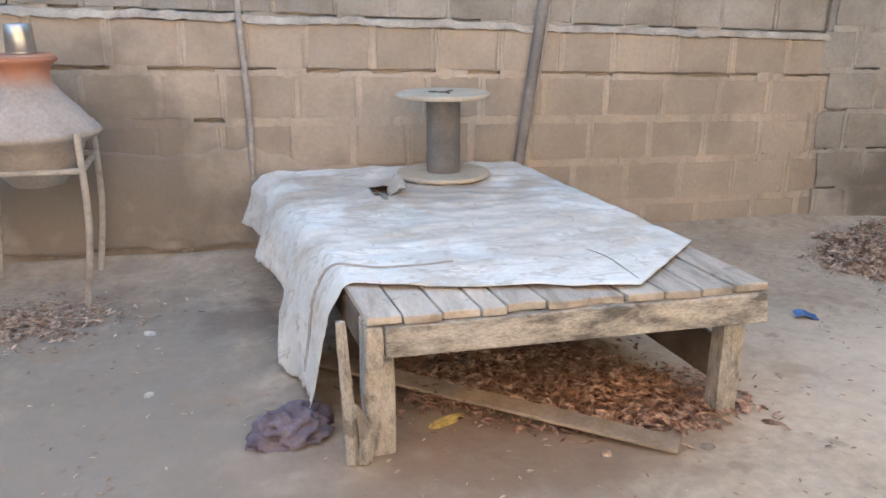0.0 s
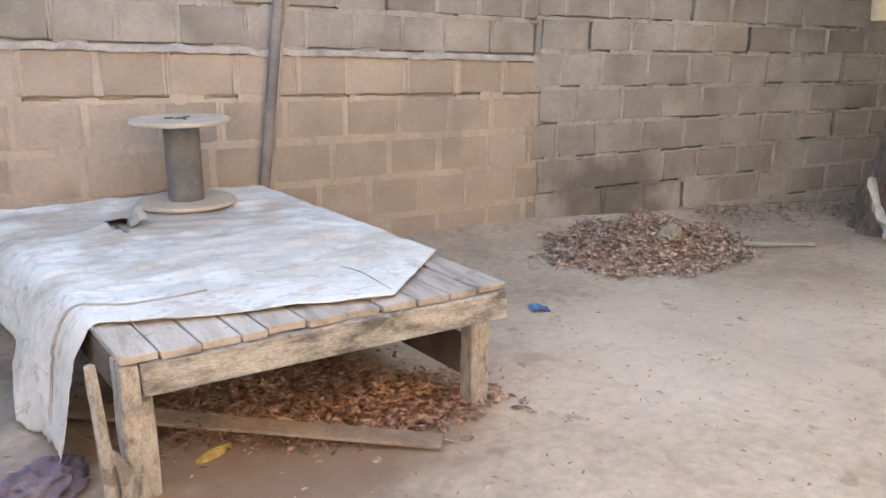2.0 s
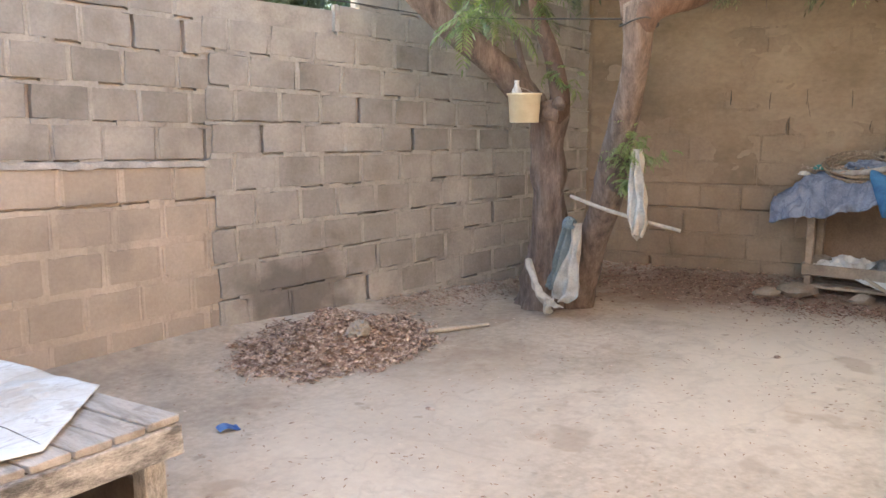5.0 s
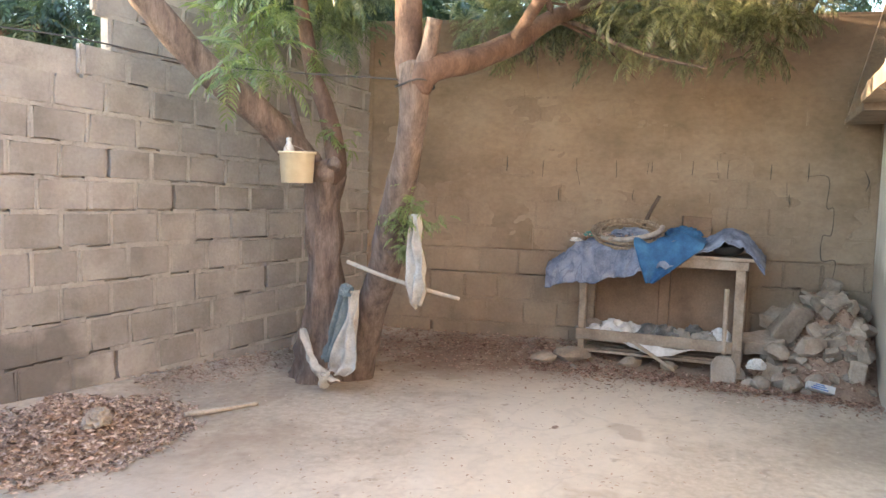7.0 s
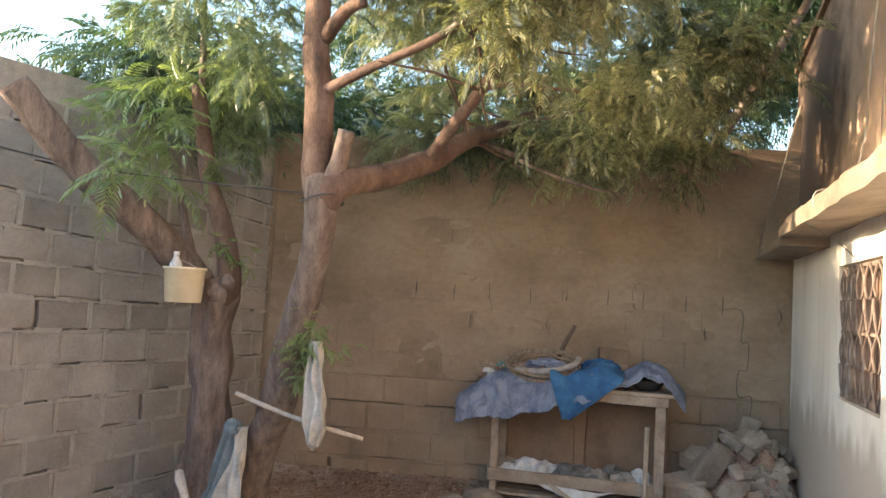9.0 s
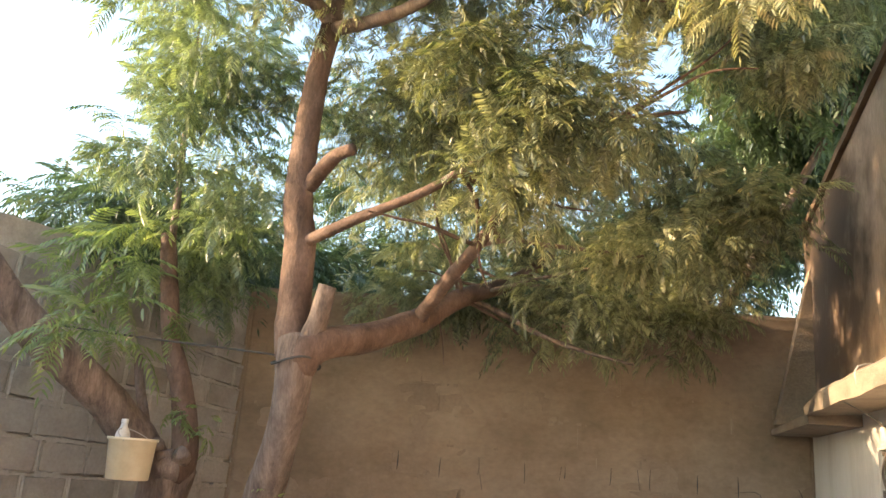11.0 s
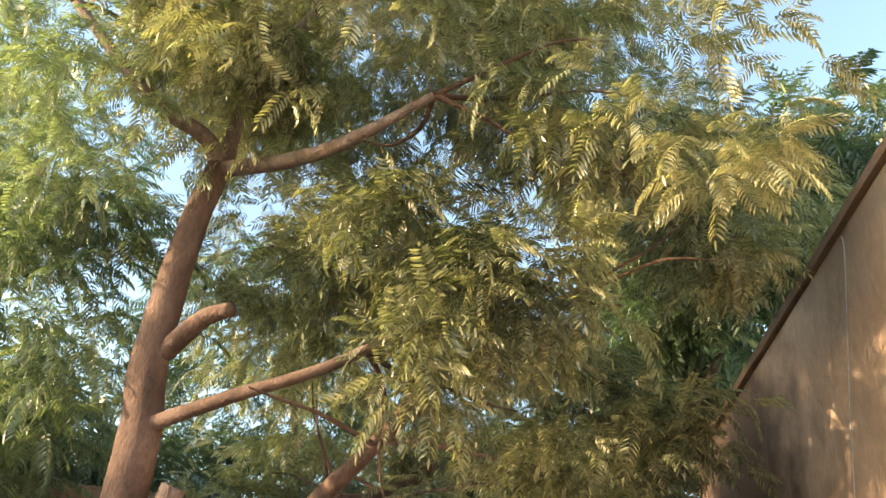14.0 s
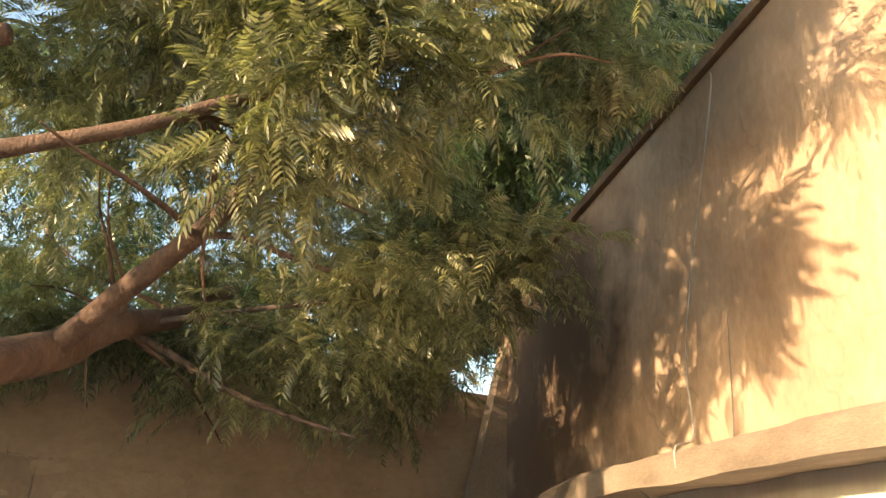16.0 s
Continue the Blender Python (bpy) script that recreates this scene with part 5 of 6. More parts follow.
limb("branch", [(6.38, 1.61, 2.44), (6.1, 1.389, 2.589), (5.85, 1.169, 2.738), (5.7, 1.048, 2.834), (5.55, 0.95, 2.95)], [0.046, 0.040, 0.034, 0.028, 0.014], "shaded_red_bark", tree_b, "", 10, 0.15, 15)
limb("branch", [(5.68, 2.09, 2.68), (5.56, 1.70, 2.80), (5.50, 1.36, 2.91), (5.51, 1.03, 3.10), (5.63, 0.66, 3.28), (5.80, 0.36, 3.40), (5.93, 0.14, 3.48)], [0.032, 0.027, 0.023, 0.019, 0.016, 0.012, 0.007], "shaded_red_bark", tree_b, "", 10, 0.15, 16)
limb("branch", [(5.65, 2.04, 3.0), (5.55, 1.875, 3.117), (5.5, 1.753, 3.139)], [0.045, 0.036, 0.032], "shaded_red_bark", tree_b, "", 8, 0.15, 17)
limb("branch", [(5.56, 1.97, 3.88), (5.45, 2.06, 3.97), (5.3, 2.247, 4.027), (5.2, 2.721, 4.54), (5.15, 2.9, 4.9)], [0.045, 0.036, 0.03, 0.022, 0.01], "bark", tree_b, "", 8, 0.15, 18)
limb("branch", [(5.56, 1.96, 3.86), (5.4, 1.64, 3.8), (5.2, 1.346, 3.765), (5.05, 1.0, 3.9)], [0.04, 0.034, 0.03, 0.015], "bark", tree_b, "", 8, 0.15, 19)
limb("branch", [(5.56, 1.96, 3.9), (5.5, 1.9, 4.3), (5.4, 1.6, 4.8), (5.3, 1.3, 5.2)], [0.04, 0.034, 0.028, 0.012], "bark", tree_b, "", 8, 0.15, 20)
limb("twig", [(5.84, 1.16, 2.74), (5.95, 1.0, 2.80), (6.1, 0.863, 2.818), (6.35, 0.541, 2.847), (6.5, 0.3, 2.85)], [0.014, 0.013, 0.012, 0.010, 0.006], "bark", tree_b, "", 6, 0.1, 21)
limb("twig", [(6.75, 1.47, 2.64), (7.0, 1.321, 2.655), (7.0, 0.978, 2.486), (6.9, 0.673, 2.37), (6.85, 0.4, 2.3)], [0.026, 0.022, 0.017, 0.012, 0.006], "bark", tree_b, "", 6, 0.1, 22)
limb("twig", [(7.0, 1.36, 2.75), (6.9, 1.0, 2.82), (6.6, 0.6, 2.83), (6.35, 0.35, 2.83)], [0.015, 0.012, 0.01, 0.006], "bark", tree_b, "", 6, 0.1, 23)
limb("twig", [(6.55, 1.53, 2.5), (6.58, 1.50, 2.36), (6.57, 1.48, 2.22)], [0.006, 0.004, 0.003], "bark", tree_b, "", 5, 0.1, 24)
limb("knot", [(6.02, 2.33, 1.02), (5.97, 2.27, 1.03), (5.95, 2.245, 1.035)], [0.05, 0.045, 0.03], "bark", tree_b, "cut branch collar", 10, 0.3, 25)
# thin twigs that carry the leaves
rgt = random.Random(12)
TIPS = ((5.42, 1.65, 4.7), (5.05, 1.0, 3.9), (5.72, 0.5, 3.34), (5.51, 1.2, 3.0), (7.2, 1.25, 2.86), (5.2, 2.7, 4.5), (5.85, 1.17, 2.74), (6.8, 1.46, 2.67))
for k in range(26):
    p = Vector(TIPS[k % len(TIPS)])
    d = Vector((rgt.gauss(0, 0.7), rgt.gauss(-0.4, 0.7), rgt.uniform(-0.15, 0.7))).normalized()
    pts, step = [p.copy()], rgt.uniform(0.13, 0.24)
    for i in range(4):
        d = (d + Vector((rgt.gauss(0, 0.25), rgt.gauss(0, 0.25), rgt.gauss(0.02, 0.18)))).normalized()
        pts.append(pts[-1] + d * step)
    if min(q.y for q in pts) > -0.7:
        limb("twig", pts, [0.014, 0.011, 0.008, 0.006, 0.003], "shaded_red_bark", tree_b, "", 6, 0.1, 60 + k)
# clump at (4.75, 1.6, 4.35) is added, mostly unseen, to shade the house wall
CROWN_B = [((5.48, 1.30, 4.60), (0.95, 1.2, 0.85), 850), ((6.40, 0.18, 2.90), (0.40, 0.42, 0.26), 150), ((6.5, -0.2, 3.05), (0.3, 0.25, 0.2), 55), ((4.92, 0.26, 3.87), (0.55, 0.45, 0.28), 150), ((5.40, 1.00, 2.88), (0.30, 0.26, 0.10), 60), ((5.45, 0.62, 3.18), (0.45, 0.40, 0.20), 140), ((5.42, 1.3, 3.44), (0.4, 0.4, 0.25), 100),
           ((7.2, 1.2, 3.75), (0.9, 1.5, 0.8), 320), ((5.25, 2.55, 4.35), (0.6, 0.6, 0.9), 140), ((6.95, 0.8, 2.62), (0.50, 0.55, 0.24), 80), ((7.55, 0.2, 2.72), (0.40, 0.50, 0.24), 90), ((5.85, -0.3, 3.9), (0.7, 0.25, 0.4), 130), ((6.4, -0.75, 4.4), (0.6, 0.3, 0.3), 90), ((7.7, 1.3, 2.95), (0.35, 1.5, 0.4), 300), ((6.2, 1.1, 3.5), (0.6, 0.8, 0.4), 150),
           ((5.85, 2.75, 3.35), (0.45, 0.5, 0.55), 120), ((5.3, 0.6, 5.1), (0.8, 0.9, 0.5), 280), ((5.45, 2.9, 3.35), (0.28, 0.28, 0.45), 26), ((6.7, -0.2, 4.9), (0.9, 0.7, 0.5), 180), ((7.3, 0.1, 3.3), (0.6, 0.55, 0.5), 240), ((5.9, 1.9, 4.6), (0.6, 0.6, 0.6), 180), ((6.4, 1.8, 3.75), (0.6, 0.7, 0.5), 180), ((4.75, 1.6, 4.35), (0.5, 0.8, 0.3), 170), ((6.7, 2.3, 4.5), (0.7, 0.8, 0.8), 50), ((6.6, 3.0, 3.0), (0.5, 0.4, 0.45), 110), ((6.2, 1.5, 3.95), (0.6, 0.7, 0.35), 90), ((6.3, 3.3, 4.4), (0.6, 0.5, 0.6), 150), ((5.75, 2.85, 3.85), (0.35, 0.35, 0.35), 60)]
LEFT_HALF = [b for b in CROWN_B if b[0][1] > 2.4]
crown("crown", LEFT_HALF, 47, "mid_leaf", tree_a, 5, 0.68, "feathery blue-green leaves", 0.06, None, 4, 0.15)
crown("crown", [b for b in CROWN_B if b[0][1] <= 2.4], 41, "leaf", tree_b, 5, 0.64, "drooping feathery green leaves", 0.03, None, 4, 0.15)
crown("shoot_tip", [((4.84, 0.03, 3.50), (0.22, 0.20, 0.14), 15)], 44, "leaf", tree_b, 5, 0.66, "long feathery fronds at a branch end", 0.0, None, 3)
tagged(crown("regrowth", [((5.84, 2.10, 1.26), (0.05, 0.06, 0.20), 24), ((5.87, 2.12, 1.05), (0.05, 0.06, 0.10), 9)], 43, "young_leaf", tree_b, 6, 0.36, "leafy shoots on the trunk", 0.0, SHOOT_FRONDS, 1), kind="stuff")

# trees beyond the walls
for i, (cx, cy, blobs) in enumerate((
        (10.2, 1.6, [((10.0, 1.5, 4.0), (1.2, 2.4, 1.5), 480), ((9.6, 0.3, 3.3), (0.7, 1.4, 0.9), 420), ((9.0, -0.85, 4.2), (0.6, 0.6, 0.65), 300), ((8.2, -0.95, 4.9), (1.0, 0.7, 0.9), 520), ((7.4, -1.5, 5.2), (0.9, 0.6, 0.8), 380), ((9.6, 2.6, 5.0), (1.0, 1.6, 1.0), 150)]),
        (8.6, 5.6, [((8.5, 5.2, 2.95), (1.1, 0.9, 0.8), 300), ((7.4, 5.4, 2.7), (0.8, 0.6, 0.5), 180), ((9.4, 3.4, 3.2), (0.7, 0.9, 0.8), 300), ((8.4, 3.8, 3.2), (0.5, 0.7, 0.45), 220), ((7.5, 4.5, 3.2), (0.8, 0.6, 0.6), 130), ((6.9, 3.75, 3.15), (0.6, 0.3, 0.45), 90)]),
        (5.0, 7.4, [((5.4, 7.4, 3.0), (1.6, 0.8, 0.7), 420), ((7.3, 6.5, 3.0), (0.9, 0.6, 0.45), 240)]))):
    far = empty("far_tree", cx, cy, 0, "dense green tree standing beyond the yard wall", "tree", "trees beyond the wall")
    far.matrix_world = pose(0, 0, 0)
    limb("trunk", [(cx, cy, -0.05), (cx + 0.05, cy, 1.2), (cx - 0.05, cy + 0.1, 2.4), (cx, cy, 3.2)], [0.2, 0.16, 0.13, 0.06], "bark", far, "", 10, 0.2, i)
    for k, (c, r, n) in enumerate(blobs):
        limb("branch", [(cx, cy, 2.0), ((cx + c[0]) / 2, (cy + c[1]) / 2, 2.6), c], [0.08, 0.05, 0.02], "bark", far, "", 7, 0.2, k)
    crown("crown", blobs, 50 + i, "far_leaf", far, 6, 1.15, "", 0.08, FAR_FRONDS, 3, 0.16)

# ---- things on the trees ----


def build_bucket():
    ob = empty("plastic_bucket", 5.72, 2.868, 1.465, "cream plastic bucket hung on the lopped trunk", "bucket")
    smooth(part("body", lathe([(0.098, 0.0), (0.104, 0.003), (0.117, 0.19), (0.126, 0.192), (0.126, 0.206), (0.117, 0.206), (0.112, 0.19), (0.10, 0.012), (0.01, 0.012)], 40), M["bucket"], ob))
    pts = [(0.12 * math.cos(a), 0.02, 0.19 + 0.06 * math.sin(a)) for a in np.linspace(0, math.pi, 9)]
    part("handle", tube([(p[0], p[1] - 0.05 + 0.09 * (p[2] - 0.19) / 0.06, p[2]) for p in pts], [0.003] * 9, 6), M["pipe"], ob, "thin wire handle")
    bt = empty("plastic_bottle", 5.715, 2.93, 1.478, "cloudy white plastic bottle standing in the bucket", "bottle")
    smooth(part("body", lathe([(0.034, 0.0), (0.038, 0.01), (0.038, 0.18), (0.034, 0.215), (0.018, 0.245), (0.015, 0.262), (0.005, 0.262)], 20), M["plastic"], bt))
    part("cap", lathe([(0.016, 0.2625), (0.018, 0.265), (0.018, 0.284), (0.005, 0.285)], 16), M["plastic"], bt)


build_bucket()


def hung_cloth(name, path, widths, mat, label, seed, fold=3.0):
    """A strip of cloth hung along a path, with folds across its width."""
    pts = [Vector(p) for p in path]
    side = Vector((-0.45, -0.89, 0)).normalized() * -1

    def where(s, t):
        k = s * (len(pts) - 1)
        i = min(int(k), len(pts) - 2)
        p = pts[i].lerp(pts[i + 1], k - i)
        w = widths[i] + (widths[i + 1] - widths[i]) * (k - i)
        q = p + side * (t - 0.5) * w
        q.z += 0.05 * s * s * noise.noise(Vector((t * 7, seed, 2)))
        wave = 0.026 * math.sin(t * fold * 6.28 + seed + s * 2) + 0.035 * noise.noise(Vector((t * 4, s * 5, seed)))
        return q + Vector((-0.85, 0.4, 0)) * wave
    return tagged(smooth(part(name, sheet(28, 22, where, 0.004), M[mat])), label, "cloth")


hung_cloth("hanging_rag", [(5.78, 2.02, 1.29), (5.77, 2.01, 1.15), (5.77, 2.0, 0.95), (5.78, 2.005, 0.80), (5.79, 2.01, 0.71)], [0.05, 0.12, 0.18, 0.15, 0.05], "white_cloth", "pale ragged cloth hanging from the leaning trunk", 1, 2.0)
hung_cloth("white_sacking", [(5.94, 2.53, 0.74), (5.93, 2.56, 0.55), (5.93, 2.60, 0.36), (5.94, 2.64, 0.22), (5.95, 2.70, 0.14)], [0.04, 0.13, 0.25, 0.36, 0.24], "white_cloth", "dirty white sacking wound round the foot of the trunk", 2, 2.2)
hung_cloth("white_sacking", [(6.02, 3.0, 0.42), (5.98, 2.94, 0.30), (5.95, 2.87, 0.20), (5.94, 2.79, 0.13), (5.95, 2.72, 0.10)], [0.04, 0.07, 0.09, 0.12, 0.16], "white_cloth", "twisted tail of white sacking round the trunk", 3, 1.5)
hung_cloth("white_sacking", [(5.935, 2.79, 0.16), (5.93, 2.775, 0.10), (5.93, 2.766, 0.04)], [0.16, 0.10, 0.02], "white_cloth", "trailing point of white sacking", 5, 1.5)
hung_cloth("grey_rag", [(5.97, 2.62, 0.76), (5.96, 2.64, 0.66), (5.97, 2.69, 0.50), (6.0, 2.76, 0.32), (6.0, 2.8, 0.22)], [0.12, 0.12, 0.13, 0.15, 0.14], "teal_cloth", "grey-blue rag draped between the two trunks", 4, 2.0)
tagged(smooth(lying("grey_rag", 5.93, 2.60, crumple(0.055, 0.06, 0.075, 6, 5, 0.4), "teal_cloth", "bundled grey-blue rag end between the trunks", "cloth")), "")
bpy.data.objects["grey_rag.001"].location.z = 0.70
pale = smooth(part("pale_stick", tube([(5.98, 2.62, 0.93), (5.93, 2.35, 0.865), (5.86, 2.05, 0.815), (5.9, 1.758, 0.753)], [0.016, 0.016, 0.015, 0.013], 6, 0.15), M["cut_wood"]))
tagged(pale, "pale split stick wedged across the leaning trunk", "stick")
line = part("cable", tube([ar(0.2, 0.10) + (2.36,), (4.85, 3.9, 2.31), (5.4, 3.3, 2.2), (5.66, 2.13, 2.12), (5.63, 1.91, 2.09)], [0.005] * 5, 6), M["cable"])
tagged(line, "thin black cable strung from the wall to the tree", "cable")
tie = part("wire_tie", tube([(5.66 + 0.118 * math.cos(a), 1.995 + 0.118 * math.sin(a), 2.085 + 0.02 * math.sin(a * 2)) for a in np.linspace(0, 6.2, 14)], [0.006] * 14, 6), M["cable"])
tagged(tie, "dark wire wound round the fork of the tree", "wire")
c1 = part("wall_cable", tube([(5.82, -0.548, 2.12), (5.83, -0.56, 2.2), (6.0, -0.75, 2.28), (6.16, -0.850, 2.6), (6.08, -0.851, 2.94), (5.92, -0.851, 3.4), (5.80, -0.851, 3.75), (5.78, -0.84, 3.82)], [0.0035] * 8, 6), M["grey_cable"])
tagged(c1, "thin grey cable running down the plaster to the ledge", "cable")
c2 = part("wall_cable", tube([(6.08, -0.55, 2.07), (6.12, -0.70, 1.99), (6.2, -0.835, 1.88), (6.25, -0.84, 1.78)], [0.0028] * 4, 6), M["cable"])
tagged(c2, "loose dark cable hanging from the ledge to the window", "cable")
c3 = part("wall_cable", tube([(5.89, -0.848, 2.225), (5.87, -0.8505, 2.5), (5.85, -0.8505, 2.76)], [0.002] * 3, 5), M["pole_dark"])
tagged(c3, "thin dark wire on the upper plaster", "cable")

# ---- workbench by the far wall ----


def build_bench():
    x0, x1, y0, y1 = 7.64, 8.08, 0.06, 1.39
    ob = empty("workbench", (x0 + x1) / 2, (y0 + y1) / 2, 0.07, "rough wooden workbench with a lower shelf and plywood back", "workbench")
    o = ob.location

    def add(name, ax, bx, ay, by, az, bz, mat, label="", rough=0.003, bev=0.004):
        bm = box(bx - ax, by - ay, bz - az, pose((ax + bx) / 2 - o.x, (ay + by) / 2 - o.y, (az + bz) / 2 - o.z), bev, rough, 2 if rough else 0, int(ay * 7))
        return part(name, bm, M[mat], ob, label)
    for (ax, ay) in ((x0 + 0.012, y0 + 0.03), (x0 + 0.012, y1 - 0.075), (x1 - 0.07, y0 + 0.03), (x1 - 0.07, y1 - 0.075)):
        add("leg", ax, ax + 0.058, ay, ay + 0.075 if ay < 0.5 else ay + 0.055, 0.07, 0.93, "bench_wood", "", 0.004, 0.005)
    add("tabletop", x0 - 0.02, x1 + 0.02, y0 - 0.03, y1 + 0.01, 0.945, 0.972, "bench_wood", "worn planed top")
    add("apron", x0 - 0.003, x0 + 0.010, y0 + 0.01, y1 - 0.01, 0.872, 0.943, "bench_wood")
    add("side_rail", x0 + 0.072, x1 - 0.072, y0 + 0.04, y0 + 0.06, 0.88, 0.943, "bench_wood")
    add("shelf_rail", x0 - 0.014, x0 + 0.010, y0 + 0.10, y1 - 0.005, 0.225, 0.315, "bench_wood", "front rail of the lower shelf")
    add("shelf", x0 + 0.012, x1 - 0.072, y0 + 0.04, y1 - 0.02, 0.225, 0.25, "bench_wood")
    for k in range(3):
        add("slat", x0 + 0.02 + k * 0.13, x0 + 0.10 + k * 0.13, y0 + 0.05, y1 - 0.05, 0.118, 0.140, "bench_wood", "", 0.004)
    add("back_panel", x1 - 0.010, x1 + 0.004, y0 + 0.02, 0.69, 0.20, 0.94, "ply", "brown plywood back")
    add("back_panel", x1 - 0.010, x1 + 0.004, 0.78, y1 - 0.02, 0.20, 0.94, "ply", "brown plywood back")
    add("back_post", x1 - 0.03, x1 + 0.008, 0.692, 0.778, 0.20, 0.94, "ply")


build_bench()


def bench_cloth(s, t):
    """Faded blue cloth over the bench top, hanging down over the front corner."""
    y = 1.64 - 1.68 * s
    x = 8.03 - 0.60 * t
    z = 0.990 + 0.035 * noise.noise(Vector((y * 5, x * 7, 0))) + 0.03 * max(0, 1 - 3 * abs(noise.noise(Vector((y * 4 + x * 3, x * 2, 8)))))
    front = 7.61
    dropmax = 0.09 + 0.22 * (y - 0.6) / 0.8 if y > 0.6 else 0.03
    if y > 1.4:
        dropmax = 0.31 - 0.13 * (y - 1.4) / 0.2
    if x < 7.66:
        d = (7.66 - x) / 0.23
        dropmax *= 1 + 0.18 * noise.noise(Vector((y * 4.5, 0, 1)))
        x = front - 0.025 - 0.03 * d - (0.05 * noise.noise(Vector((y * 7, d, 2))) + 0.035 * (0.5 - abs(noise.noise(Vector((y * 6, d, 6))))) + 0.012 * math.sin(y * 26 + 2 * d)) * d
        z = 0.975 - dropmax * d
    if y > 1.40:
        z -= (y - 1.40) * 0.75
    if y < 0.55:
        z += 0.13 * math.exp(-((y - 0.22) / 0.17) ** 2)
    if y < 0.06:
        z -= (0.06 - y) * 0.9
    z += 0.012 * noise.noise(Vector((y * 14, x * 14, 4))) + 0.055 * max(0.0, 0.55 - 2.2 * abs(noise.noise(Vector((y * 6.5 - x * 5, x * 4, 12)))))
    x -= 0.050 * max(0.0, 0.6 - 2.4 * abs(noise.noise(Vector((y * 9, z * 5, 15)))))
    return (x, y, z)


blue = smooth(part("blue_cloth", sheet(120, 60, bench_cloth, 0.006), M["blue_cloth"]))
tagged(blue, "faded blue-grey cloth spread over the workbench and hanging down", "cloth")


def deep_cloth(s, t):
    w = 0.54 * (1 - 0.88 * max(0, t - 0.45) / 0.55)
    y = 0.66 + (0.5 - s) * w + 0.24 * max(0, t - 0.45)
    if t < 0.45:
        x = 7.90 - 0.36 * t / 0.45
        z = 1.075 + 0.05 * noise.noise(Vector((y * 8, x * 8, 1))) + 0.10 * math.exp(-((y - 0.60) / 0.12) ** 2) * (1 - t)
    else:
        d = (t - 0.45) / 0.55
        x = 7.525 - 0.02 * math.sin(s * 9) * d - 0.012 * noise.noise(Vector((s * 6, d * 3, 0)))
        z = 1.05 - 0.31 * d
    return (x, y, z)


tagged(smooth(part("blue_tarpaulin", sheet(36, 36, deep_cloth, 0.006), M["deep_blue"])), "bright blue plastic sheet bunched up and hanging in a point", "tarpaulin")
bundle = smooth(lying("blue_plastic", 7.80, 0.58, crumple(0.10, 0.16, 0.11, 12, 6, 0.5), "deep_blue", "bunched bright blue plastic on the bench", "tarpaulin"))
bundle.location.z = 1.06
inner = smooth(lying("cloth_bundle", 7.74, 0.98, crumple(0.12, 0.18, 0.07, 21, 6, 0.6), "blue_cloth", "bunched faded blue cloth inside the coil of hose", "cloth"))
inner.location.z = 1.08
mound = smooth(lying("leafy_rubbish", 7.80, 1.05, crumple(0.15, 0.33, 0.075, 15, 6, 0.4), "soil_heap", "heap of dry rubbish on the bench", "rubbish"))
mound.location.z = 1.03
lit = scatter_leaves("dry_leaves", 500, lambda r: (7.76 + r.gauss(0, 0.09), 0.98 + r.gauss(0, 0.20), 1.075 + r.uniform(0, 0.025)), 61, 0.04)
lit.parent = mound
lit.matrix_parent_inverse = mound.matrix_world.inverted()
lit.matrix_parent_inverse = Matrix.Translation(-Vector(mound.location))
sc1 = smooth(lying("plastic_scrap", 7.72, 1.32, crumple(0.035, 0.05, 0.035, 51, 4, 0.5), "teal_scrap", "small teal plastic scrap on the bench cloth", "rubbish"))
sc1.location.z = 1.075
sc2 = smooth(lying("plastic_scrap", 7.66, 1.42, crumple(0.04, 0.05, 0.03, 52, 4, 0.5), "plastic", "pale plastic scrap on the bench cloth", "rubbish"))
sc2.location.z = 1.03
hose = []
rgh = random.Random(3)
for k in range(8):
    n = 22
    dx, dy, tx, ty, gr = rgh.uniform(-0.02, 0.02), rgh.uniform(-0.035, 0.035), rgh.uniform(-0.02, 0.03), rgh.uniform(-0.03, 0.03), rgh.uniform(0.9, 1.12)
    for i in range(n):
        a = 2 * math.pi * i / n
        hose.append((7.74 + dx * math.sin(a / 2) + 0.15 * gr * math.cos(a), 1.00 + dy * math.sin(a / 2) + 0.26 * gr * math.sin(a), 1.085 + 0.008 * k + (0.085 + tx) * math.cos(a) + ty * math.sin(a)))
tagged(smooth(part("coiled_hose", tube(hose, [0.008] * len(hose), 7), M["rope"])), "coil of old hose lying on the bench", "hose")
tagged(smooth(part("thick_hose", tube([(7.62 + 0.02, 1.20, 1.07), (7.60, 1.05, 1.065), (7.62, 0.88, 1.09), (7.70, 0.77, 1.13), (7.82, 0.75, 1.17)], [0.022] * 5, 10), M["pipe"])), "thick grey hose end curving over the coil", "hose")
hs = smooth(part("handle_stick", tube([(7.93, 0.93, 1.13), (7.94, 0.87, 1.28), (7.95, 0.80, 1.42)], [0.017, 0.016, 0.015], 8), M["dark_wood"]))
tagged(hs, "dark stick poking up from the heap on the bench", "stick")
bx = part("wooden_box", box(0.14, 0.22, 0.10, pose(0, 0, 0.05), 0.004, 0.002, 2, 3), M["ply"])
bx.matrix_world = pose(7.95, 0.50, 1.16, 3, 2, 10)
tagged(bx, "small brown wooden box on the covered bench", "box")
crate = part("wooden_crate", box(0.22, 0.24, 0.17, pose(0, 0, 0.085), 0.006, 0.003, 2, 5), M["ply"])
crate.matrix_world = pose(7.95, 0.50, 0.990, 0, 0, 4)
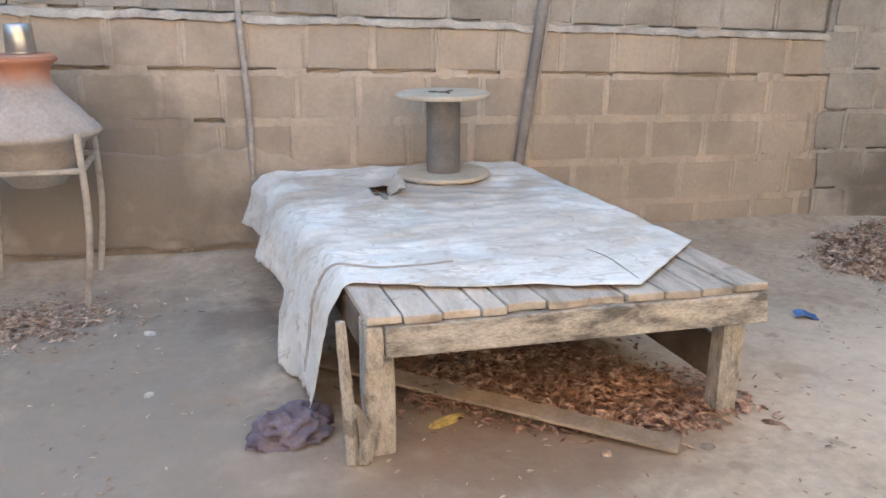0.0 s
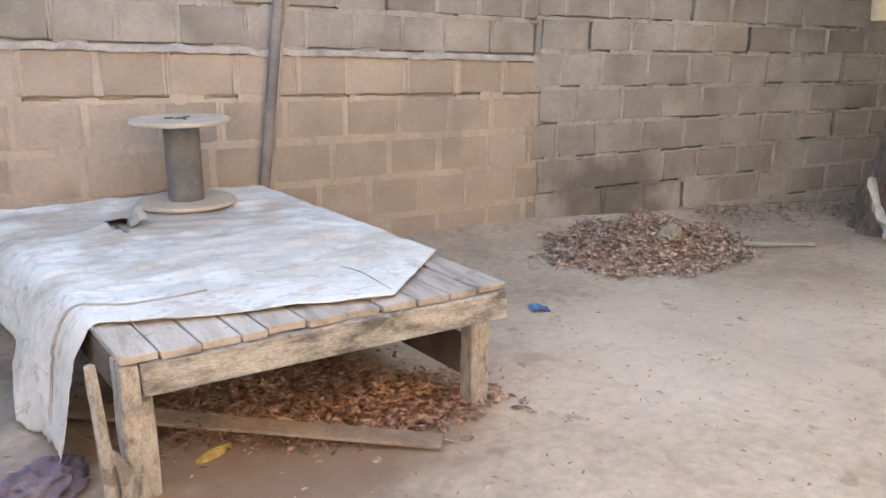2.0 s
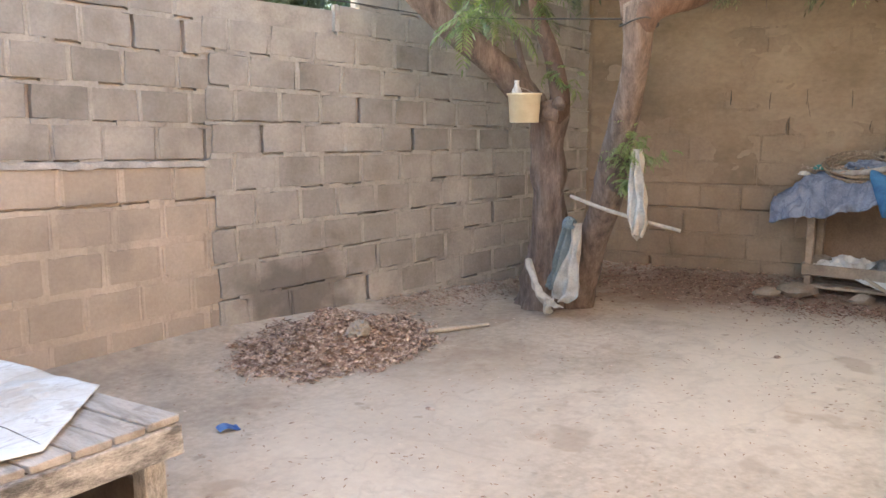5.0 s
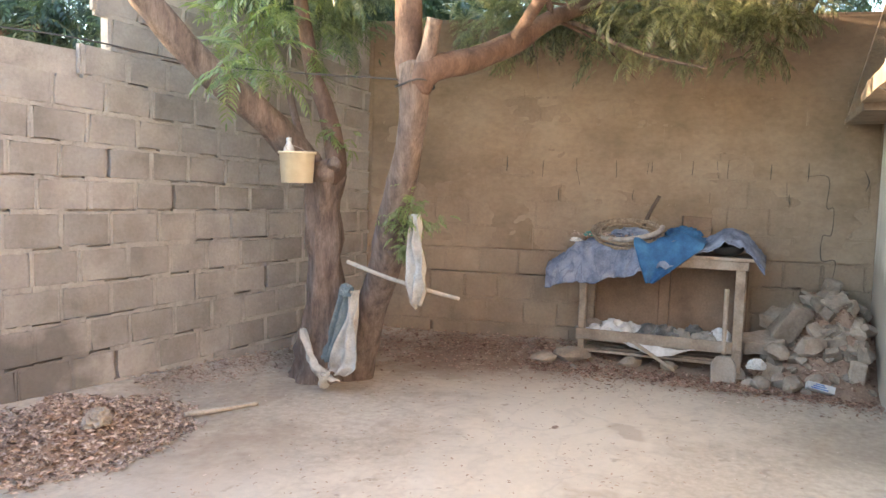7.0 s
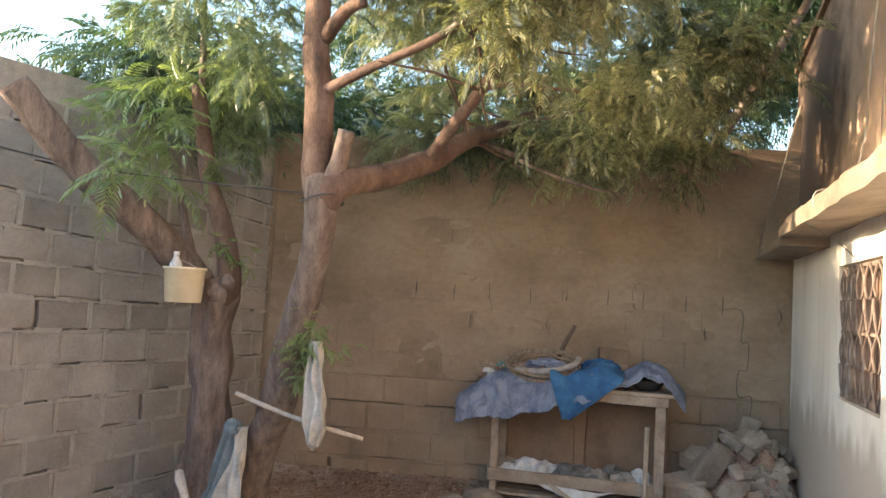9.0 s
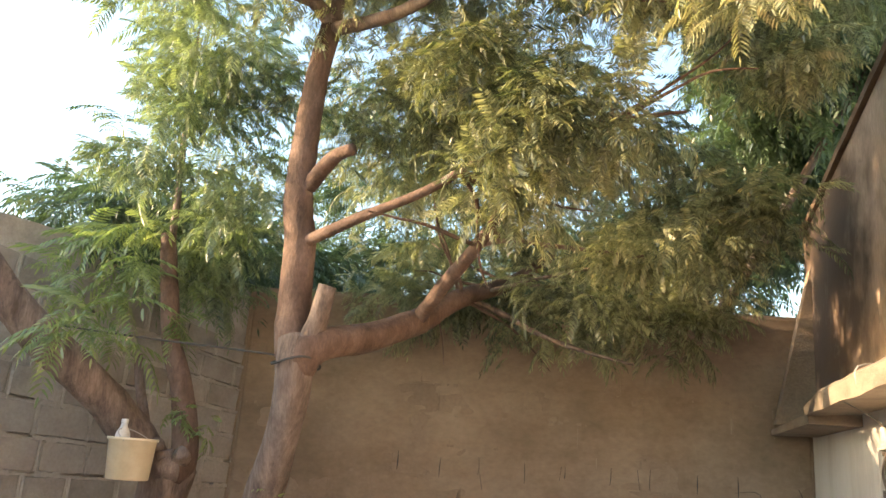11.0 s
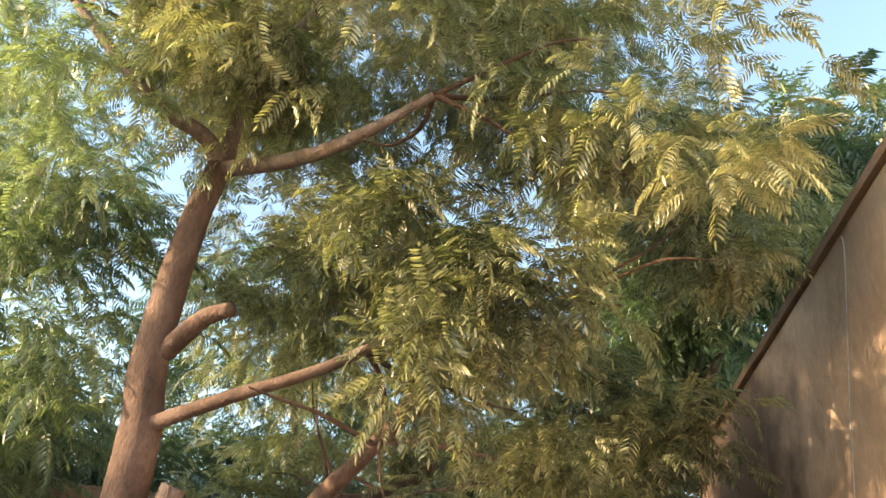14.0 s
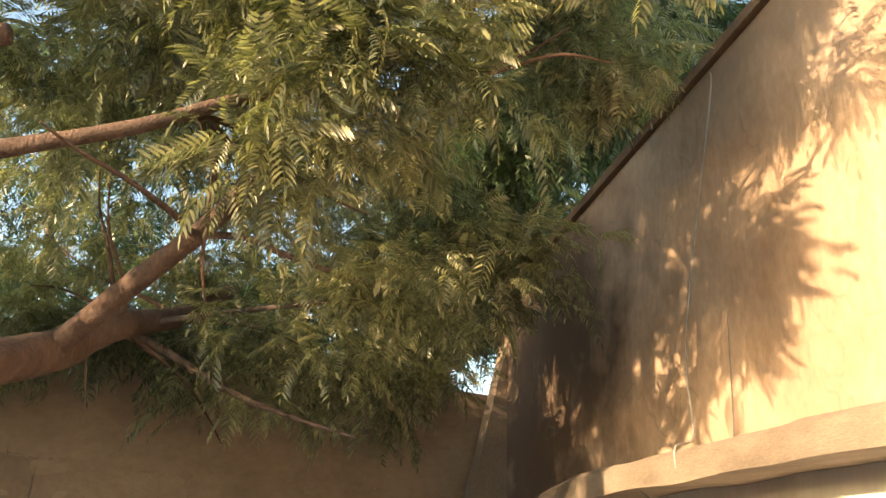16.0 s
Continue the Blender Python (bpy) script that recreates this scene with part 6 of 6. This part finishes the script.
tagged(crate, "brown crate hidden below the cloths on the bench", "crate")
ball = smooth(lying("dark_bowl", 7.76, 0.24, lathe([(0.05, 0.0), (0.10, 0.02), (0.13, 0.06), (0.12, 0.09), (0.06, 0.105), (0.01, 0.108)], 24), "black", "dark upturned bowl under the cloth on the bench", "bowl"))
ball.location.z = 0.974
rg1 = random.Random(9)
for k in range(11):
    s = smooth(lying("plastic_scrap", 7.74 + rg1.uniform(0, 0.16), 0.26 + 0.105 * k, crumple(rg1.uniform(0.08, 0.12), rg1.uniform(0.09, 0.14), rg1.uniform(0.07, 0.12), 30 + k, 3, 0.7), rg1.choice(("plastic", "concrete", "grey_bag", "grey_bag", "concrete")), "crumpled plastic and paper rubbish on the bench shelf", "rubbish", 0, 0, "rubbish on the shelf"))
    s.location.z = 0.2515 - min(v.co.z for v in s.data.vertices)
ws = smooth(part("plastic_sheet", sheet(20, 10, lambda s, t: (7.60 - 0.03 * math.sin(s * 5) , 0.42 + 0.52 * s + 0.05 * t, 0.232 - 0.075 * t * math.sin(math.pi * s) + 0.01 * noise.noise((s * 6, t * 3, 0))), 0.003), M["plastic"]))
tagged(ws, "torn white plastic hanging below the shelf rail", "plastic sheet")
lath = part("loose_lath", box(0.02, 0.40, 0.025, None, 0.003), M["bench_wood"])
lath.matrix_world = pose(7.58, 0.74, 0.155, 32, 0, 8)
tagged(lath, "loose lath leaning under the bench", "lath")


def build_shovel():
    ob = empty("shovel", 7.50, 0.20, ground_z(7.53, 0.2), "earthy shovel leaning blade-down against the bench", "shovel", rz=-75)
    bm = sheet(10, 10, lambda s, t: ((s - 0.5) * 0.19 * (1 - 0.75 * max(0, t - 0.75) * 4 * 0.6), 0.02 + 0.03 * (1 - (2 * s - 1) ** 2) + 0.05 * t, 0.005 + 0.20 * t - (0.02 * (2 * s - 1) ** 2 if t < 0.2 else 0)), 0.004)
    smooth(part("blade", bm, M["concrete"], ob, "grey earth-caked steel blade"))
    smooth(part("shaft", tube([(0, 0.06, 0.22), (0.0, 0.075, 0.45), (0.005, 0.09, 0.72)], [0.018, 0.017, 0.018], 10), M["bench_wood"], ob, "worn wooden shaft"))


build_shovel()
for i, (x, y, sx, sy, sz) in enumerate(((7.62, 1.40, 0.22, 0.36, 0.13), (7.50, 1.62, 0.18, 0.28, 0.10), (7.66, 0.93, 0.16, 0.24, 0.10), (7.68, 0.12, 0.14, 0.14, 0.10), (7.56, 0.03, 0.11, 0.12, 0.10), (7.70, 0.62, 0.16, 0.18, 0.09), (7.45, 1.35, 0.12, 0.16, 0.05))):
    lying("stone", x, y, stone((sx * 0.95, sy * 0.95, sz * 1.2), 70 + i), "rubble", "broken lump of concrete under the bench", "stone", -0.02, 0, "stones under the bench")

tagged(scatter_leaves("leaf_litter", 3200, lambda r: (lambda x, y: (x, y, ground_z(x, y) + r.uniform(0.003, 0.02)))(7.46 + 0.09 * r.gauss(0, 1) - 0.10 * (r.random() ** 3), r.uniform(-0.78, 1.75)), 19, 0.034, "red_leaf", 0.25), "reddish leaf drift along the foot of the bench and rubble", "leaf litter", kind="stuff")

# ---- rubble heap in the corner ----
HX, HY, HRX, HRY, HH = 8.20, -0.56, 0.86, 0.66, 0.62
heap(HX, HY, HRX, HRY, HH, "earth_bank", "soil_heap", "bank of earth and dry leaves under broken masonry", "earth bank", 5, 0.25)
lv2 = scatter_leaves("leaf_litter", 4200, on_heap(HX, HY, HRX, HRY, HH, 5), 71, 0.036, "red_leaf", 0.3)
tagged(lv2, "dry leaves strewn over the rubble", "leaf litter", kind="stuff")


def heap_z(x, y):
    r = math.hypot((x - HX) / HRX, (y - HY) / HRY)
    return ground_z(x, y) + HH * (math.cos(math.pi * min(r, 1)) + 1) / 2


rg2 = random.Random(33)
# place, size, turn about x, y and z
BIG = [((7.90, -0.25, 0.47), (0.13, 0.17, 0.32), (28, -22, 10)), ((7.74, -0.38, 0.33), (0.15, 0.25, 0.14), (-30, -25, 5)), ((7.93, -0.05, 0.36), (0.24, 0.30, 0.10), (-8, -12, 12)),
       ((8.22, -0.53, 0.70), (0.08, 0.12, 0.19), (10, -8, 20)), ((8.12, -0.38, 0.60), (0.16, 0.20, 0.10), (14, -16, 40)), ((8.05, -0.64, 0.57), (0.15, 0.16, 0.10), (-20, -24, -15)),
       ((7.92, -0.63, 0.42), (0.17, 0.20, 0.10), (22, -30, 25)), ((7.84, -0.55, 0.37), (0.14, 0.20, 0.09), (-28, -20, -10)), ((7.60, -0.70, 0.15), (0.10, 0.12, 0.23), (4, -8, 8)),
       ((7.64, -0.76, 0.30), (0.12, 0.13, 0.14), (10, 10, 30)), ((8.06, -0.16, 0.47), (0.20, 0.22, 0.12), (12, -18, -30)), ((7.78, -0.16, 0.24), (0.18, 0.20, 0.13), (10, -14, 55))]
for i, (p, sz, rot) in enumerate(BIG):
    bm = stone((sz[0] * 1.15, sz[1] * 1.15, sz[2] * 1.2), 90 + i) if i in (1, 4, 9, 11) else box(sz[0], sz[1], sz[2], None, 0.010, 0.016, 3, i)
    ob = part("broken_block", bm, M["rubble"])
    ob.matrix_world = pose(p[0], p[1], min(p[2], heap_z(p[0], p[1]) + 0.20), rot[0], rot[1], rot[2])
    tagged(ob, "broken grey concrete block on the rubble heap", "block", "broken blocks in the corner")
# round lumps along the foot of the heap
for i, (x, y, s0) in enumerate(((7.50, -0.06, 0.14), (7.52, -0.28, 0.17), (7.47, -0.25, 0.11), (7.60, -0.20, 0.15), (7.58, -0.42, 0.12), (7.50, -0.38, 0.09), (7.62, -0.56, 0.13))):
    lying("foot_stone", x, y, stone((s0 * 1.0, s0 * 1.15, s0 * 1.0), 200 + i), "rubble", "rounded lump of broken concrete on the ground", "stone", -0.015, 40 * i, "lumps before the rubble")
for i in range(22):
    x, y = rg2.uniform(7.66, 8.22), rg2.uniform(-0.78, -0.08)
    a, b, c = rg2.uniform(0.10, 0.20), rg2.uniform(0.09, 0.17), rg2.uniform(0.035, 0.08)
    ob = part("masonry_piece", box(a, b, c, None, 0.006, 0.020, 3, 40 + i), M["rubble"])
    ob.matrix_world = pose(x, y, heap_z(x, y) + 0.03, rg2.uniform(-35, 35), rg2.uniform(-45, 5), rg2.uniform(0, 360))
    tagged(ob, "broken flat piece of masonry on the rubble heap", "masonry", "broken pieces in the corner")
for i in range(56):
    x, y = rg2.uniform(7.56, 8.28), rg2.uniform(-0.80, -0.02)
    s = rg2.uniform(0.04, 0.11)
    ob = part("rubble_stone", stone((s * 1.6, s * 1.2, s * 0.9), 120 + i, facets=2), M["rubble"])
    ob.matrix_world = pose(x, y, heap_z(x, y) + s * 0.12, rg2.uniform(-40, 40), rg2.uniform(-40, 40), rg2.uniform(0, 360))
    tagged(ob, "small angular lump of broken masonry", "stone", "rubble stones in the corner")
cart = part("paper_carton", box(0.065, 0.19, 0.055, None, 0.004, 0.004, 2, 2), M["plastic"])
cart.matrix_world = pose(7.47, -0.46, ground_z(7.47, -0.46) + 0.07, 12, 25, 12)
tagged(cart, "crushed white carton with blue print at the rubble's edge", "carton")
for k in range(3):
    st = part("print_bar", box(0.002, 0.12 - 0.03 * k, 0.008, pose(-0.0345, 0.01, -0.015 + 0.015 * k), 0), M["blue_foil"], cart)
wr = smooth(lying("plastic_scrap", 7.62, -0.02, crumple(0.05, 0.07, 0.07, 44, 5, 0.5), "plastic", "crumpled white plastic among the stones", "rubbish", 0.12))

# ---- blocks of the walls ----
mud = [block_mesh("mud_block", i, M["mud_block"], 0.36, 0.28, 0.05, 0.002, 0.022) for i in range(6)]
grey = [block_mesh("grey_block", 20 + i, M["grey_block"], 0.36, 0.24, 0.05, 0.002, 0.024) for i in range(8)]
brown = [block_mesh("brown_block", 40 + i, M["brown_block"], 0.32, 0.24, 0.05, 0.002, 0.008) for i in range(6)]
def settle(u, z):
    """The long wall's courses run down towards the corner."""
    x = -1.6 + u
    return z * (1 + 0.031 * (4.18 - x)) if z < 1.21 else z - 1.205 + 1.205 * (1 + 0.031 * (4.18 - x)) - 0.01 * (4.18 - x) * (z - 1.205)


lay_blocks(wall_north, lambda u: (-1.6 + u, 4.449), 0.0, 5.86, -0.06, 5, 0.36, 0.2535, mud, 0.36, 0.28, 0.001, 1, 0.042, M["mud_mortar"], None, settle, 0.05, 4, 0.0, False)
lay_blocks(wall_north, lambda u: (-1.6 + u, 4.447), 0.0, 5.86, 1.218, 5, 0.345, 0.232, grey, 0.36, 0.24, 0.003, 2, 0.030, M["grey_mortar"], lambda u: 2.42, settle, 0.45, -1, 0.0, False)
turn_ar = math.atan2(d_ar.y, d_ar.x)


def climb(u, z):
    """The lower courses of the angled wall climb a little towards the corner."""
    z = z if z < 1.25 else 1.25 + (z - 1.25) * 0.93
    return z + (u - 0.45) * (0.07 - 0.067 * z)


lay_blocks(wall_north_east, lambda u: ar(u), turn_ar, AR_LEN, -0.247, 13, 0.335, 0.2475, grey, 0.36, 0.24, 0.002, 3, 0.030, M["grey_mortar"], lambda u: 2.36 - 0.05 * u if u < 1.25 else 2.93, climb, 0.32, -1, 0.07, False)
turn_b = math.atan2(d_b.y, d_b.x)
lay_blocks(wall_east, lambda u: wb(u), turn_b, B_LEN, 0.0, 5, 0.31, 0.222, brown, 0.32, 0.24, 0.003, 5, 0.028, M["brown_mortar"], lambda u: 2.93, None, 0.4)
lay_blocks(wall_east, lambda u: wb(u), turn_b, B_LEN, 1.11, 8, 0.31, 0.228, brown, 0.32, 0.24, 0.001, 6, 0.016, M["brown_mortar"], lambda u: 2.93, None, 0.25)


def mortar_ledge():
    """Squeezed-out mortar along the joint where the wall was raised."""
    bm = bmesh.new()
    prev = None
    for i in range(221):
        x = -1.6 + 5.78 * i / 220
        z = settle(x + 1.6, 1.207) + 0.010 * noise.noise(Vector((x * 2, 0, 0))) + 0.014 * noise.noise(Vector((x * 8, 5, 0)))
        a = 0.014 + 0.022 * abs(noise.noise(Vector((x * 7, 3, 0)))) + 0.006 * noise.noise(Vector((x * 23, 3, 0)))
        ring = [bm.verts.new(p) for p in ((x, 4.489, z - 0.024), (x, 4.446 - a, z - 0.018 - 0.5 * a + 0.012 * noise.noise(Vector((x * 15, 8, 0)))), (x, 4.446 - 0.6 * a, z + 0.010 + 0.014 * noise.noise(Vector((x * 12, 1, 0)))), (x, 4.489, z + 0.022))]
        if prev:
            for k in range(4):
                bm.faces.new((prev[k], prev[(k + 1) % 4], ring[(k + 1) % 4], ring[k]))
        else:
            bm.faces.new(ring)
        prev = ring
    bm.faces.new(prev)
    bmesh.ops.recalc_face_normals(bm, faces=bm.faces)
    part("mortar_ledge", bm, M["ledge_mortar"], wall_north, "rough pale mortar squeezed out of the joint")


mortar_ledge()


def wall_cracks():
    """Open cracks that step through the joints near the end of the far wall."""
    rg = random.Random(8)

    def on(y, z):
        u = (FAR_CORNER[1] - y) / -d_b.y
        x, yy = wb(u, -0.005)
        return (x - 0.004, yy, z)
    runs = [[(-0.30, 1.60), (-0.47, 1.60), (-0.47, 1.36), (-0.53, 1.345), (-0.525, 1.14), (-0.455, 1.13), (-0.46, 0.93), (-0.56, 0.92), (-0.55, 0.75)], [(-0.74, 1.66), (-0.77, 1.58), (-0.75, 1.50)], [(-0.16, 1.55), (-0.17, 1.42)], [(0.38, 1.72), (0.37, 1.58)], [(0.93, 1.70), (0.94, 1.60)], [(1.52, 1.62), (1.50, 1.50)]]
    for k in range(9):      # upright joints where the wash has fallen out
        y = 2.15 - 0.31 * k + rg.uniform(-0.03, 0.03)
        runs.append([(y, 1.72 + rg.uniform(-0.02, 0.01)), (y + rg.uniform(-0.004, 0.004), 1.64), (y, 1.56 + rg.uniform(-0.02, 0.05))])
        if k % 2:
            runs.append([(y - 0.15, 1.47 + rg.uniform(-0.02, 0.01)), (y - 0.145, 1.40), (y - 0.15, 1.35 + rg.uniform(-0.02, 0.03))])
    for run in runs:
        pts = [on(y + rg.uniform(-0.005, 0.005), z + rg.uniform(-0.008, 0.008)) for y, z in run]
        part("wall_crack", tube(pts, [0.0015] + [rg.uniform(0.002, 0.0045) for _ in pts[2:]] + [0.0015], 5, 0.5, 3), M["black"], wall_east, "dark open crack")


wall_cracks()


def mud_coat():
    """Old mud render on the foot of the long wall, broken away along its lower edge."""
    x0, x1, nx, nz = -1.58, 2.0, 300, 26
    bm = bmesh.new()
    grid = []
    for i in range(nx + 1):
        x = x0 + (x1 - x0) * i / nx
        low = 0.045 + 0.035 * noise.noise(Vector((x * 2.1, 0, 1))) + 0.022 * noise.noise(Vector((x * 9, 0, 1))) + 0.012 * noise.noise(Vector((x * 27, 0, 1)))
        top = 0.58 - 0.30 * max(0, (x - 0.6) / 1.4) + 0.10 * noise.noise(Vector((x * 1.3, 0, 6))) + 0.02 * noise.noise(Vector((x * 11, 0, 6)))
        col = []
        for j in range(nz + 1):
            k = j / nz
            z = low + (top - low) * k
            thick = 0.017 * min(1, (1 - k) * 3.5) * min(1, (x1 - x) * 3) + 0.006 * noise.noise(Vector((x * 3, 0, z * 5)))
            gone = noise.noise(Vector((x * 2.3 + 4, 2, z * 4.5))) + 0.4 * noise.noise(Vector((x * 9, 2, z * 16))) > 0.46
            col.append(bm.verts.new((x, 4.4405 - (0.001 if gone else max(0.002, thick)), ground_z(x, 4.4) + z)))
        grid.append(col)
    for a, b in zip(grid, grid[1:]):
        for j in range(nz):
            bm.faces.new((a[j], b[j], b[j + 1], a[j + 1]))
    edge = [e for e in bm.edges if e.is_boundary]
    back = bmesh.ops.extrude_edge_only(bm, edges=edge)["geom"]
    for v in back:
        if isinstance(v, bmesh.types.BMVert):
            v.co.y = 4.46
    bmesh.ops.recalc_face_normals(bm, faces=bm.faces)
    smooth(part("mud_coat", bm, M["mud_block"], wall_north, "crumbling mud render along the foot"))


mud_coat()


def mud_smear():
    """Thin mud wash over the far wall, worn through to the joints in patches."""
    nx, nz = 260, 120
    u0, u1, z0, z1 = 0.02, B_LEN - 0.02, 0.90, 2.90
    bm = bmesh.new()
    grid = []
    for i in range(nx + 1):
        u = u0 + (u1 - u0) * i / nx
        col = []
        for j in range(nz + 1):
            z = z0 + (z1 - z0) * j / nz
            worn = noise.noise(Vector((u * 1.7, 3, z * 2.6))) + 0.55 * noise.noise(Vector((u * 6, 5, z * 11)))
            limit = 0.55 - 0.62 * max(0.0, min(1.0, (1.95 - z) / 0.8))
            off = -0.004 - 0.004 * noise.noise(Vector((u * 2.2, 1, z * 3))) - 0.0015 * noise.noise(Vector((u * 14, 1, z * 14)))
            if worn > limit:
                off += 0.010 * min(1.0, (worn - limit) * 5)
            x, y = wb(u, off)
            col.append(bm.verts.new((x, y, z)))
        grid.append(col)
    for a, b in zip(grid, grid[1:]):
        for j in range(nz):
            bm.faces.new((a[j], b[j], b[j + 1], a[j + 1]))
    edge = [e for e in bm.edges if e.is_boundary]
    back = bmesh.ops.extrude_edge_only(bm, edges=edge)["geom"]
    for v in back:
        if isinstance(v, bmesh.types.BMVert):
            v.co += n_b * 0.03
    bmesh.ops.recalc_face_normals(bm, faces=bm.faces)
    smooth(part("mud_smear", bm, M["mud_wash"], wall_east, "thin brown mud wash worn through in patches"))


mud_smear()


def mortar_lips():
    """Beads of mortar squeezed out between the lower courses of the far wall."""
    for k, (u0, u1) in enumerate(((0.1, 2.0), (0.25, 2.6), (0.15, 3.2), (0.4, 3.4))):
        z0 = 0.222 * (k + 1) + 0.004
        bm = bmesh.new()
        prev = None
        n = 110
        for i in range(n + 1):
            u = u0 + (u1 - u0) * i / n
            z = z0 + 0.007 * noise.noise(Vector((u * 2.4, k, 0))) + 0.004 * noise.noise(Vector((u * 13, k, 2)))
            out = max(0.0, 0.007 + 0.018 * noise.noise(Vector((u * 2.1, k * 3, 7))) + 0.008 * noise.noise(Vector((u * 17, k, 7))))
            sag = 0.010 * abs(noise.noise(Vector((u * 9, k, 11))))
            ring = [bm.verts.new((*wb(u, off), zz)) for off, zz in ((0.03, z - 0.010), (-0.003 - out, z - 0.010 - sag), (-0.003 - out * 0.7, z + 0.006), (0.03, z + 0.010))]
            if prev:
                for q in range(4):
                    bm.faces.new((prev[q], prev[(q + 1) % 4], ring[(q + 1) % 4], ring[q]))
            else:
                bm.faces.new(ring)
            prev = ring
        bm.faces.new(list(reversed(prev)))
        bmesh.ops.recalc_face_normals(bm, faces=bm.faces)
        part("mortar_lip", bm, M["brown_mortar"], wall_east, "rough bead of mortar")


mortar_lips()
